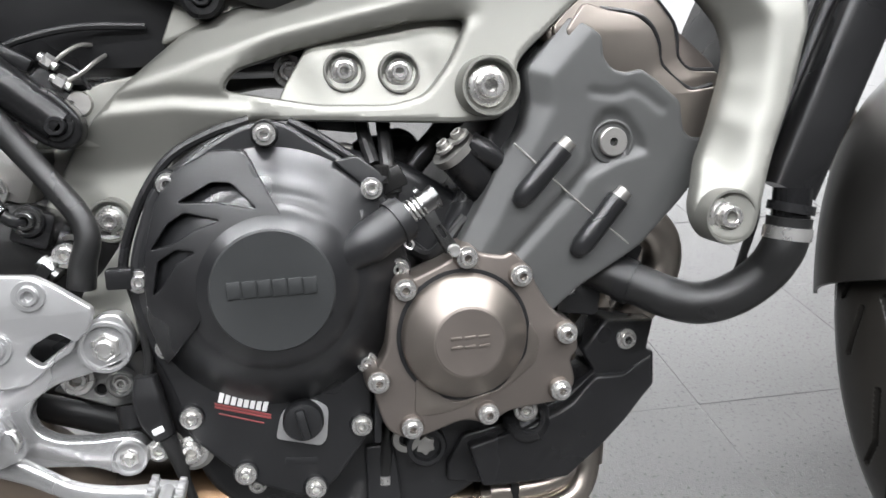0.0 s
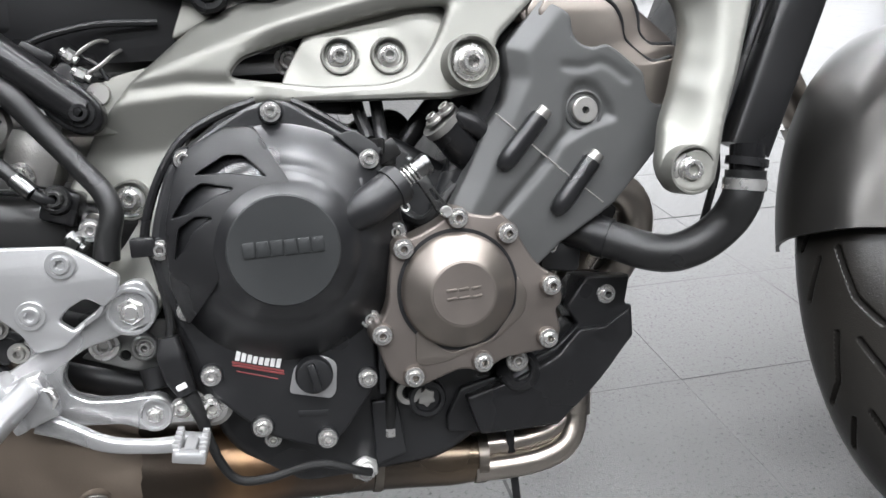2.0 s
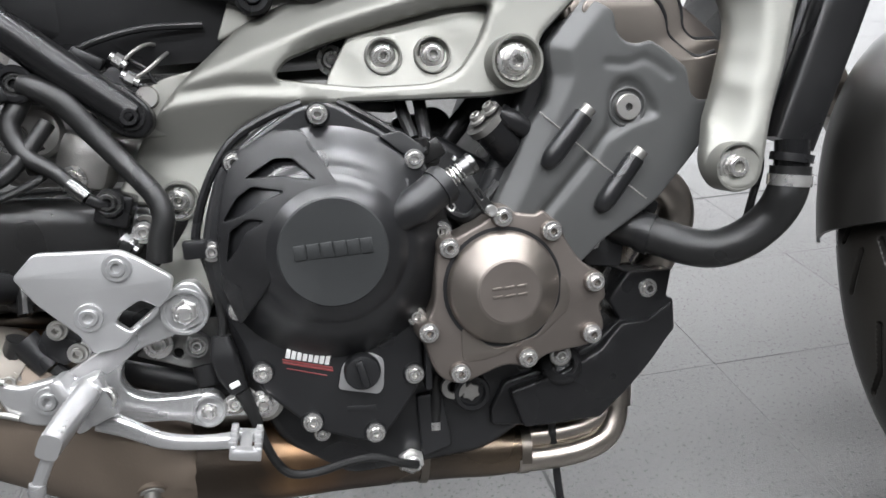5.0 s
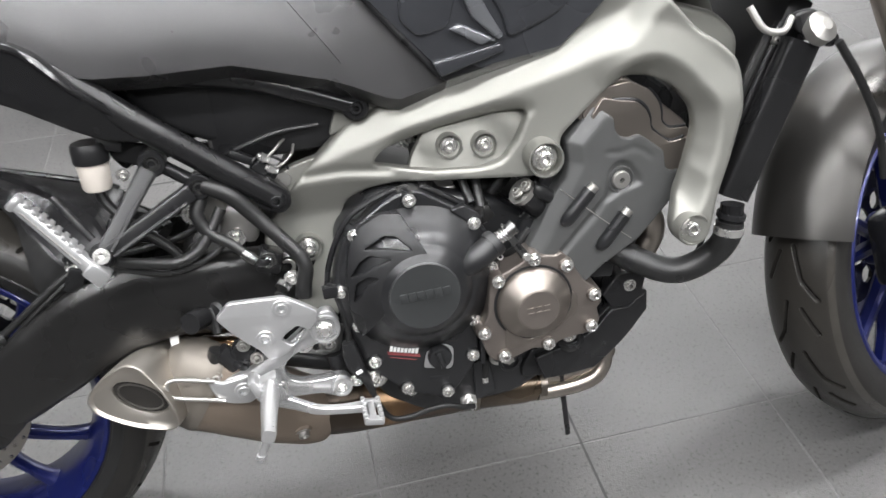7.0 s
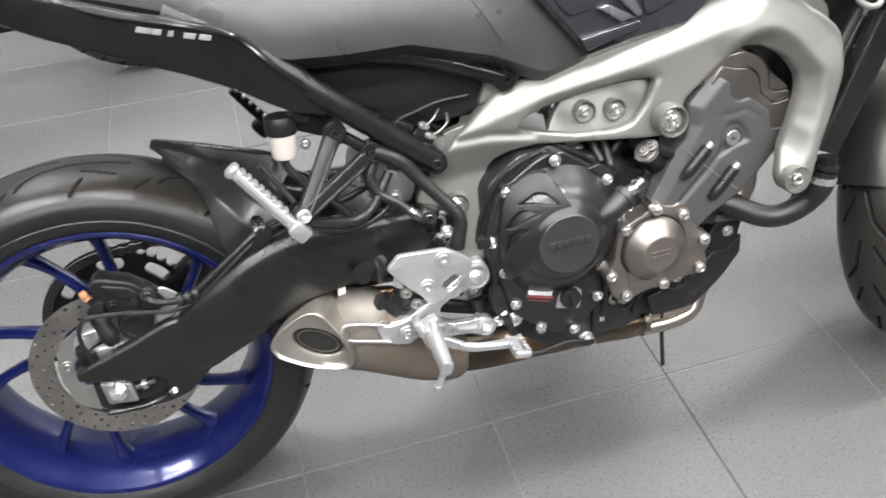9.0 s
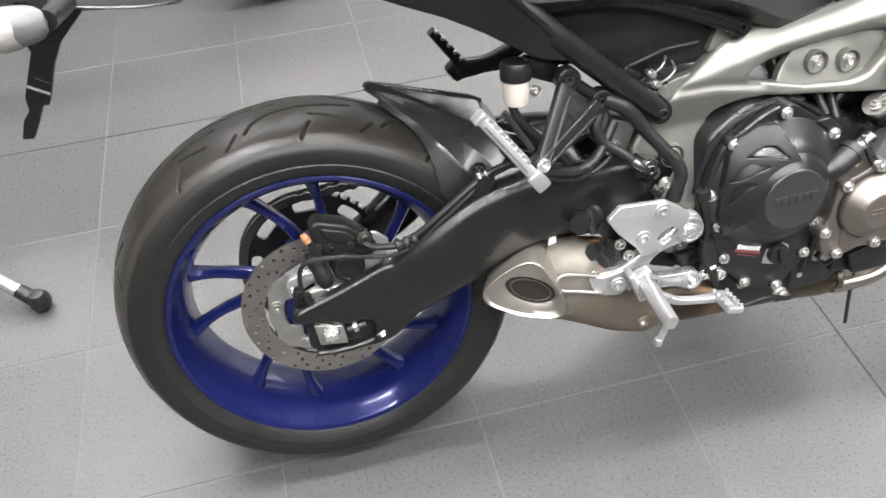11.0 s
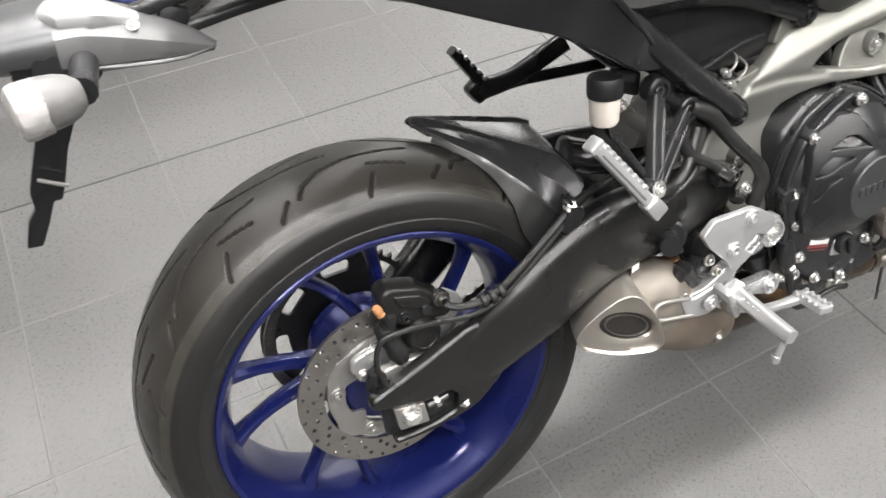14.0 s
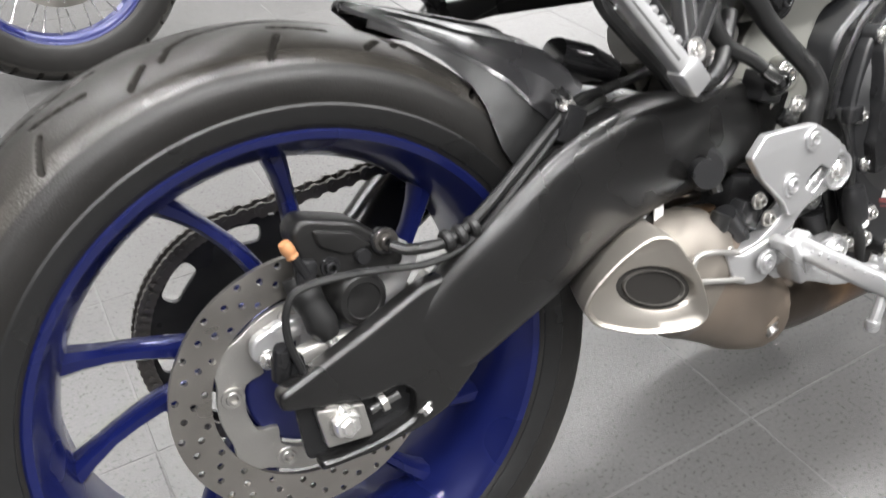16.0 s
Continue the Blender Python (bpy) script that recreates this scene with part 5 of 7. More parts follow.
# dark tubes stand for the shadow lines beside the steps
part("step_groove", tube([(0.940, -0.1750, 0.313), (0.969, -0.1750, 0.3085), (0.9835, -0.1750, 0.298), (0.9895, -0.1750, 0.284), (0.992, -0.1750, 0.2675), (1.016, -0.1750, 0.2475), (1.036, -0.1750, 0.2505)], 0.0022, 8, 3), M["engine"], head)
part("step_groove", tube([(0.990, -0.1700, 0.319), (1.004, -0.1700, 0.301), (1.0075, -0.1700, 0.286), (1.008, -0.1700, 0.274), (1.018, -0.1700, 0.2635), (1.040, -0.1700, 0.2625)], 0.0022, 8, 3), M["engine"], head)
part("head_back", box((0.20, 0.22, 0.07), (0.97, 0, 0.315), (0, 38, 0), 0.02), M["plastic"], head)

# coolant filler neck and small fittings between engine and frame

neck = part("thermostat_neck", tube([(0.852, -0.140, 0.170), (0.838, -0.152, 0.188), (0.822, -0.160, 0.205)], [0.018, 0.0185, 0.0175], 18, 4), M["plastic"], bike, "black coolant housing with two bolted cap")
part("cap_flange", tube([(0.8225, -0.1595, 0.2045), (0.8180, -0.1610, 0.2095)], 0.0190, 24, 1), M["cast"], neck, "grey cast flange")
part("neck_side", tube([(0.832, -0.166, 0.212), (0.845, -0.168, 0.204), (0.858, -0.166, 0.194)], [0.011, 0.010, 0.008], 14, 3), M["plastic"], neck)
for x, y, z in ((0.812, -0.166, 0.210), (0.823, -0.170, 0.218)):
    bolt((x, y, z), 0.0052, neck, axis=(-0.6, -0.25, 0.75), material=M["cast"])
lines = part("engine_wiring", join(tube([(0.750, -0.088, 0.27), (0.751, -0.120, 0.225), (0.757, -0.140, 0.197)], 0.006, 10), tube([(0.768, -0.088, 0.28), (0.768, -0.120, 0.230), (0.767, -0.150, 0.192)], 0.0062, 10),
                                   tube([(0.702, -0.08, 0.27), (0.703, -0.10, 0.235), (0.703, -0.11, 0.205)], 0.011, 12), tube([(0.845, -0.09, 0.245), (0.820, -0.10, 0.219), (0.796, -0.10, 0.194), (0.780, -0.10, 0.170)], 0.0105, 14),
                                   tube([(0.78, -0.13, 0.13), (0.80, -0.15, 0.12), (0.83, -0.15, 0.15)], 0.006, 10), box((0.05, 0.03, 0.012), (0.725, -0.085, 0.232), (0, 8, 0), 0.004)), M["rubber"], bike, "black hoses and wiring behind the engine cover")
part("cable_bracket", join(box((0.022, 0.008, 0.018), (0.768, -0.160, 0.186), (0, -25, 0), 0.002), lathe([(0, 0.006), (0.006, 0.006), (0.007, 0), (0.006, -0.008), (0, -0.008)], (0.760, -0.164, 0.192), (0, -0.1, 1), 8)), M["matte"], lines)
part("throttle_body", join(lathe([(0.030, -0.02), (0.030, 0.012), (0.027, 0.014), (0.025, 0.006), (0.025, -0.015)], (0.762, -0.085, 0.188), (0, -1, 0.35), 36), box((0.05, 0.04, 0.03), (0.72, -0.09, 0.20), bevel=0.006)), M["cast"], lines)
part("intake_boot", lathe([(0.018, -0.02), (0.018, 0.01), (0.014, 0.014), (0, 0.014)], (0.783, -0.085, 0.205), (0.3, -1, 0.6), 28), M["rubber"], lines)

# skid panel
skid = part("belly_panel", plate([(0.955, 0.049), (1.001, 0.046), (0.994, 0.018), (1.001, 0.016), (1.001, -0.016), (0.944, -0.074), (0.917, -0.096), (0.850, -0.094), (0.806, -0.086), (0.806, -0.070), (0.822, -0.044), (0.874, -0.034), (0.918, -0.017), (0.944, 0.002), (0.933, 0.022)], -0.142, 0.05, r=0.003, bevel=0.003, res=2), M["plastic"], bike, "black plastic belly panel with angular folds")
part("panel_fold", plate([(0.943, 0.000), (0.971, -0.001), (0.999, 0.014), (0.999, -0.016), (0.942, -0.073), (0.916, -0.093), (0.835, -0.088), (0.824, -0.050), (0.876, -0.038), (0.920, -0.020)], 0, 0.014, r=0.003, bevel=0.0025, lift=blend([(0.95, 0.0, -0.150), (0.999, 0.0, -0.143), (0.93, -0.08, -0.146), (0.83, -0.07, -0.156), (0.90, -0.045, -0.158)]), cut=0.015), M["plastic"], skid)
part("bolt_cup", lathe([(0.022, -0.006), (0.019, 0.002), (0.0135, 0.006), (0.0105, 0.004), (0.0100, -0.004), (0, -0.004)], (0.878, -0.154, -0.030), (0, -0.9, 0.35), 28), M["plastic"], skid)
part("cup_washer", lathe([(0.0105, 0.0), (0.0105, 0.003), (0.005, 0.004), (0, 0.004)], (0.8735, -0.161, -0.0185), (0, -1, 0), 24), M["cast"], skid)
bolt((0.8730, -0.164, -0.0180), 0.0060, skid)
bolt((0.974, -0.143, 0.030), 0.0060, skid)
part("drip_strap", tube([(0.873, -0.118, -0.085), (0.876, -0.112, -0.15), (0.882, -0.108, -0.235)], 0.0042, 8, flat=(0.35, 1)), M["plastic"], bike, "black cable tie tail hanging under the engine")

# radiator, hose, clamps
rad = part("radiator", join(arm_mesh([(1.100, -0.165, 0.165), (1.190, -0.160, 0.365)], [0.010, 0.010], [0.024, 0.024], 6), ), M["plastic"], bike, "black radiator with side tank")
part("core", box((0.035, 0.28, 0.22), (1.172, 0, 0.295), (0, 25.6, 0), 0.004), M["plastic"], rad)
part("side_tank", arm_mesh([(1.0980, -0.190, 0.160), (1.1420, -0.190, 0.258), (1.1840, -0.190, 0.352)], [0.014, 0.014, 0.014], [0.022, 0.023, 0.023], 6, 5), M["black"], rad)
part("frame_hose", tube([(1.060, -0.165, 0.130), (1.085, -0.170, 0.20), (1.115, -0.172, 0.29), (1.150, -0.17, 0.36)], 0.007, 10), M["rubber"], rad)
for x, z in ((1.152, 0.3050), (1.143, 0.276), (1.165, 0.352)):
    bolt((x, -0.168, z), 0.0050, rad, material=M["cast"])
radcap = part("radiator_cap", lathe([(0.020, -0.01), (0.020, 0.004), (0.012, 0.008), (0.008, 0.011), (0, 0.011)], (1.200, -0.205, 0.368), (0.2, -0.8, 0.6), 36), M["cast"], bike, "steel radiator cap on black filler neck")
part("cap_wing", plate([(1.168, 0.388), (1.195, 0.392), (1.236, 0.350), (1.226, 0.338), (1.196, 0.348), (1.170, 0.368)], -0.198, 0.012, r=0.008, bevel=0.004), M["plastic"], radcap)
part("overflow_hose", tube([(1.226, -0.205, 0.348), (1.262, -0.21, 0.29), (1.30, -0.205, 0.22), (1.32, -0.20, 0.15)], 0.0055, 10), M["rubber"], radcap)
part("wiring_loop", tube([(1.105, -0.20, 0.405), (1.120, -0.21, 0.378), (1.145, -0.21, 0.372), (1.162, -0.20, 0.385)], 0.0045, 10), M["cast"], radcap)
rhose = part("radiator_hose", tube([(1.0757, -0.228, 0.1438), (1.0741, -0.228, 0.132), (1.0694, -0.228, 0.1177), (1.0606, -0.220, 0.099), (1.0393, -0.212, 0.0815), (1.0148, -0.205, 0.0740), (0.9923, -0.195, 0.0772), (0.9719, -0.180, 0.0858), (0.9510, -0.165, 0.0948), (0.925, -0.14, 0.104)], 0.0176, 24), M["rubber"], bike, "thick black radiator hose")
part("hose_clamp", tube([(1.0747, -0.228, 0.1365), (1.0732, -0.228, 0.1265)], 0.0190, 28, 1), M["bolt"], rhose, "bright steel hose clamp")
part("hose_clamp", tube([(0.966, -0.1755, 0.0884), (0.957, -0.169, 0.0922)], 0.0194, 24, 1), M["plastic"], rhose)
part("outlet_pipe", tube([(1.0790, -0.226, 0.166), (1.0760, -0.228, 0.142)], 0.0150, 20, 2), M["gloss"], rhose)
part("outlet_flange", tube([(1.0780, -0.227, 0.1545), (1.0765, -0.227, 0.1475)], 0.0185, 20, 1), M["plastic"], rhose)
part("drain_line", tube([(1.064, -0.200, 0.160), (1.063, -0.200, 0.141), (1.054, -0.200, 0.114), (1.049, -0.196, 0.093), (1.045, -0.185, 0.075)], 0.0036, 10), M["rubber"], bike, "thin black drain line below the frame mount")
for k, y in enumerate((-0.105, -0.02, 0.065)):
    part("front_header", tube([(0.940, y, 0.150), (0.985, y - 0.004, 0.140), (1.018, y - 0.002, 0.118), (1.024, y, 0.088), (1.005, y, 0.055), (0.975, y * 0.95, 0.010), (0.955, y * 0.9, -0.05), (0.945, y * 0.8 - 0.02, -0.10)], 0.019, 20), M["chrome"], bike, "polished exhaust header pipe")
plug = part("oil_pipe_flange", join(box((0.06, 0.05, 0.035), (0.955, -0.13, 0.115), (0, 30, 0), 0.008), box((0.04, 0.04, 0.03), (0.925, -0.14, 0.075), (0, 10, 0), 0.006)), M["plastic"], bike, "black oil cooler flange behind the hose")
bolt((0.938, -0.150, 0.128), 0.006, plug)
bolt((0.915, -0.155, 0.085), 0.006, plug)

# small fittings under the covers
fit = part("drain_tube", tube([(0.757, -0.135, -0.030), (0.754, -0.140, -0.045), (0.751, -0.138, -0.074)], 0.0058, 12, 3), M["rubber"], bike, "black drain tube with bright end under the engine")
part("tube_end", tube([(0.751, -0.138, -0.074), (0.7505, -0.138, -0.082)], 0.0062, 12, 1), M["bolt"], fit)
part("hook_clip", lathe([(0.0115, -0.003), (0.0125, 0.0), (0.0115, 0.003), (0.0065, 0.003), (0.0060, 0.0), (0.0065, -0.003), (0.0115, -0.003)], (0.770, -0.150, -0.038), (0, -1, 0), 24, arc=(0.4, 5.6)), M["cast"], bike, "grey metal hook clip under the generator cover")
plug_ = part("drain_plug", lathe([(0.0180, -0.02), (0.0180, 0.004), (0.0165, 0.006), (0.0130, 0.006), (0.0120, 0.001), (0, 0.001)], (0.7870, -0.148, -0.0465), (0, -1, 0), 28), M["engine"], bike, "black drain plug boss with a bright star head")
part("star_head", plate([((0.0098 if k % 2 else 0.0066) * math.cos(math.radians(30 * k)) + 0.7862, (0.0098 if k % 2 else 0.0066) * math.sin(math.radians(30 * k)) - 0.0455) for k in range(12)], -0.1525, 0.006, r=0.0022, bevel=0.0008), M["cast"], plug_, "bright star head")
bolt((0.643, -0.150, -0.064), 0.0048, ENG)
part("case_web", plate([(0.735, -0.045), (0.760, -0.045), (0.765, -0.100), (0.735, -0.108)], -0.142, 0.02, r=0.004, bevel=0.002), M["engine"], ENG)
for z0, z1 in ((0.088, 0.052), (0.010, -0.030)):
    part("case_rib", plate([(0.744, z0), (0.750, z0), (0.747, z1), (0.741, z1)], -0.172, 0.02, r=0.002, bevel=0.001), M["engine"], ENG)
part("guide_bracket", plate([(0.545, 0.045), (0.560, 0.060), (0.575, 0.045), (0.572, 0.005), (0.600, -0.020), (0.604, -0.042), (0.560, -0.034), (0.540, -0.010)], -0.128, 0.012, [[(0.553, 0.030), (0.560, 0.033), (0.562, 0.024), (0.556, 0.021)]], r=0.006, bevel=0.002), M["matte"], ENG, "dark bracket beside the crankcase")
bolt((0.566, -0.130, 0.012), 0.0062, ENG, material=M["plastic"])

# ---- exhaust ----


def muffler():
    tip_line = [(0.228, 0.027), (0.240, 0.046), (0.266, 0.068), (0.290, 0.080), (0.3078, 0.0755), (0.320, 0.057), (0.3325, 0.033), (0.339, 0.004), (0.3385, -0.012), (0.326, -0.0195), (0.304, -0.0185), (0.275, -0.0125), (0.243, 0.002), (0.232, 0.012)]
    ring = [Vector((p.x, 0, p.y)) for p in spline([(x, z, 0) for x, z in tip_line], 3, True)]
    c = sum(ring, Vector()) / len(ring)
    oc = Vector((0.2965, 0, 0.0262))

    def face(x):
        """The slanted plane of the tip's mouth."""
        return -0.176 - 0.33 * (x - 0.29)

    def at(s, y, dx=0.0, dz=0.0):
        """The mouth's outline, scaled by s and set back by y."""
        return [Vector((c.x + (p.x - c.x) * s + dx, face(c.x + (p.x - c.x) * s) + y, c.z + (p.z - c.z) * s + dz)) for p in ring]

    def oval(s, y, n=0):
        """The round outlet's outline on the same plane."""
        turn = [2 * math.pi * k / n for k in range(n)] if n else [math.atan2((p.z - oc.z) / 0.0214 + (p.x - oc.x) * 0.0093 / (0.033 * 0.0214), (p.x - oc.x) / 0.033) for p in ring]
        return [Vector((oc.x + s * 0.033 * math.cos(q), face(oc.x + s * 0.033 * math.cos(q)) + y, oc.z + s * (0.0214 * math.sin(q) - 0.0093 * math.cos(q)))) for q in turn]

    def between(r0, r1, t):
        return [p.lerp(q, t) for p, q in zip(r0, r1)]
    ob = part("muffler", arm_mesh([(0.335, -0.100, 0.020), (0.350, -0.120, 0.010), (0.372, -0.124, -0.001), (0.410, -0.120, -0.028), (0.450, -0.110, -0.062), (0.485, -0.101, -0.087), (0.508, -0.098, -0.099), (0.522, -0.097, -0.105), (0.5315, -0.097, -0.109)], [0.026, 0.043, 0.049, 0.048, 0.045, 0.042, 0.040, 0.036, 0.026], [0.050, 0.062, 0.065, 0.061, 0.056, 0.051, 0.046, 0.039, 0.024], 6, 2.4), M["shield"], bike, "stubby tan stainless exhaust muffler with triangular tip")
    inner = at(0.88, 0.004)
    part("tip", bridge(bmesh.new(), [at(0.80, 0.085, 0.040), at(0.94, 0.058, 0.022, -0.002), at(0.985, 0.030, 0.011, -0.001), at(1.0, 0.009, 0.003), at(0.995, 0.001), at(0.965, 0.0), at(0.925, 0.0012), inner, between(inner, oval(1.05, 0.009), 0.45), between(inner, oval(1.05, 0.009), 0.85), oval(1.05, 0.0095), oval(1.0, 0.014)], cap=False), M["tip"], ob, "brushed pale exhaust tip", 0.7)
    part("outlet", bridge(bmesh.new(), [oval(1.012, 0.012, 40), oval(1.0, 0.020, 40), oval(0.98, 0.060, 40), oval(0.10, 0.062, 40)]), M["soot"], ob, "dark sooty outlet hole")
    part("outlet_pipe", bridge(bmesh.new(), [oval(0.85, 0.060, 40), oval(0.85, 0.0105, 40), oval(0.84, 0.0090, 40), oval(0.80, 0.0090, 40), oval(0.79, 0.0105, 40), oval(0.77, 0.050, 40), oval(0.08, 0.055, 40)]), M["soot_pipe"], ob, "thin-walled dark outlet pipe")
    part("collar", arm_mesh([(0.328, -0.106, 0.024), (0.346, -0.120, 0.013), (0.366, -0.1245, 0.003), (0.374, -0.1245, -0.002)], [0.030, 0.0445, 0.0505, 0.0500], [0.052, 0.064, 0.0665, 0.0660], 5, 2.4), M["collar"], ob, "brushed grey collar behind the tip")
    bolt((0.483, -0.1385, -0.1015), 0.0075, ob, material=M["cast"], axis=(0.1, -0.8, -0.6))
    part("bolt_seat", lathe([(0.0155, -0.006), (0.0155, 0.0005), (0.0145, 0.0015), (0.010, 0.0005), (0, 0.0005)], (0.483, -0.1380, -0.1010), (0.1, -0.8, -0.6), 28), M["shield"], ob)
    part("hanger_flange", arm_mesh([(0.345, -0.085, 0.066), (0.360, -0.088, 0.070), (0.400, -0.088, 0.066), (0.428, -0.086, 0.058)], [0.010, 0.018, 0.018, 0.010], [0.008, 0.012, 0.012, 0.008], 4, 2.2), M["heat"], ob, "heat-tinted upper flange")
    part("link_pipe", arm_mesh([(0.350, -0.112, 0.052), (0.360, -0.116, 0.057), (0.390, -0.118, 0.054), (0.420, -0.116, 0.047), (0.428, -0.110, 0.045)], [0.006, 0.011, 0.012, 0.012, 0.006], [0.006, 0.009, 0.010, 0.010, 0.005], 4, 2.2), M["copper_tint"], ob, "copper-tinted cross pipe")
    part("tag", plate([(0.340, 0.052), (0.350, 0.050), (0.353, 0.086), (0.341, 0.086)], -0.124, 0.002, r=0.001, bevel=0.0005), M["white"], ob)
    return ob


muffler()
col = part("collector", arm_mesh([(0.490, -0.098, -0.082), (0.525, -0.098, -0.094), (0.560, -0.098, -0.098), (0.600, -0.099, -0.102), (0.640, -0.099, -0.106), (0.680, -0.100, -0.1110), (0.715, -0.100, -0.1160), (0.735, -0.100, -0.1185), (0.775, -0.100, -0.1235), (0.812, -0.100, -0.1285), (0.846, -0.100, -0.1325)], [0.030, 0.037, 0.039, 0.038, 0.036, 0.033, 0.0305, 0.0295, 0.0285, 0.0280, 0.0245], [0.036, 0.043, 0.043, 0.040, 0.037, 0.0335, 0.0305, 0.0295, 0.0285, 0.0280, 0.0245], 5, 2.1), M["heat"], bike, "heat-tinted stainless exhaust collector")
for x0, z0, x1, z1, r in ((0.735, -0.1185, 0.743, -0.1196, 0.0312), (0.838, -0.1316, 0.848, -0.1328, 0.0268)):
    part("weld_band", tube([(x0, -0.100, z0), (x1, -0.100, z1)], r, 28, 1), M["steel"], col, "dark weld band")
for x, y0, z0 in ((0.0, -0.112, -0.1405), (0.0, -0.102, -0.1200), (0.010, -0.078, -0.1330)):
    part("header_pipe", tube([(0.835, y0, z0 + 0.001), (0.872 + x, y0, z0 - 0.001), (0.905 + x, y0, z0 + 0.001), (0.930 + x, y0, z0 + 0.010), (0.944 + x, y0 + 0.004, z0 + 0.028), (0.949 + x, y0 + 0.010, z0 + 0.055), (0.952 + x, y0 + 0.02, z0 + 0.09)], 0.0135, 22), M["chrome"], col, "polished stainless header pipe")
part("oxygen_sensor", join(lathe([(0, 0.030), (0.005, 0.030), (0.006, 0.018), (0.0085, 0.018), (0.0085, 0.008), (0.009, 0.006), (0.009, -0.01), (0, -0.01)], (0.7235, -0.128, -0.1125), (0.1, -1, 0.15), 16), lathe([(0, 0.010), (0.0125, 0.010), (0.014, 0.007), (0.014, -0.004), (0, -0.004)], (0.7235, -0.128, -0.1125), (0.1, -1, 0.15), 6)), M["bolt"], bike, "zinc oxygen sensor", 0.4)
wire = part("sensor_wire", tube([(0.727, -0.157, -0.107), (0.711, -0.166, -0.098), (0.688, -0.168, -0.088), (0.664, -0.168, -0.088), (0.635, -0.168, -0.093), (0.6116, -0.168, -0.0907), (0.5992, -0.168, -0.0766), (0.5906, -0.168, -0.052), (0.585, -0.168, -0.023), (0.578, -0.168, -0.005), (0.5696, -0.168, 0.017), (0.567, -0.166, 0.037), (0.5699, -0.164, 0.061), (0.5648, -0.160, 0.1018), (0.557, -0.152, 0.128)], 0.0040, 10), M["rubber"], bike, "black sensor wire along the engine")
part("connector", arm_mesh([(0.5675, -0.170, 0.046), (0.5680, -0.171, 0.030), (0.5715, -0.171, 0.012), (0.5770, -0.170, -0.004)], [0.008, 0.0105, 0.0105, 0.008], [0.008, 0.0115, 0.0110, 0.008], 5, 4), M["plastic"], wire, "black ribbed wire connector")
part("wire_sleeve", tube([(0.578, -0.169, -0.006), (0.584, -0.169, -0.022), (0.588, -0.168, -0.040)], [0.0072, 0.0065, 0.0050], 14, 4), M["rubber"], wire)
part("wire_tie", box((0.009, 0.003, 0.005), (0.5745, -0.1810, 0.004), (0, -20, 0), 0.001), M["white"], wire, "small white wire marker")
drain = part("swing_drain_boss", join(lathe([(0.018, -0.02), (0.018, 0.0), (0.012, 0.004), (0, 0.004)], (0.595, -0.158, -0.023), (0, -1, 0), 20)), M["cast"], bike, "cast lug with bolts under the crankcase")
bolt((0.595, -0.162, -0.023), 0.0085, drain)
bolt((0.570, -0.163, -0.019), 0.006, drain)

# ---- rider footrest hanger ----


def recessed_nut(at, r, parent):
    """A turned eye with a flanged hexagon nut and its stud sunk in it."""
    x, y, z = at
    part("eye", lathe([(r, -0.012), (r, 0.0015), (r * 0.96, 0.0030), (r * 0.86, 0.0030), (r * 0.82, 0.0015), (r * 0.79, -0.007), (0, -0.007)], at, (0, -1, 0), 48), M["silver"], parent)
    nut = part("nut", join(lathe([(r * 0.66, -0.007), (r * 0.66, -0.0035), (r * 0.60, -0.0020), (0, -0.0020)], at, (0, -1, 0), 36), lathe([(r * 0.55, -0.003), (r * 0.55, 0.0018), (r * 0.47, 0.0032), (0, 0.0032)], at, (0, -1, 0), 6)), M["bolt"], parent, "zinc flange nut", 0.4)
    part("stud", lathe([(r * 0.33, 0), (r * 0.33, 0.0058), (r * 0.26, 0.0068), (0, 0.0068)], at, (0, -1, 0), 24), M["bolt"], nut)

heel = part("footrest_hanger", plate([(0.411, 0.118), (0.430, 0.136), (0.497, 0.131), (0.512, 0.1215), (0.536, 0.103), (0.532, 0.088), (0.512, 0.070), (0.486, 0.048), (0.464, 0.046), (0.456, 0.062), (0.440, 0.079), (0.426, 0.094)], -0.176, 0.010, [[(0.4905, 0.0785), (0.5072, 0.0875), (0.520, 0.0795), (0.5165, 0.0730), (0.4955, 0.0610), (0.4845, 0.0705)]], r=0.004, bevel=0.0016), M["silver"], bike, "silver aluminium footrest hanger with heel guard")
part("main_arm", plate([(0.529, 0.090), (0.540, 0.0965), (0.552, 0.096), (0.562, 0.078), (0.556, 0.060), (0.5355, 0.0535), (0.5261, 0.0502), (0.5013, 0.0441), (0.4835, 0.0335), (0.4785, 0.0191), (0.4833, 0.0064), (0.4974, -0.0018), (0.5258, -0.0044), (0.541, -0.0036), (0.556, -0.0045), (0.5645, -0.019), (0.557, -0.034), (0.540, -0.0345), (0.521, -0.0255), (0.482, -0.0215), (0.458, -0.024), (0.446, -0.012), (0.424, -0.008), (0.402, -0.004), (0.398, 0.012), (0.402, 0.026), (0.430, 0.0275), (0.4374, 0.0305), (0.4627, 0.0450), (0.4856, 0.0560), (0.5165, 0.0774)], -0.1675, 0.017, r=0.007, bevel=0.0022, res=3), M["silver"], heel)
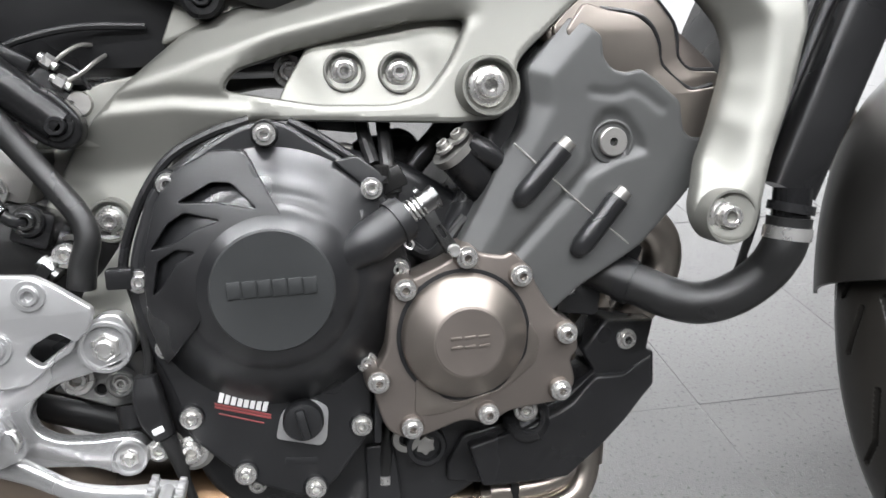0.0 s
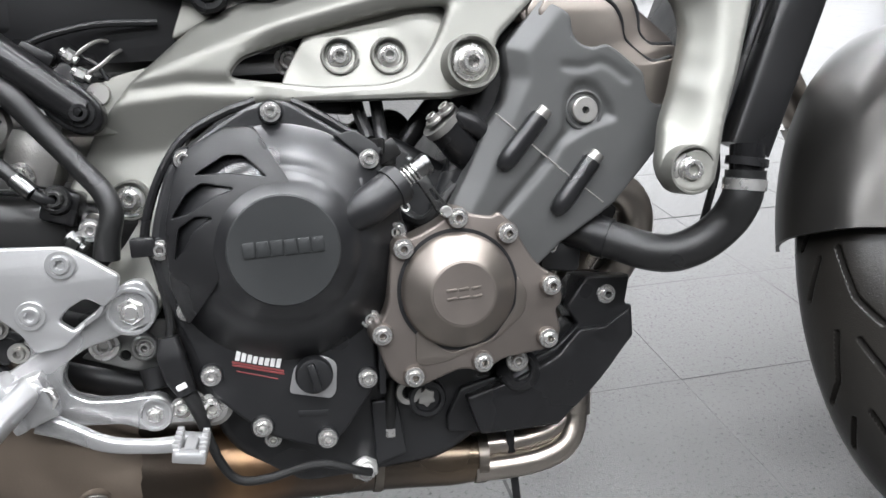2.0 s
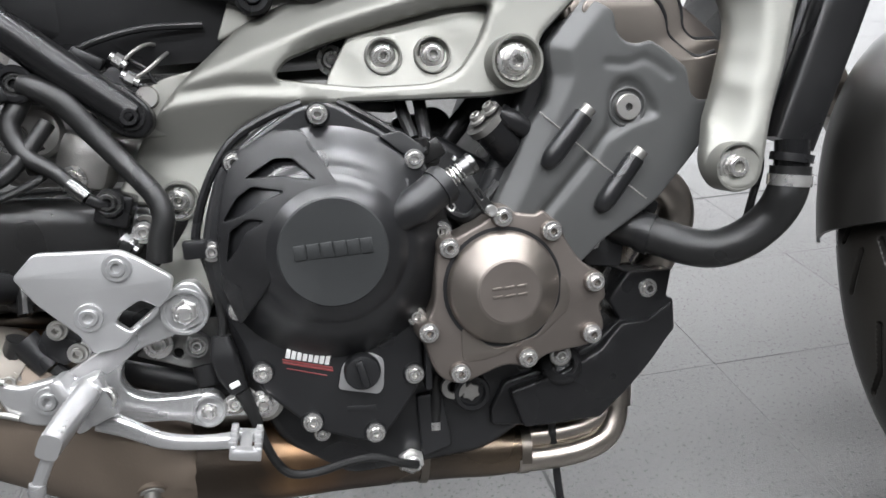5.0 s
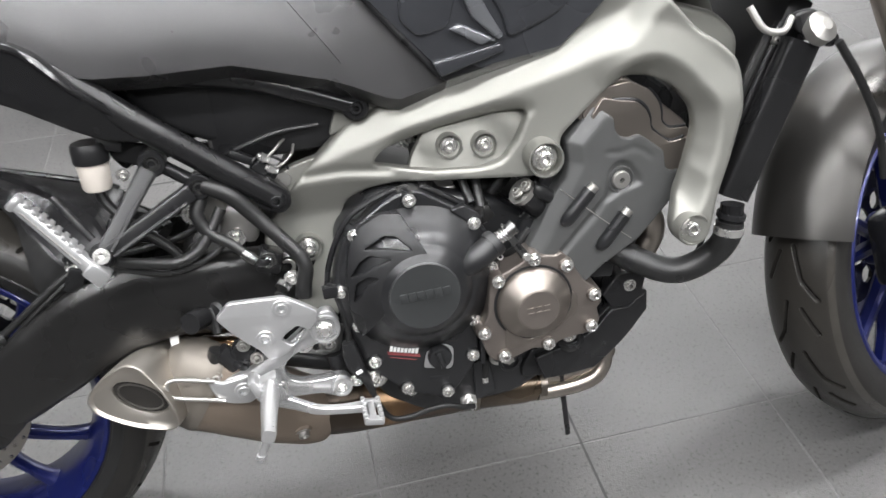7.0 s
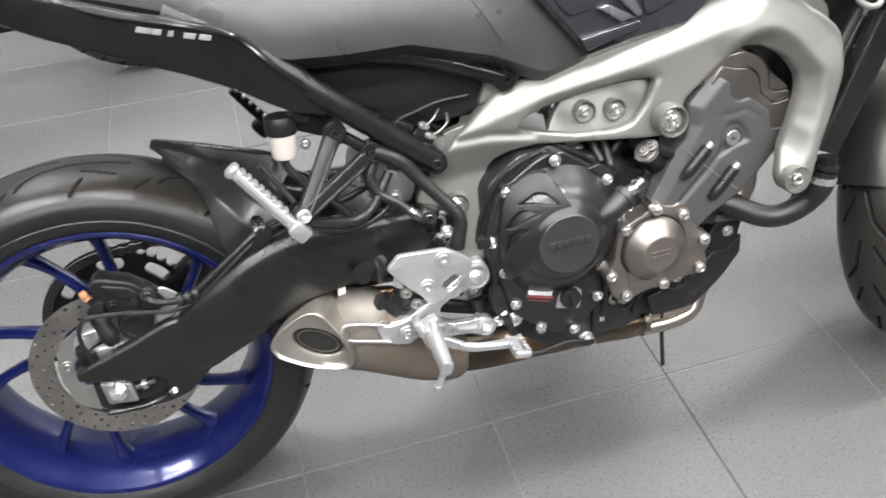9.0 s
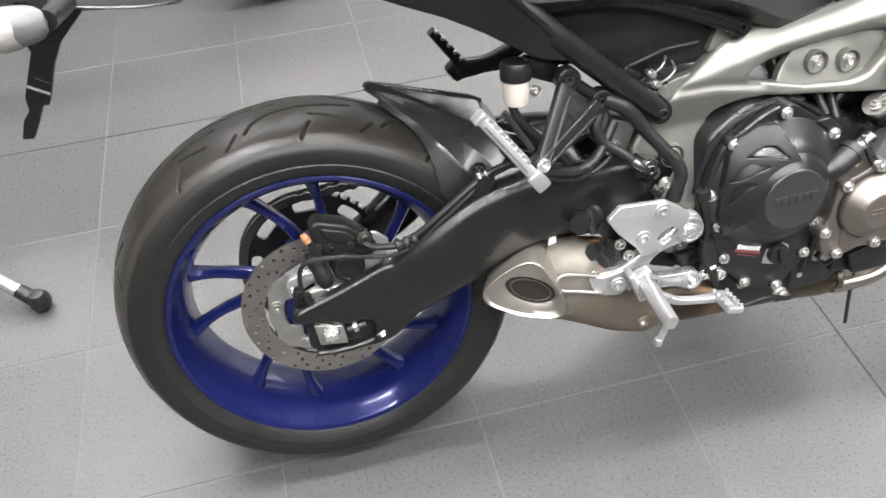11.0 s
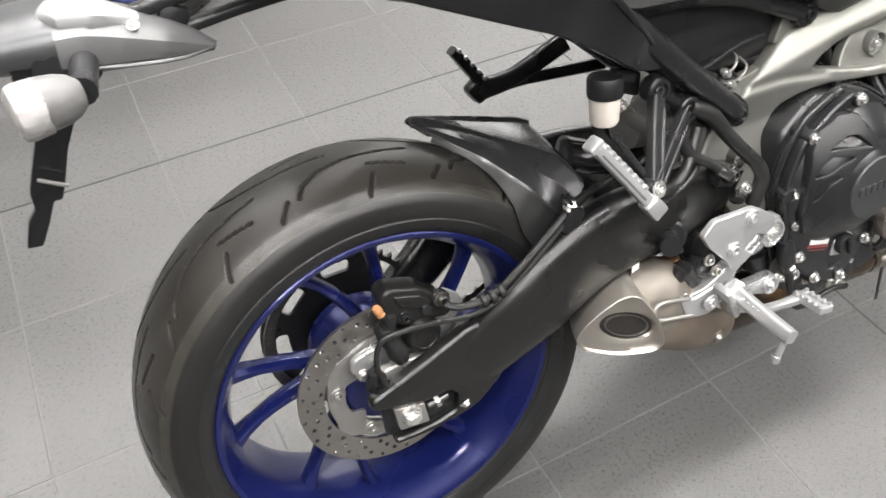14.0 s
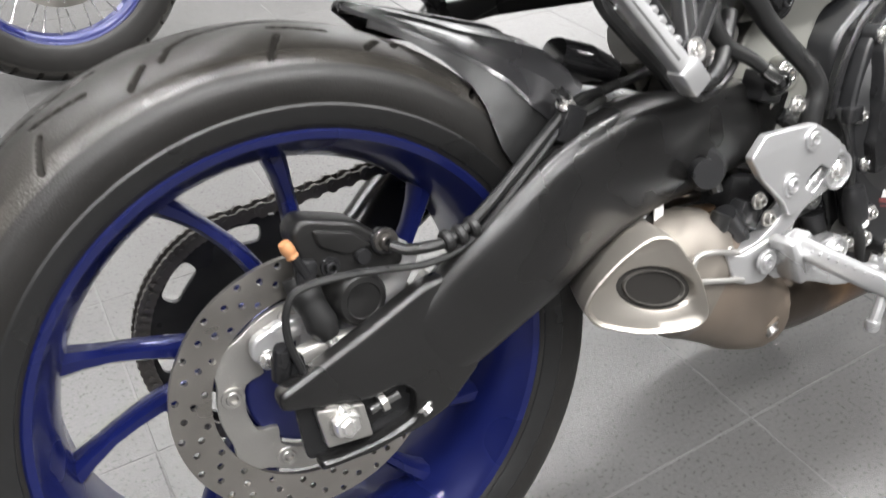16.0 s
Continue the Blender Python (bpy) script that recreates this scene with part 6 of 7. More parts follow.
part("exhaust_bracket", plate([(0.3805, 0.0385), (0.389, 0.0310), (0.402, 0.0262), (0.420, 0.0285), (0.436, 0.0312), (0.446, 0.0300), (0.453, 0.0160), (0.446, -0.0020), (0.428, -0.0125), (0.407, -0.0085), (0.390, 0.0000), (0.3835, 0.0200)], -0.176, 0.007, r=0.005, bevel=0.0030, res=3), M["silver"], heel, "silver bracket plate above the exhaust")
part("guard_loop", tube([(0.392, -0.178, 0.0330), (0.3808, -0.179, 0.0366), (0.360, -0.180, 0.0440), (0.342, -0.180, 0.0474), (0.3345, -0.180, 0.0430), (0.3330, -0.180, 0.0310), (0.3395, -0.180, 0.0218), (0.360, -0.180, 0.0147), (0.3863, -0.179, 0.0060), (0.398, -0.178, 0.0010)], 0.0028, 12), M["cast"], heel, "bent bright wire guard loop")
bolt((0.4245, -0.1835, 0.0135), 0.0075, heel, material=M["silver"], tall=0.4)
recessed_nut((0.5403, -0.1685, 0.0708), 0.0205, heel)
for x, z in ((0.493, 0.117), (0.465, 0.078)):
    bolt((x, -0.177, z), 0.0075, heel, material=M["silver"], tall=0.4)
recessed_nut((0.5485, -0.1685, -0.0205), 0.0142, heel)
part("peg_clevis", join(box((0.030, 0.022, 0.040), (0.462, -0.188, 0.012), (0, -20, 0), 0.005), box((0.012, 0.03, 0.05), (0.446, -0.19, 0.012), (0, -20, 0), 0.004)), M["silver"], heel)
part("spring", join(*[tube([(0.470 + 0.010 * math.cos(a), -0.192 - 0.0016 * k, 0.012 + 0.010 * math.sin(a)) for a in (math.radians(d) for d in range(0, 361, 45))], 0.0016, 6, 1) for k in range(4)]), M["bolt"], heel)
peg = part("footpeg", arm_mesh([(0.460, -0.195, 0.020), (0.457, -0.240, 0.016), (0.455, -0.292, 0.012)], [0.0105, 0.0105, 0.0095], [0.010, 0.0095, 0.008], 6, 4), M["silver"], heel, "cast aluminium footpeg with ribs")
for k in range(9):
    part("peg_rib", box((0.014, 0.003, 0.003), (0.4565, -0.212 - 0.009 * k, 0.0245 - 0.0006 * k), (0, 0, 0), 0.001), M["silver"], peg)
part("feeler", tube([(0.453, -0.283, 0.006), (0.446, -0.284, -0.008), (0.441, -0.284, -0.018)], 0.0048, 10, 3), M["silver"], peg)
part("feeler_tip", lathe([(0, 0.006), (0.006, 0.005), (0.0065, 0), (0.005, -0.005), (0, -0.006)], (0.440, -0.284, -0.021), (0.2, 0, 1), 14), M["silver"], peg)
pedal = part("brake_pedal", arm_mesh([(0.462, -0.184, -0.008), (0.484, -0.188, -0.018), (0.512, -0.192, -0.032), (0.542, -0.193, -0.0385), (0.572, -0.196, -0.0400)], [0.006, 0.006, 0.006, 0.006, 0.008], [0.010, 0.0075, 0.006, 0.0055, 0.006], 6, 4), M["silver"], bike, "silver rear brake pedal with ribbed tip")
part("pedal_pad", join(box((0.010, 0.044, 0.010), (0.5805, -0.215, -0.0375), (0, 12, 0), 0.003), box((0.024, 0.012, 0.010), (0.5815, -0.195, -0.0375), (0, 12, 0), 0.003), box((0.024, 0.012, 0.010), (0.5815, -0.235, -0.0375), (0, 12, 0), 0.003)), M["silver"], pedal)
for x, z in ((0.5715, -0.0345), (0.5915, -0.0390)):
    part("pad_rail", box((0.005, 0.050, 0.011), (x, -0.215, z), (0, 12, 0), 0.0015), M["silver"], pedal)
    for k in range(5):
        part("pad_rib", box((0.0056, 0.0045, 0.006), (x, -0.195 - 0.010 * k, z + 0.006), (0, 12, 0), 0.001), M["silver"], pedal)
mc = part("rear_master_cylinder", join(tube([(0.420, -0.150, 0.034), (0.402, -0.150, 0.060)], 0.013, 14, 2), tube([(0.440, -0.150, 0.012), (0.424, -0.15, 0.034)], 0.007, 10, 2), box((0.03, 0.02, 0.025), (0.43, -0.15, 0.052), (0, 30, 0), 0.004)), M["plastic"], bike, "rear brake master cylinder with push rod")
for x, z in ((0.392, 0.030), (0.435, 0.068), (0.448, 0.046)):
    bolt((x, -0.164, z), 0.0055, mc, material=M["cast"])
part("rod_boot", tube([(0.400, -0.152, 0.062), (0.386, -0.150, 0.036)], [0.011, 0.008], 12, 3), M["rubber"], mc)
part("brake_switch", join(lathe([(0.022, -0.02), (0.022, 0.012), (0.018, 0.016), (0, 0.016)], (0.405, -0.118, 0.100), (-0.4, -0.8, 0.2), 24), lathe([(0.014, 0), (0.014, 0.03), (0, 0.03)], (0.39, -0.13, 0.103), (-0.4, -0.8, 0.2), 18)), M["plastic"], bike, "black round pivot stop behind the heel guard")
side_st = part("linkage_clutter", join(box((0.10, 0.08, 0.06), (0.50, -0.07, 0.03), (0, 20, 0), 0.01), tube([(0.44, -0.10, 0.02), (0.55, -0.10, -0.02)], 0.016, 14, 2), box((0.06, 0.05, 0.09), (0.575, -0.105, 0.02), bevel=0.01), tube([(0.575, -0.150, 0.100), (0.588, -0.152, 0.03), (0.60, -0.15, -0.02)], 0.014, 12)), M["plastic"], bike, "dark suspension linkage between swingarm and engine")
part("link_plate", plate([(0.486, 0.028), (0.5165, 0.0475), (0.5435, 0.0430), (0.5545, 0.0560), (0.568, 0.0530), (0.555, 0.012), (0.531, 0.0095), (0.512, 0.0180)], -0.131, 0.006, [[(0.5235 + 0.0048 * math.cos(a), 0.0255 + 0.0048 * math.sin(a)) for a in (math.radians(36 * k) for k in range(10))]], r=0.004, bevel=0.0015), M["cast_dark"], side_st, "grey cast link plate")
bolt((0.5085, -0.138, 0.0385), 0.0085, side_st, tall=0.6)
part("link_socket", lathe([(0.0115, -0.004), (0.0115, 0.006), (0.0100, 0.0075), (0.0082, 0.0075), (0.0078, 0.001), (0, 0.001)], (0.5420, -0.137, 0.0325), (0, -1, 0), 28), M["cast_dark"], side_st)
bolt((0.5420, -0.139, 0.0325), 0.0050, side_st)
part("link_post", tube([(0.548, -0.135, 0.012), (0.5495, -0.140, -0.006)], [0.0135, 0.0120], 18, 3), M["plastic"], side_st)

# ---- pillion footrest bracket, reservoir ----
FOOT = Vector((0.3125, -0.197, 0.238))
EYES = (Vector((0.3777, -0.1215, 0.3134)), Vector((0.4239, -0.1218, 0.2754)))
pil = part("pillion_bracket", join(*[arm_mesh([tuple(e.lerp(FOOT, t)) for t in (0.10, 0.5, 1.0)], [0.0075, 0.0065, 0.0070], [0.0115, 0.0095, 0.0085], 6, 5) for e in EYES],
                              box((0.026, 0.020, 0.026), tuple(FOOT + Vector((-0.004, 0.002, -0.004))), (0, 40, 0), 0.006), tube([tuple(EYES[0] + Vector((0, 0.006, 0))), tuple(EYES[1] + Vector((0, 0.006, 0)))], 0.0085, 14, 2)), M["plastic"], bike, "matt black triangular pillion footrest bracket")
for e in EYES:
    part("eye", lathe([(0.0165, -0.012), (0.0165, 0.006), (0.0145, 0.008), (0.0105, 0.008), (0.0095, 0.004), (0, 0.004)], tuple(e), (0, -1, 0), 28), M["plastic"], pil)
    bolt((e.x, e.y - 0.003, e.z), 0.0070, pil, material=M["dark_steel"], tall=0.5)
    d = (FOOT - e).normalized()
    n = Vector((-d.z, 0, d.x)).normalized()
    if n.z > 0:
        n.negate()
    part("flange_rib", tube([tuple(e.lerp(FOOT, t) + n * 0.0075 + Vector((0, -0.0068, 0))) for t in (0.16, 0.55, 0.92)], 0.0030, 10, 3), M["plastic"], pil)
bolt((0.3135, -0.207, 0.2400), 0.006, pil, tall=0.4, axis=(0.2, -1, 0.3))
TIP, ROOT = Vector((0.2390, -0.189, 0.3130)), Vector((0.3010, -0.206, 0.2260))
AXIS = (ROOT - TIP).normalized()
UP = Vector((0, 1, 0)).cross(AXIS).normalized()
if UP.z < 0:
    UP.negate()
pp = part("pillion_peg", arm_mesh([tuple(TIP), tuple(TIP.lerp(ROOT, 0.5)), tuple(ROOT)], [0.0085, 0.0085, 0.0080], [0.0070, 0.0072, 0.0078], 6, 5), M["silver"], pil, "folded aluminium pillion footpeg")
for k in range(8):
    part("peg_rib", box((0.0065, 0.017, 0.0050), tuple(TIP.lerp(ROOT, 0.10 + 0.095 * k) + UP * 0.0078), (0, 54, 0), 0.0012), M["silver"], pp)
# dark rod gives the shade of the peg's slot
part("peg_slot", tube([tuple(TIP.lerp(ROOT, t) - UP * 0.0018 + Vector((0, -0.0072, 0))) for t in (0.10, 0.5, 0.86)], 0.0018, 8, 3), M["cast_dark"], pp, "dark rod for the slot's shade along the peg")
part("peg_end", box((0.010, 0.020, 0.020), tuple(TIP), (0, 54, 0), 0.004), M["silver"], pp)
part("peg_block", box((0.026, 0.020, 0.021), tuple(ROOT + AXIS * 0.006), (0, 54, 0), 0.003), M["silver"], pp)
part("peg_stop", tube([tuple(TIP.lerp(ROOT, 0.22) + UP * 0.026 + Vector((0, 0.014, 0))), tuple(TIP.lerp(ROOT, 0.80) + UP * 0.020 + Vector((0, 0.014, 0)))], 0.0042, 12, 2), M["plastic"], pil, "black stop rod behind the peg")
res = part("brake_fluid_reservoir", lathe([(0, 0.0), (0.0150, 0.0), (0.0172, 0.004), (0.0186, 0.036), (0, 0.036)], (0.308, -0.113, 0.290), (0.05, 0, 1), 32), M["fluid"], bike, "translucent brake fluid reservoir with black cap")
part("cap", lathe([(0.0205, 0.0), (0.0212, 0.002), (0.0212, 0.020), (0.019, 0.024), (0, 0.024)], (0.310, -0.113, 0.324), (0.05, 0, 1), 32), M["plastic"], res, "black screw cap")
part("cap_clip", box((0.03, 0.016, 0.014), (0.335, -0.113, 0.342), (0, 20, 0), 0.003), M["plastic"], res)
part("bracket", plate([(0.325, 0.345), (0.375, 0.330), (0.370, 0.300), (0.330, 0.318)], -0.098, 0.006, r=0.006), M["plastic"], res)
part("fluid_hose", tube([(0.305, -0.100, 0.292), (0.310, -0.105, 0.268), (0.335, -0.11, 0.235), (0.375, -0.11, 0.19), (0.40, -0.12, 0.13), (0.405, -0.14, 0.08)], 0.0065, 10), M["rubber"], res)
bolt((0.338, -0.106, 0.300), 0.005, res)
# looping hoses and pipes behind the bracket
loops_ = part("hose_loop", tube([(0.428, -0.108, 0.272), (0.4195, -0.120, 0.2545), (0.414, -0.126, 0.2390), (0.4239, -0.132, 0.2161), (0.4477, -0.140, 0.1994), (0.4625, -0.146, 0.1855)], [0.0095, 0.0095, 0.0090, 0.0080, 0.0066, 0.0060], 14), M["rubber"], bike, "black brake hose loop with steel crimp")
part("crimp", tube([(0.4600, -0.145, 0.1880), (0.4665, -0.148, 0.1815), (0.4730, -0.150, 0.1750)], [0.0072, 0.0078, 0.0070], 16, 2), M["dark_steel"], loops_, "dark steel crimp sleeve")
part("banjo", join(tube([(0.4730, -0.150, 0.1750), (0.4795, -0.148, 0.1700), (0.4850, -0.143, 0.1680)], 0.0050, 12, 3), lathe([(0.0125, -0.004), (0.0125, 0.004), (0.0105, 0.006), (0, 0.006)], (0.4872, -0.136, 0.1675), (0, -1, 0.3), 24)), M["plastic"], loops_)
bolt((0.4872, -0.142, 0.1690), 0.0070, loops_, material=M["dark_steel"])
part("banjo_block", box((0.030, 0.030, 0.030), (0.488, -0.120, 0.162), (0, 20, 0), 0.004), M["plastic"], loops_)
part("line_union", join(tube([(0.493, -0.138, 0.136), (0.506, -0.142, 0.124)], 0.0068, 12, 2), lathe([(0, 0.005), (0.0095, 0.005), (0.0095, -0.005), (0, -0.005)], (0.499, -0.140, 0.130), (0.7, -0.2, -0.6), 6)), M["dark_steel"], loops_, "steel line union", 0.4)
bolt((0.512, -0.142, 0.140), 0.0062, loops_)
part("guide_pipe", tube([(0.4290, -0.122, 0.2760), (0.4371, -0.124, 0.2719), (0.4597, -0.127, 0.2566), (0.4843, -0.129, 0.2243), (0.5089, -0.137, 0.1937), (0.5263, -0.145, 0.1715), (0.5317, -0.149, 0.1531), (0.5265, -0.149, 0.1346), (0.5225, -0.147, 0.1150)], [0.0105, 0.0108, 0.0108, 0.0098, 0.0095, 0.0095, 0.0098, 0.0105, 0.0112], 16), M["rubber"], bike, "black rubber pipe bending down beside the frame")
part("cross_pipe", tube([(0.3157, -0.192, 0.2270), (0.3195, -0.182, 0.2195), (0.3454, -0.165, 0.2048), (0.3772, -0.150, 0.1921), (0.3997, -0.143, 0.1954), (0.4181, -0.135, 0.2089), (0.4431, -0.120, 0.2414)], 0.0072, 14), M["rubber"], bike, "black pipe sweeping under the pillion bracket")
part("thin_lead", tube([(0.316, -0.185, 0.2138), (0.3469, -0.165, 0.1924), (0.375, -0.152, 0.1808), (0.4016, -0.144, 0.1817), (0.4256, -0.137, 0.1906), (0.442, -0.130, 0.200)], 0.0036, 8), M["rubber"], bike, "thin black lead under the bracket")
bolt((0.508, -0.100, 0.142), 0.011, loops_, "lug_bolt", material=M["cast"])
shock = part("shock_absorber", join(lathe([(0.024, -0.03), (0.024, 0.03), (0.020, 0.034), (0, 0.034)], (0.425, -0.06, 0.235), (0, -1, 0), 28), tube([(0.40, -0.03, 0.225), (0.53, -0.02, 0.20)], 0.03, 20, 2), box((0.05, 0.05, 0.05), (0.46, -0.07, 0.205), (0, 20, 0), 0.01)), M["cast"], bike, "grey shock absorber body and link")
bolt((0.405, -0.096, 0.232), 0.009, shock)
bolt((0.450, -0.098, 0.19), 0.008, shock)

electrics = part("fuse_connector", join(plate([(0.484, 0.277), (0.497, 0.287), (0.503, 0.286), (0.524, 0.258), (0.512, 0.248)], -0.098, 0.022, r=0.003, bevel=0.002), box((0.03, 0.02, 0.012), (0.478, -0.09, 0.295), (0, 30, 0), 0.003)), M["plastic"], bike, "black connector with steel cable adjusters under the seat")
for (x0, z0), (x1, z1) in (((0.499, 0.296), (0.511, 0.286)), ((0.506, 0.279), (0.520, 0.270))):
    ad = part("cable_adjuster", tube([(x0, -0.100, z0), (x1, -0.100, z1)], 0.0038, 10, 1), M["bolt"], electrics, "bright steel cable adjuster")
    part("adjuster_nut", lathe([(0, 0.004), (0.0062, 0.004), (0.0062, -0.004), (0, -0.004)], ((x0 + x1) / 2, -0.100, (z0 + z1) / 2), (x1 - x0, 0, z1 - z0), 6), M["bolt"], ad, sharp=0.3)
part("cable", tube([(0.516, -0.100, 0.274), (0.530, -0.102, 0.281), (0.541, -0.098, 0.290), (0.545, -0.08, 0.296)], 0.0018, 8), M["cast"], electrics)
part("cable", tube([(0.508, -0.100, 0.289), (0.520, -0.100, 0.298), (0.530, -0.09, 0.304), (0.538, -0.07, 0.304)], 0.0018, 8), M["cast"], electrics)
part("wire", tube([(0.512, -0.095, 0.292), (0.526, -0.094, 0.282), (0.534, -0.092, 0.268), (0.548, -0.085, 0.262)], 0.0020, 8), M["plastic"], electrics)
part("wire", tube([(0.46, -0.09, 0.30), (0.49, -0.095, 0.31), (0.53, -0.09, 0.318), (0.58, -0.085, 0.318)], 0.0032, 8), M["plastic"], electrics)
part("plug", box((0.014, 0.02, 0.018), (0.452, -0.075, 0.268), (0, 15, 0), 0.003), M["plastic"], electrics)
bolt((0.694, -0.075, 0.278), 0.009, bike, "throttle_screw", material=M["bolt"])

# ---- seat, tank, tail ----


def saddle(sections, p=2.4, n=26):
    """A padded body from cross sections (x, shear, half width, z of the edge, z of the top)."""
    loops = []
    for x, shear, hw, z0, z1 in sections:
        ring = []
        for k in range(n + 1):
            a = math.pi * k / n
            cy, sz = math.cos(a), math.sin(a)
            y = -hw * math.copysign(abs(cy) ** (2 / p), cy)
            z = z0 + (z1 - z0) * abs(sz) ** (2 / p)
            ring.append(Vector((x - shear * (z - z0), y, z)))
        ring += [Vector((x, hw * 0.8, z0 - 0.02)), Vector((x, -hw * 0.8, z0 - 0.02))]
        loops.append(ring)
    return bridge(bmesh.new(), loops)


def lerp_sections(sec, n):
    sec = np.array(sec, float)
    t = np.linspace(0, len(sec) - 1, n)
    return [[float(np.interp(v, range(len(sec)), sec[:, c])) for c in range(sec.shape[1])] for v in t]


seat = part("seat", saddle(lerp_sections([(0.02, 0.2, 0.09, 0.560, 0.620), (0.12, 0.1, 0.115, 0.530, 0.605), (0.212, 0.0, 0.128, 0.500, 0.580), (0.280, 0, 0.135, 0.452, 0.560), (0.330, 0.1, 0.138, 0.424, 0.550), (0.40, 0.2, 0.140, 0.418, 0.545), (0.494, 0.4, 0.140, 0.416, 0.545), (0.609, 0.6, 0.140, 0.380, 0.555), (0.678, 0.75, 0.140, 0.345, 0.57), (0.742, 0.83, 0.140, 0.360, 0.575)], 40)), M["seat"], bike, "dark grey vinyl rider seat with stitched seam")
part("front_edge", tube([(0.629, -0.128, 0.504), (0.655, -0.141, 0.470), (0.684, -0.145, 0.431), (0.712, -0.146, 0.396), (0.733, -0.146, 0.368)], 0.0045, 10), M["plastic"], seat)
part("seam", tube([(0.552, -0.137, 0.505), (0.577, -0.1415, 0.465), (0.600, -0.1425, 0.430), (0.618, -0.1405, 0.400)], 0.0009, 6), M["seat"], seat)
tank = part("fuel_tank", saddle(lerp_sections([(0.742, 0.83, 0.150, 0.366, 0.64), (0.80, 0.6, 0.156, 0.376, 0.66), (0.88, 0.3, 0.160, 0.385, 0.67), (0.92, 0.1, 0.168, 0.420, 0.68), (0.96, 0, 0.170, 0.455, 0.68), (1.06, 0, 0.16, 0.46, 0.66), (1.12, 0, 0.12, 0.47, 0.6)], 28), p=3.5), M["tank"], bike, "dark metallic grey fuel tank")
part("side_panel", plate([(0.690, 0.440), (0.709, 0.418), (0.747, 0.424), (0.764, 0.466), (0.745, 0.53), (0.70, 0.53)], -0.156, 0.02, r=0.008, bevel=0.004), M["tank"], tank)
part("knee_panel", plate([(0.772, 0.505), (0.811, 0.430), (0.816, 0.402), (0.872, 0.420), (0.938, 0.455), (0.96, 0.50), (0.94, 0.56), (0.79, 0.56)], -0.164, 0.022, r=0.010, bevel=0.006), M["tank"], tank)
part("panel_edge", plate([(0.745, 0.510), (0.774, 0.434), (0.803, 0.404), (0.811, 0.407), (0.793, 0.441), (0.766, 0.510)], -0.1665, 0.010, r=0.003, bevel=0.003), M["guard_pale"], tank, "paler grey panel edge")
part("panel_facet", plate([(0.746, 0.424), (0.761, 0.428), (0.803, 0.404), (0.782, 0.400)], -0.163, 0.010, r=0.003, bevel=0.003), M["guard_pale"], tank)
part("tank_lower_trim", plate([(0.722, 0.388), (0.808, 0.400), (0.812, 0.389), (0.731, 0.369)], -0.162, 0.02, r=0.004, bevel=0.003), M["tank"], tank)
part("tank_seal", plate([(0.731, 0.371), (0.812, 0.390), (0.865, 0.396), (0.898, 0.414), (0.944, 0.458), (1.00, 0.452), (1.01, 0.438), (0.951, 0.446), (0.906, 0.402), (0.880, 0.386), (0.813, 0.376), (0.735, 0.362)], -0.154, 0.02, r=0.004, bevel=0.002), M["plastic"], tank)
scoop = part("air_scoop", plate([(0.950, 0.458), (1.000, 0.446), (1.05, 0.436), (1.12, 0.425), (1.20, 0.405), (1.265, 0.400), (1.32, 0.420), (1.34, 0.50), (1.30, 0.60), (0.95, 0.60)], -0.19, 0.06, r=0.015, bevel=0.012), M["gloss"], bike, "gloss black air scoop with a painted blue reflection")
# blue plate paints in the blue reflection on the black scoop
part("blue_inlay", plate([(1.08, 0.455), (1.18, 0.440), (1.19, 0.50), (1.08, 0.50)], -0.1935, 0.006, r=0.006, bevel=0.002), M["blue"], scoop, "blue plate standing for a reflection")
part("steering_yoke", box((0.10, 0.24, 0.05), (1.14, 0, 0.52), (0, 25, 0), 0.012), M["plastic"], bike, "black fork yoke")
tail_face = blend([(0.386, 0.36, -0.136), (0.30, 0.42, -0.156), (0.20, 0.47, -0.172), (0.10, 0.50, -0.165), (-0.05, 0.56, -0.12)])
tail = part("tail_cover", plate([(0.395, 0.352), (0.372, 0.342), (0.336, 0.352), (0.268, 0.400), (0.213, 0.434), (0.140, 0.467), (0.080, 0.495), (0.03, 0.520), (-0.06, 0.562), (-0.06, 0.592), (0.05, 0.560), (0.134, 0.525), (0.165, 0.514), (0.221, 0.497), (0.272, 0.475), (0.293, 0.459), (0.322, 0.422), (0.375, 0.370)], 0, 0.024, r=0.008, bevel=0.005, lift=tail_face, cut=0.03, res=3), M["gloss"], bike, "gloss black tail side cover with model badge")
for k, w in enumerate((0.016, 0.010, 0.006, 0.013, 0.013)):
    x = 0.172 + 0.0165 * k
    part("badge_bar", plate([(x, 0.4985 - 0.30 * (x - 0.15)), (x + w, 0.4985 - 0.30 * (x + w - 0.15)), (x + w + 0.003, 0.5045 - 0.30 * (x + w - 0.15)), (x + 0.003, 0.5045 - 0.30 * (x - 0.15))], tail_face(x, 0.49) - 0.0012, 0.002, r=0.001, bevel=0.0004), M["badge_grey"], tail, "dull silver badge bar")
part("edge_bead", tube([(x, tail_face(x, z) + 0.001, z) for x, z in ((0.05, 0.553), (0.134, 0.5185), (0.165, 0.508), (0.221, 0.491), (0.270, 0.4705), (0.288, 0.456), (0.322, 0.416), (0.368, 0.366))], [0.002, 0.004, 0.004, 0.004, 0.004, 0.004, 0.004, 0.003], 10, 5), M["gloss"], tail, "gloss black raised edge")
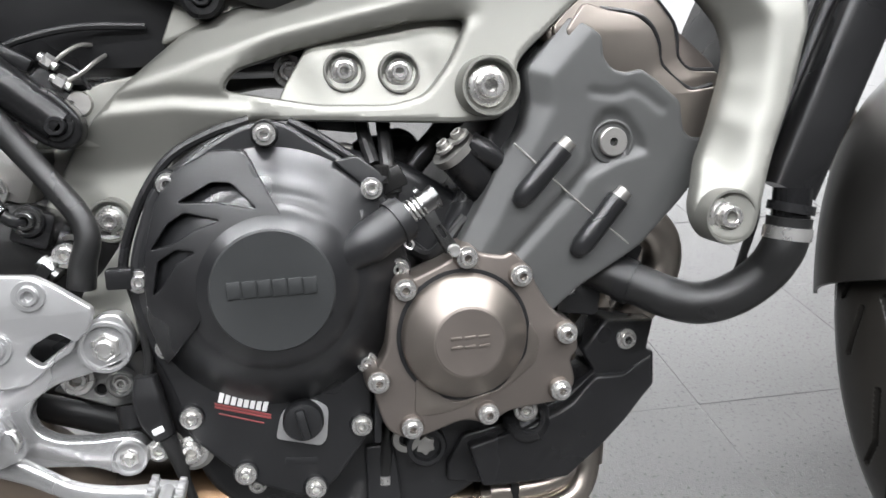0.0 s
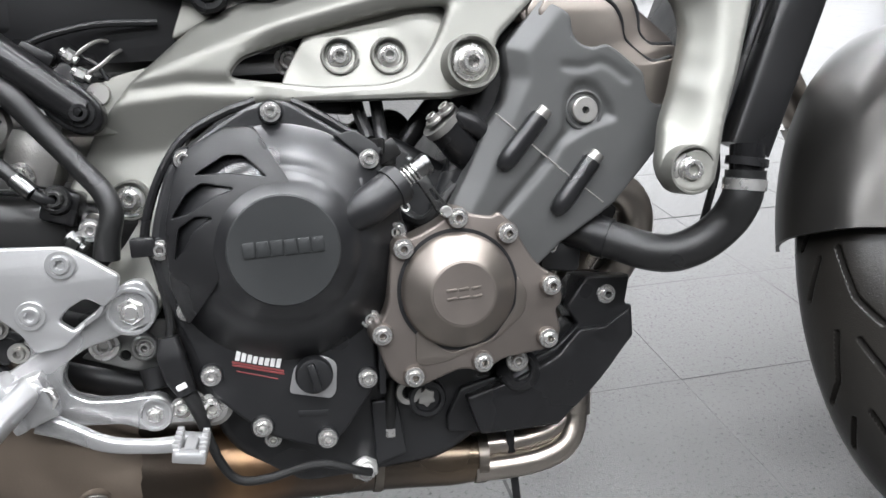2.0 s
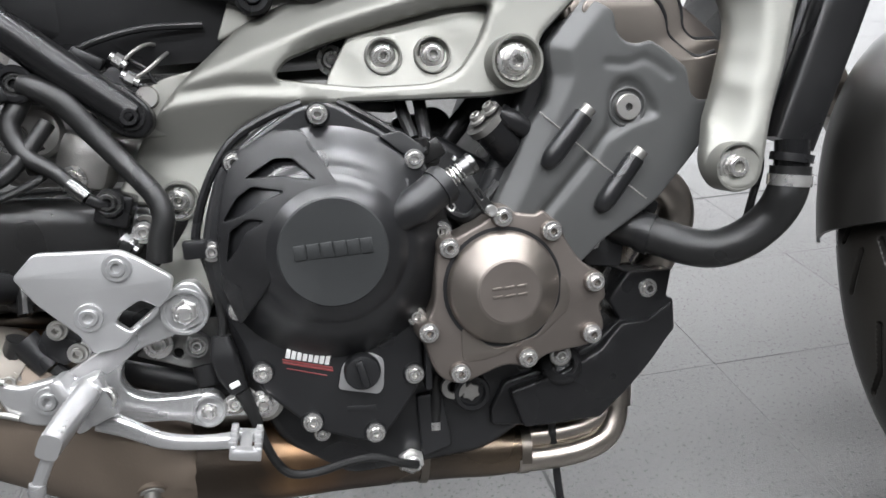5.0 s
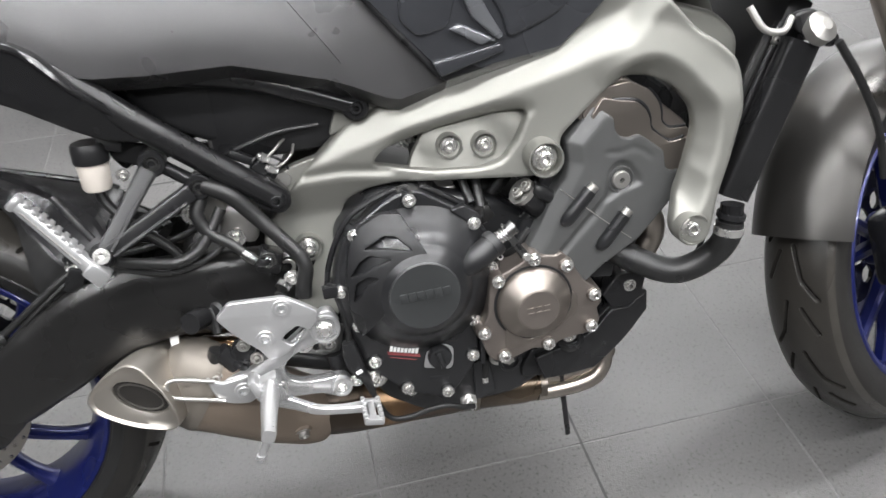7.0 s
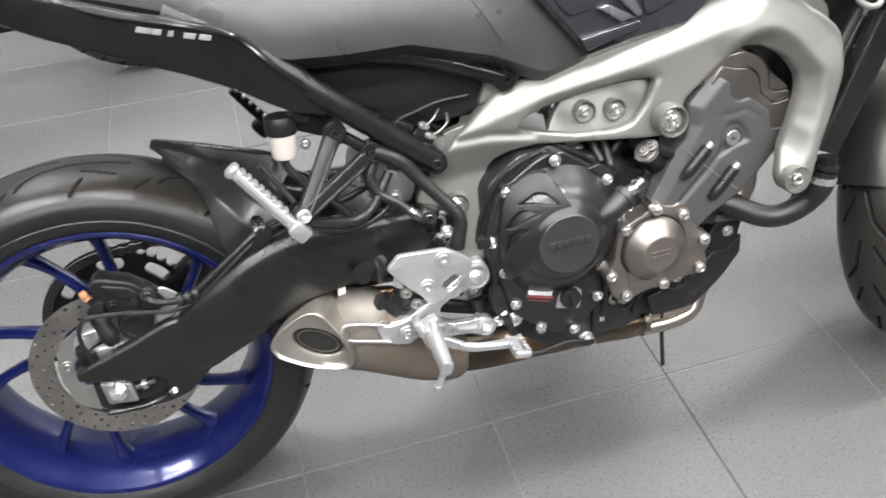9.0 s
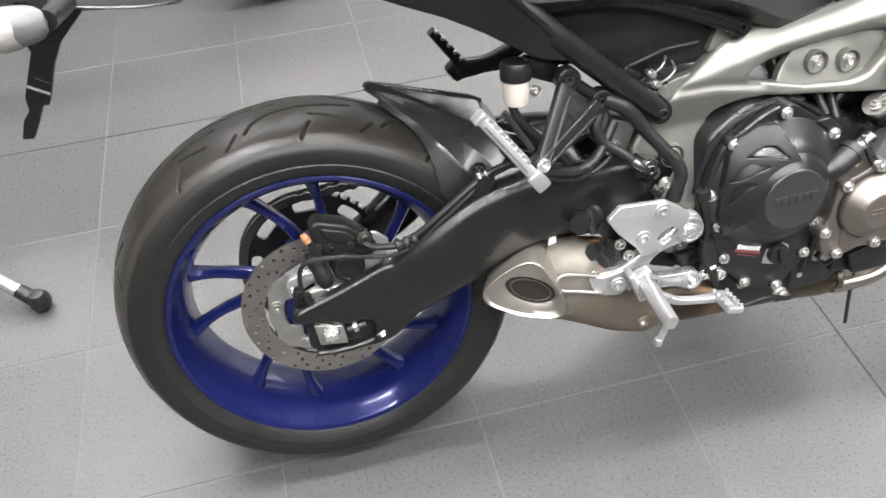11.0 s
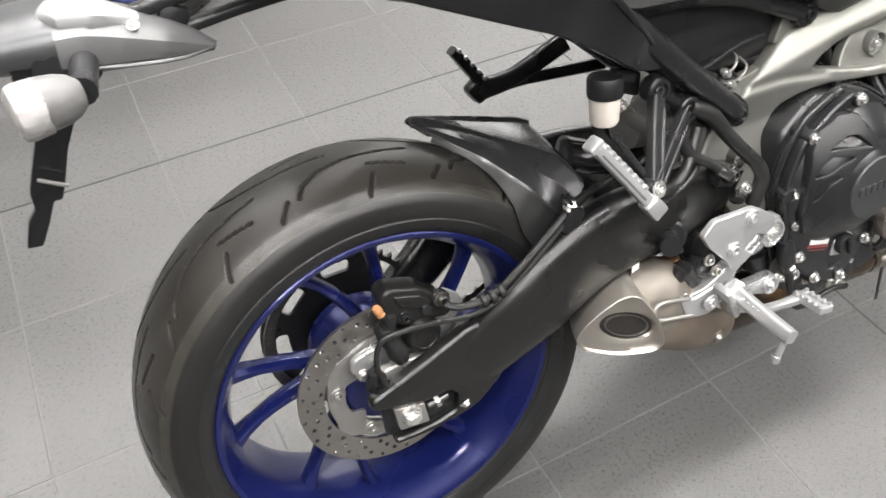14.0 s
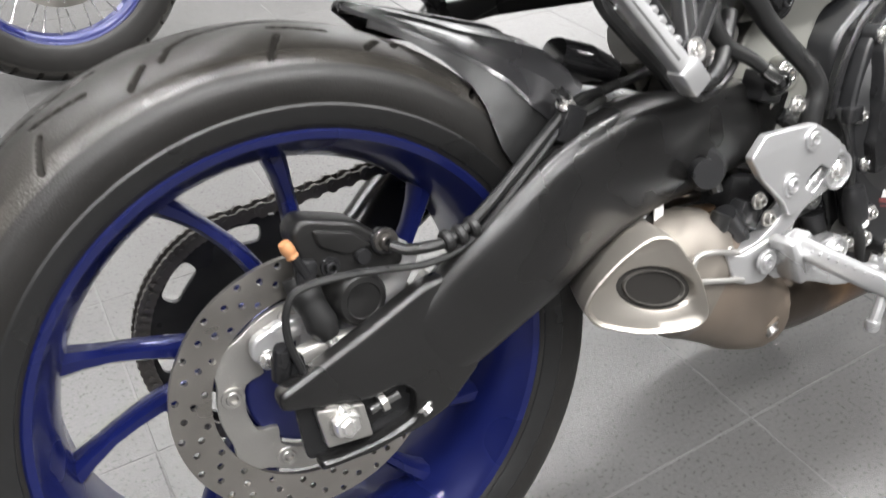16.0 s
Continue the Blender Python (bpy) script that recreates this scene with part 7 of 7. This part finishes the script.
part("under_tray", plate([(0.38, 0.358), (0.30, 0.392), (0.20, 0.438), (0.10, 0.478), (0.0, 0.515), (-0.08, 0.55), (-0.08, 0.57), (0.05, 0.55), (0.2, 0.49), (0.34, 0.41)], -0.11, 0.22, r=0.01, bevel=0.02), M["plastic"], tail)
part("left_side", plate([(0.392, 0.356), (0.336, 0.366), (0.20, 0.444), (0.03, 0.520), (-0.06, 0.562), (-0.06, 0.592), (0.134, 0.530), (0.282, 0.466)], 0.165, 0.024, r=0.008, bevel=0.004), M["gloss"], tail)
far = part("far_pillion_bracket", join(arm_mesh([(0.292, 0.172, 0.250), (0.345, 0.160, 0.258), (0.425, 0.140, 0.296)], [0.009] * 3, [0.017, 0.013, 0.015], 6, 4), arm_mesh([(0.292, 0.172, 0.248), (0.36, 0.160, 0.250), (0.49, 0.135, 0.246)], [0.007] * 3, [0.014, 0.009, 0.010], 6, 4),
                                 box((0.034, 0.026, 0.034), (0.290, 0.170, 0.252), (0, -35, 0), 0.008)), M["plastic"], bike, "satin black pillion footrest bracket on the far side")
fp = part("far_pillion_peg", arm_mesh([(0.296, 0.166, 0.262), (0.276, 0.164, 0.290), (0.252, 0.162, 0.323)], [0.011, 0.011, 0.009], [0.009, 0.009, 0.007], 6, 4), M["plastic"], far, "folded pillion footpeg on the far side")
for k in range(5):
    part("peg_rib", box((0.006, 0.024, 0.006), (0.2945 - 0.0088 * k, 0.160, 0.273 + 0.0125 * k), (0, 55, 0), 0.002), M["silver"], fp, "bright peg rib")
# number plate carrier and wrapped indicator
pc_ = part("plate_carrier", plate([(-0.262, 0.520), (-0.185, 0.515), (-0.1946, 0.4844), (-0.2296, 0.4538), (-0.2455, 0.4286), (-0.2595, 0.3978), (-0.2676, 0.3823), (-0.2749, 0.3835), (-0.2859, 0.3642), (-0.2994, 0.3437), (-0.3133, 0.3456), (-0.3036, 0.3682), (-0.2929, 0.3790), (-0.2916, 0.3961), (-0.2693, 0.4414), (-0.2654, 0.4486), (-0.2710, 0.4680)], -0.068, 0.014, r=0.0022, bevel=0.0015), M["gloss"], bike, "black number plate carrier arm")
part("arm_joint", box((0.026, 0.004, 0.003), (-0.268, -0.083, 0.407), (0, 32, 0), 0.0008), M["cast"], pc_)
part("cross_arm", tube([(-0.235, -0.075, 0.50), (-0.225, 0.08, 0.50)], 0.014, 14, 2), M["plastic"], pc_)
sig = part("turn_signal", lathe([(0, -0.036), (0.011, -0.034), (0.017, -0.027), (0.0205, -0.017), (0.0216, -0.007), (0.0218, 0.000), (0.0210, 0.004), (0, 0.004)], (-0.249, -0.151, 0.4975), (-0.985, -0.16, 0.02), 28), M["wrap"], bike, "turn signal wrapped in grey translucent film")
film = lathe([(0.0222, -0.003), (0.0230, 0.004), (0.0228, 0.012), (0.0215, 0.018), (0.0160, 0.0205), (0.0080, 0.0210), (0, 0.0205)], (-0.249, -0.151, 0.4965), (-0.985, -0.16, -0.03), 30)
for v in film.verts:
    v.co += noise.noise_vector(v.co * 90) * 0.0022
part("film_end", film, M["film"], sig, "white crumpled end of the wrapping film")
part("stalk", tube([(-0.215, -0.146, 0.4975), (-0.206, -0.075, 0.500)], 0.012, 12, 2), M["plastic"], sig)
fen = part("rear_fender", arm_mesh([(-0.310, -0.01, 0.514), (-0.297, -0.01, 0.517), (-0.268, -0.01, 0.519), (-0.235, -0.01, 0.518), (-0.205, -0.01, 0.514)], [0.022, 0.050, 0.063, 0.067, 0.066], [0.008, 0.019, 0.025, 0.027, 0.026], 7, 2.5), M["teal"], bike, "dark grey rear fender with silver front shell under the tail")
part("front_shell", arm_mesh([(-0.224, -0.012, 0.512), (-0.200, -0.012, 0.509), (-0.165, -0.014, 0.499), (-0.125, -0.022, 0.486), (-0.088, -0.034, 0.473)], [0.067, 0.068, 0.062, 0.044, 0.010], [0.027, 0.029, 0.024, 0.016, 0.004], 7, 3.0), M["shell"], fen, "silver grey front shell of the fender", sharp=0.5)
part("fender_top", arm_mesh([(-0.226, -0.034, 0.535), (-0.212, -0.036, 0.536), (-0.185, -0.038, 0.530), (-0.150, -0.040, 0.516)], [0.020, 0.036, 0.036, 0.014], [0.008, 0.012, 0.012, 0.006], 6, 3.0), M["silver"], fen, "pale grey fender top")
part("side_crease", tube([(-0.215, -0.0785, 0.497), (-0.165, -0.0770, 0.487), (-0.125, -0.0660, 0.479), (-0.092, -0.0430, 0.474)], [0.0012, 0.002, 0.002, 0.001], 8, 4), M["shell"], fen)
bolt((-0.157, -0.062, 0.517), 0.0038, fen, axis=(0, -0.5, 0.8))
part("fender_strut", join(arm_mesh([(-0.150, 0.0, 0.514), (-0.06, 0.0, 0.522), (0.04, 0.0, 0.520)], [0.010] * 3, [0.007] * 3, 6, 4), arm_mesh([(-0.105, 0.0, 0.488), (-0.04, 0.0, 0.494), (0.04, 0.0, 0.497)], [0.010] * 3, [0.006] * 3, 6, 4), box((0.03, 0.02, 0.026), (-0.115, 0.0, 0.500), (0, 25, 0), 0.005)), M["plastic"], fen)

# ---- the neighbouring motorcycle's wheel, the banner stand ----


def other_bike():
    m = pose(0.030, 1.523, 0.001, 0, 0, 9.5)
    ob = thing("parked_motorcycle", "another motorcycle behind with blue wire-spoked wheel and black tyre", "motorcycle", m)
    lean = pose(0, 0.0398, 0.3195, -7.1, 0, 0)
    w = part("wheel", moved(lathe([(0.237, 0.024), (0.233, 0.027), (0.228, 0.025), (0.224, 0.018), (0.214, 0.013), (0.209, 0.0), (0.214, -0.013), (0.224, -0.018), (0.228, -0.025), (0.233, -0.027), (0.237, -0.024), (0.230, -0.016), (0.219, 0.0), (0.230, 0.016), (0.237, 0.024)], (0, 0, 0), (0, -1, 0), 96), lean), M["blue"], ob, "blue wheel rim")
    part("tyre", moved(tyre_mesh(0.322, 0.050, 0.237, 480, [((0.3, 0.28), (0.34, 0.80))], 34, 0.0045), lean), M["tyre"], w, "black tyre with notched shoulders")
    part("wheel_disc", moved(disc_mesh(0.143, 0.106, 0.004, -0.045, [(0.118, 24, 0), (0.131, 24, 0.5)], 0.003), lean), M["disc"], w, "steel brake disc")
    part("hub", moved(lathe([(0.0, 0.052), (0.030, 0.052), (0.036, 0.046), (0.036, 0.040), (0.024, 0.034), (0.024, -0.034), (0.036, -0.040), (0.036, -0.046), (0, -0.052)], (0, 0, 0), (0, -1, 0), 40), lean), M["plastic"], w)
    for k in range(6):
        q = math.radians(60 * k)
        part("disc_arm", moved(tube([(0.034 * math.cos(q), -0.044, 0.034 * math.sin(q)), (0.110 * math.cos(q + 0.3), -0.046, 0.110 * math.sin(q + 0.3))], 0.007, 8, 2), lean), M["plastic"], w)
    for k in range(36):
        q, side = math.radians(10 * k), 1 if k % 2 else -1
        twist = 0.42 if k % 4 < 2 else -0.42
        part("wire_spoke", moved(tube([(0.034 * math.cos(q + twist), side * 0.040, 0.034 * math.sin(q + twist)), (0.210 * math.cos(q), side * 0.006, 0.210 * math.sin(q))], 0.0016, 6, 1), lean), M["bolt"], w)
        part("spoke_nipple", moved(tube([(0.198 * math.cos(q), side * 0.008, 0.198 * math.sin(q)), (0.212 * math.cos(q), side * 0.005, 0.212 * math.sin(q))], 0.0032, 8, 1), lean), M["bolt"], w)
    for s in (-1, 1):
        part("fork_leg", moved(tube([(0, s * 0.10, 0), (-0.26, s * 0.10, 0.56)], 0.027, 16, 2), lean), M["cast"], ob)
    part("body", moved(box((0.9, 0.34, 0.35), (-0.95, 0, 0.35), (0, 0, 0), 0.08), lean), M["plastic"], ob)
    part("tank", moved(box((0.5, 0.30, 0.28), (-0.62, 0, 0.62), (0, -6, 0), 0.08), lean), M["tank"], ob)
    part("rear_tyre", moved(tyre_mesh(0.305, 0.085, 0.225, 160, [], 12), lean @ pose(-1.42, 0, 0.008)), M["tyre"], ob)
    part("side_stand", moved(tube([(-0.8, 0.12, 0.0), (-0.72, 0.27, -0.235)], 0.012, 12, 2), lean), M["chrome"], ob)


other_bike()


def banner_stand():
    ob = thing("banner_stand", "white metal banner stand leg with black ball foot on the floor", "display stand", pose(-0.585, 0.375, 0))
    part("leg", tube([(-0.005, 0.004, 0.024), (-0.62, 0.42, 0.36)], 0.014, 16, 2), M["silver"], ob, "white painted tube leg")
    part("foot", lathe([(0, 0.026), (0.014, 0.024), (0.022, 0.012), (0.023, 0), (0.018, -0.014), (0.010, -0.020), (0, -0.022)], (0.004, 0, 0.0225), (0, 0, 1), 20), M["plastic"], ob, "black rubber ball foot")
    part("ferrule", tube([(-0.010, 0.008, 0.027), (-0.035, 0.025, 0.0405)], 0.016, 16, 2), M["plastic"], ob)
    part("mast", tube([(-0.62, 0.42, 0.0), (-0.62, 0.42, 1.3)], 0.016, 16, 2), M["silver"], ob)


banner_stand()

# ---- floor tiles, last ----


def tiles():
    gap, thick = 0.0019, 0.012
    me = bpy.data.meshes.new("tile")
    bm = box((TILE - gap, TILE - gap, thick), (0, 0, 0), bevel=0.0009, seg=1)
    finish(bm, 0.3).to_mesh(me)
    bm.free()
    me.materials.append(M["tile"])
    rnd = random.Random(4)
    rest = bmesh.new()
    for i in range(-14, 20):
        for j in range(-12, 22):
            x, y = X0 + TILE * (i + 0.5), Y0 + TILE * (j + 0.5)
            if -1.9 < x < 3.0 and -1.0 < y < 3.2:
                ob = new("tile", me)
                ob.parent = FLOOR
                ob.matrix_world = Matrix.Translation((x, y, -thick / 2 + rnd.uniform(-0.0003, 0.0003)))
            else:
                box((TILE - gap, TILE - gap, thick), (x, y, -thick / 2), bevel=0, bm=rest)
    ob = part("tile_field", rest, M["tile"], FLOOR)
    tagged(ob, kind="stuff")
    # dark joints
    jx, jy = X0 + 2 * TILE, Y0 + 3 * TILE - 0.02
    part("dark_joint", box((0.0045, 9, 0.004), (jx, 1.5, -0.0016), bevel=0), M["joint"], FLOOR)
    part("dark_joint", box((9, 0.0045, 0.004), (0.6, Y0 + 3 * TILE, -0.0016), bevel=0), M["joint"], FLOOR)


tiles()
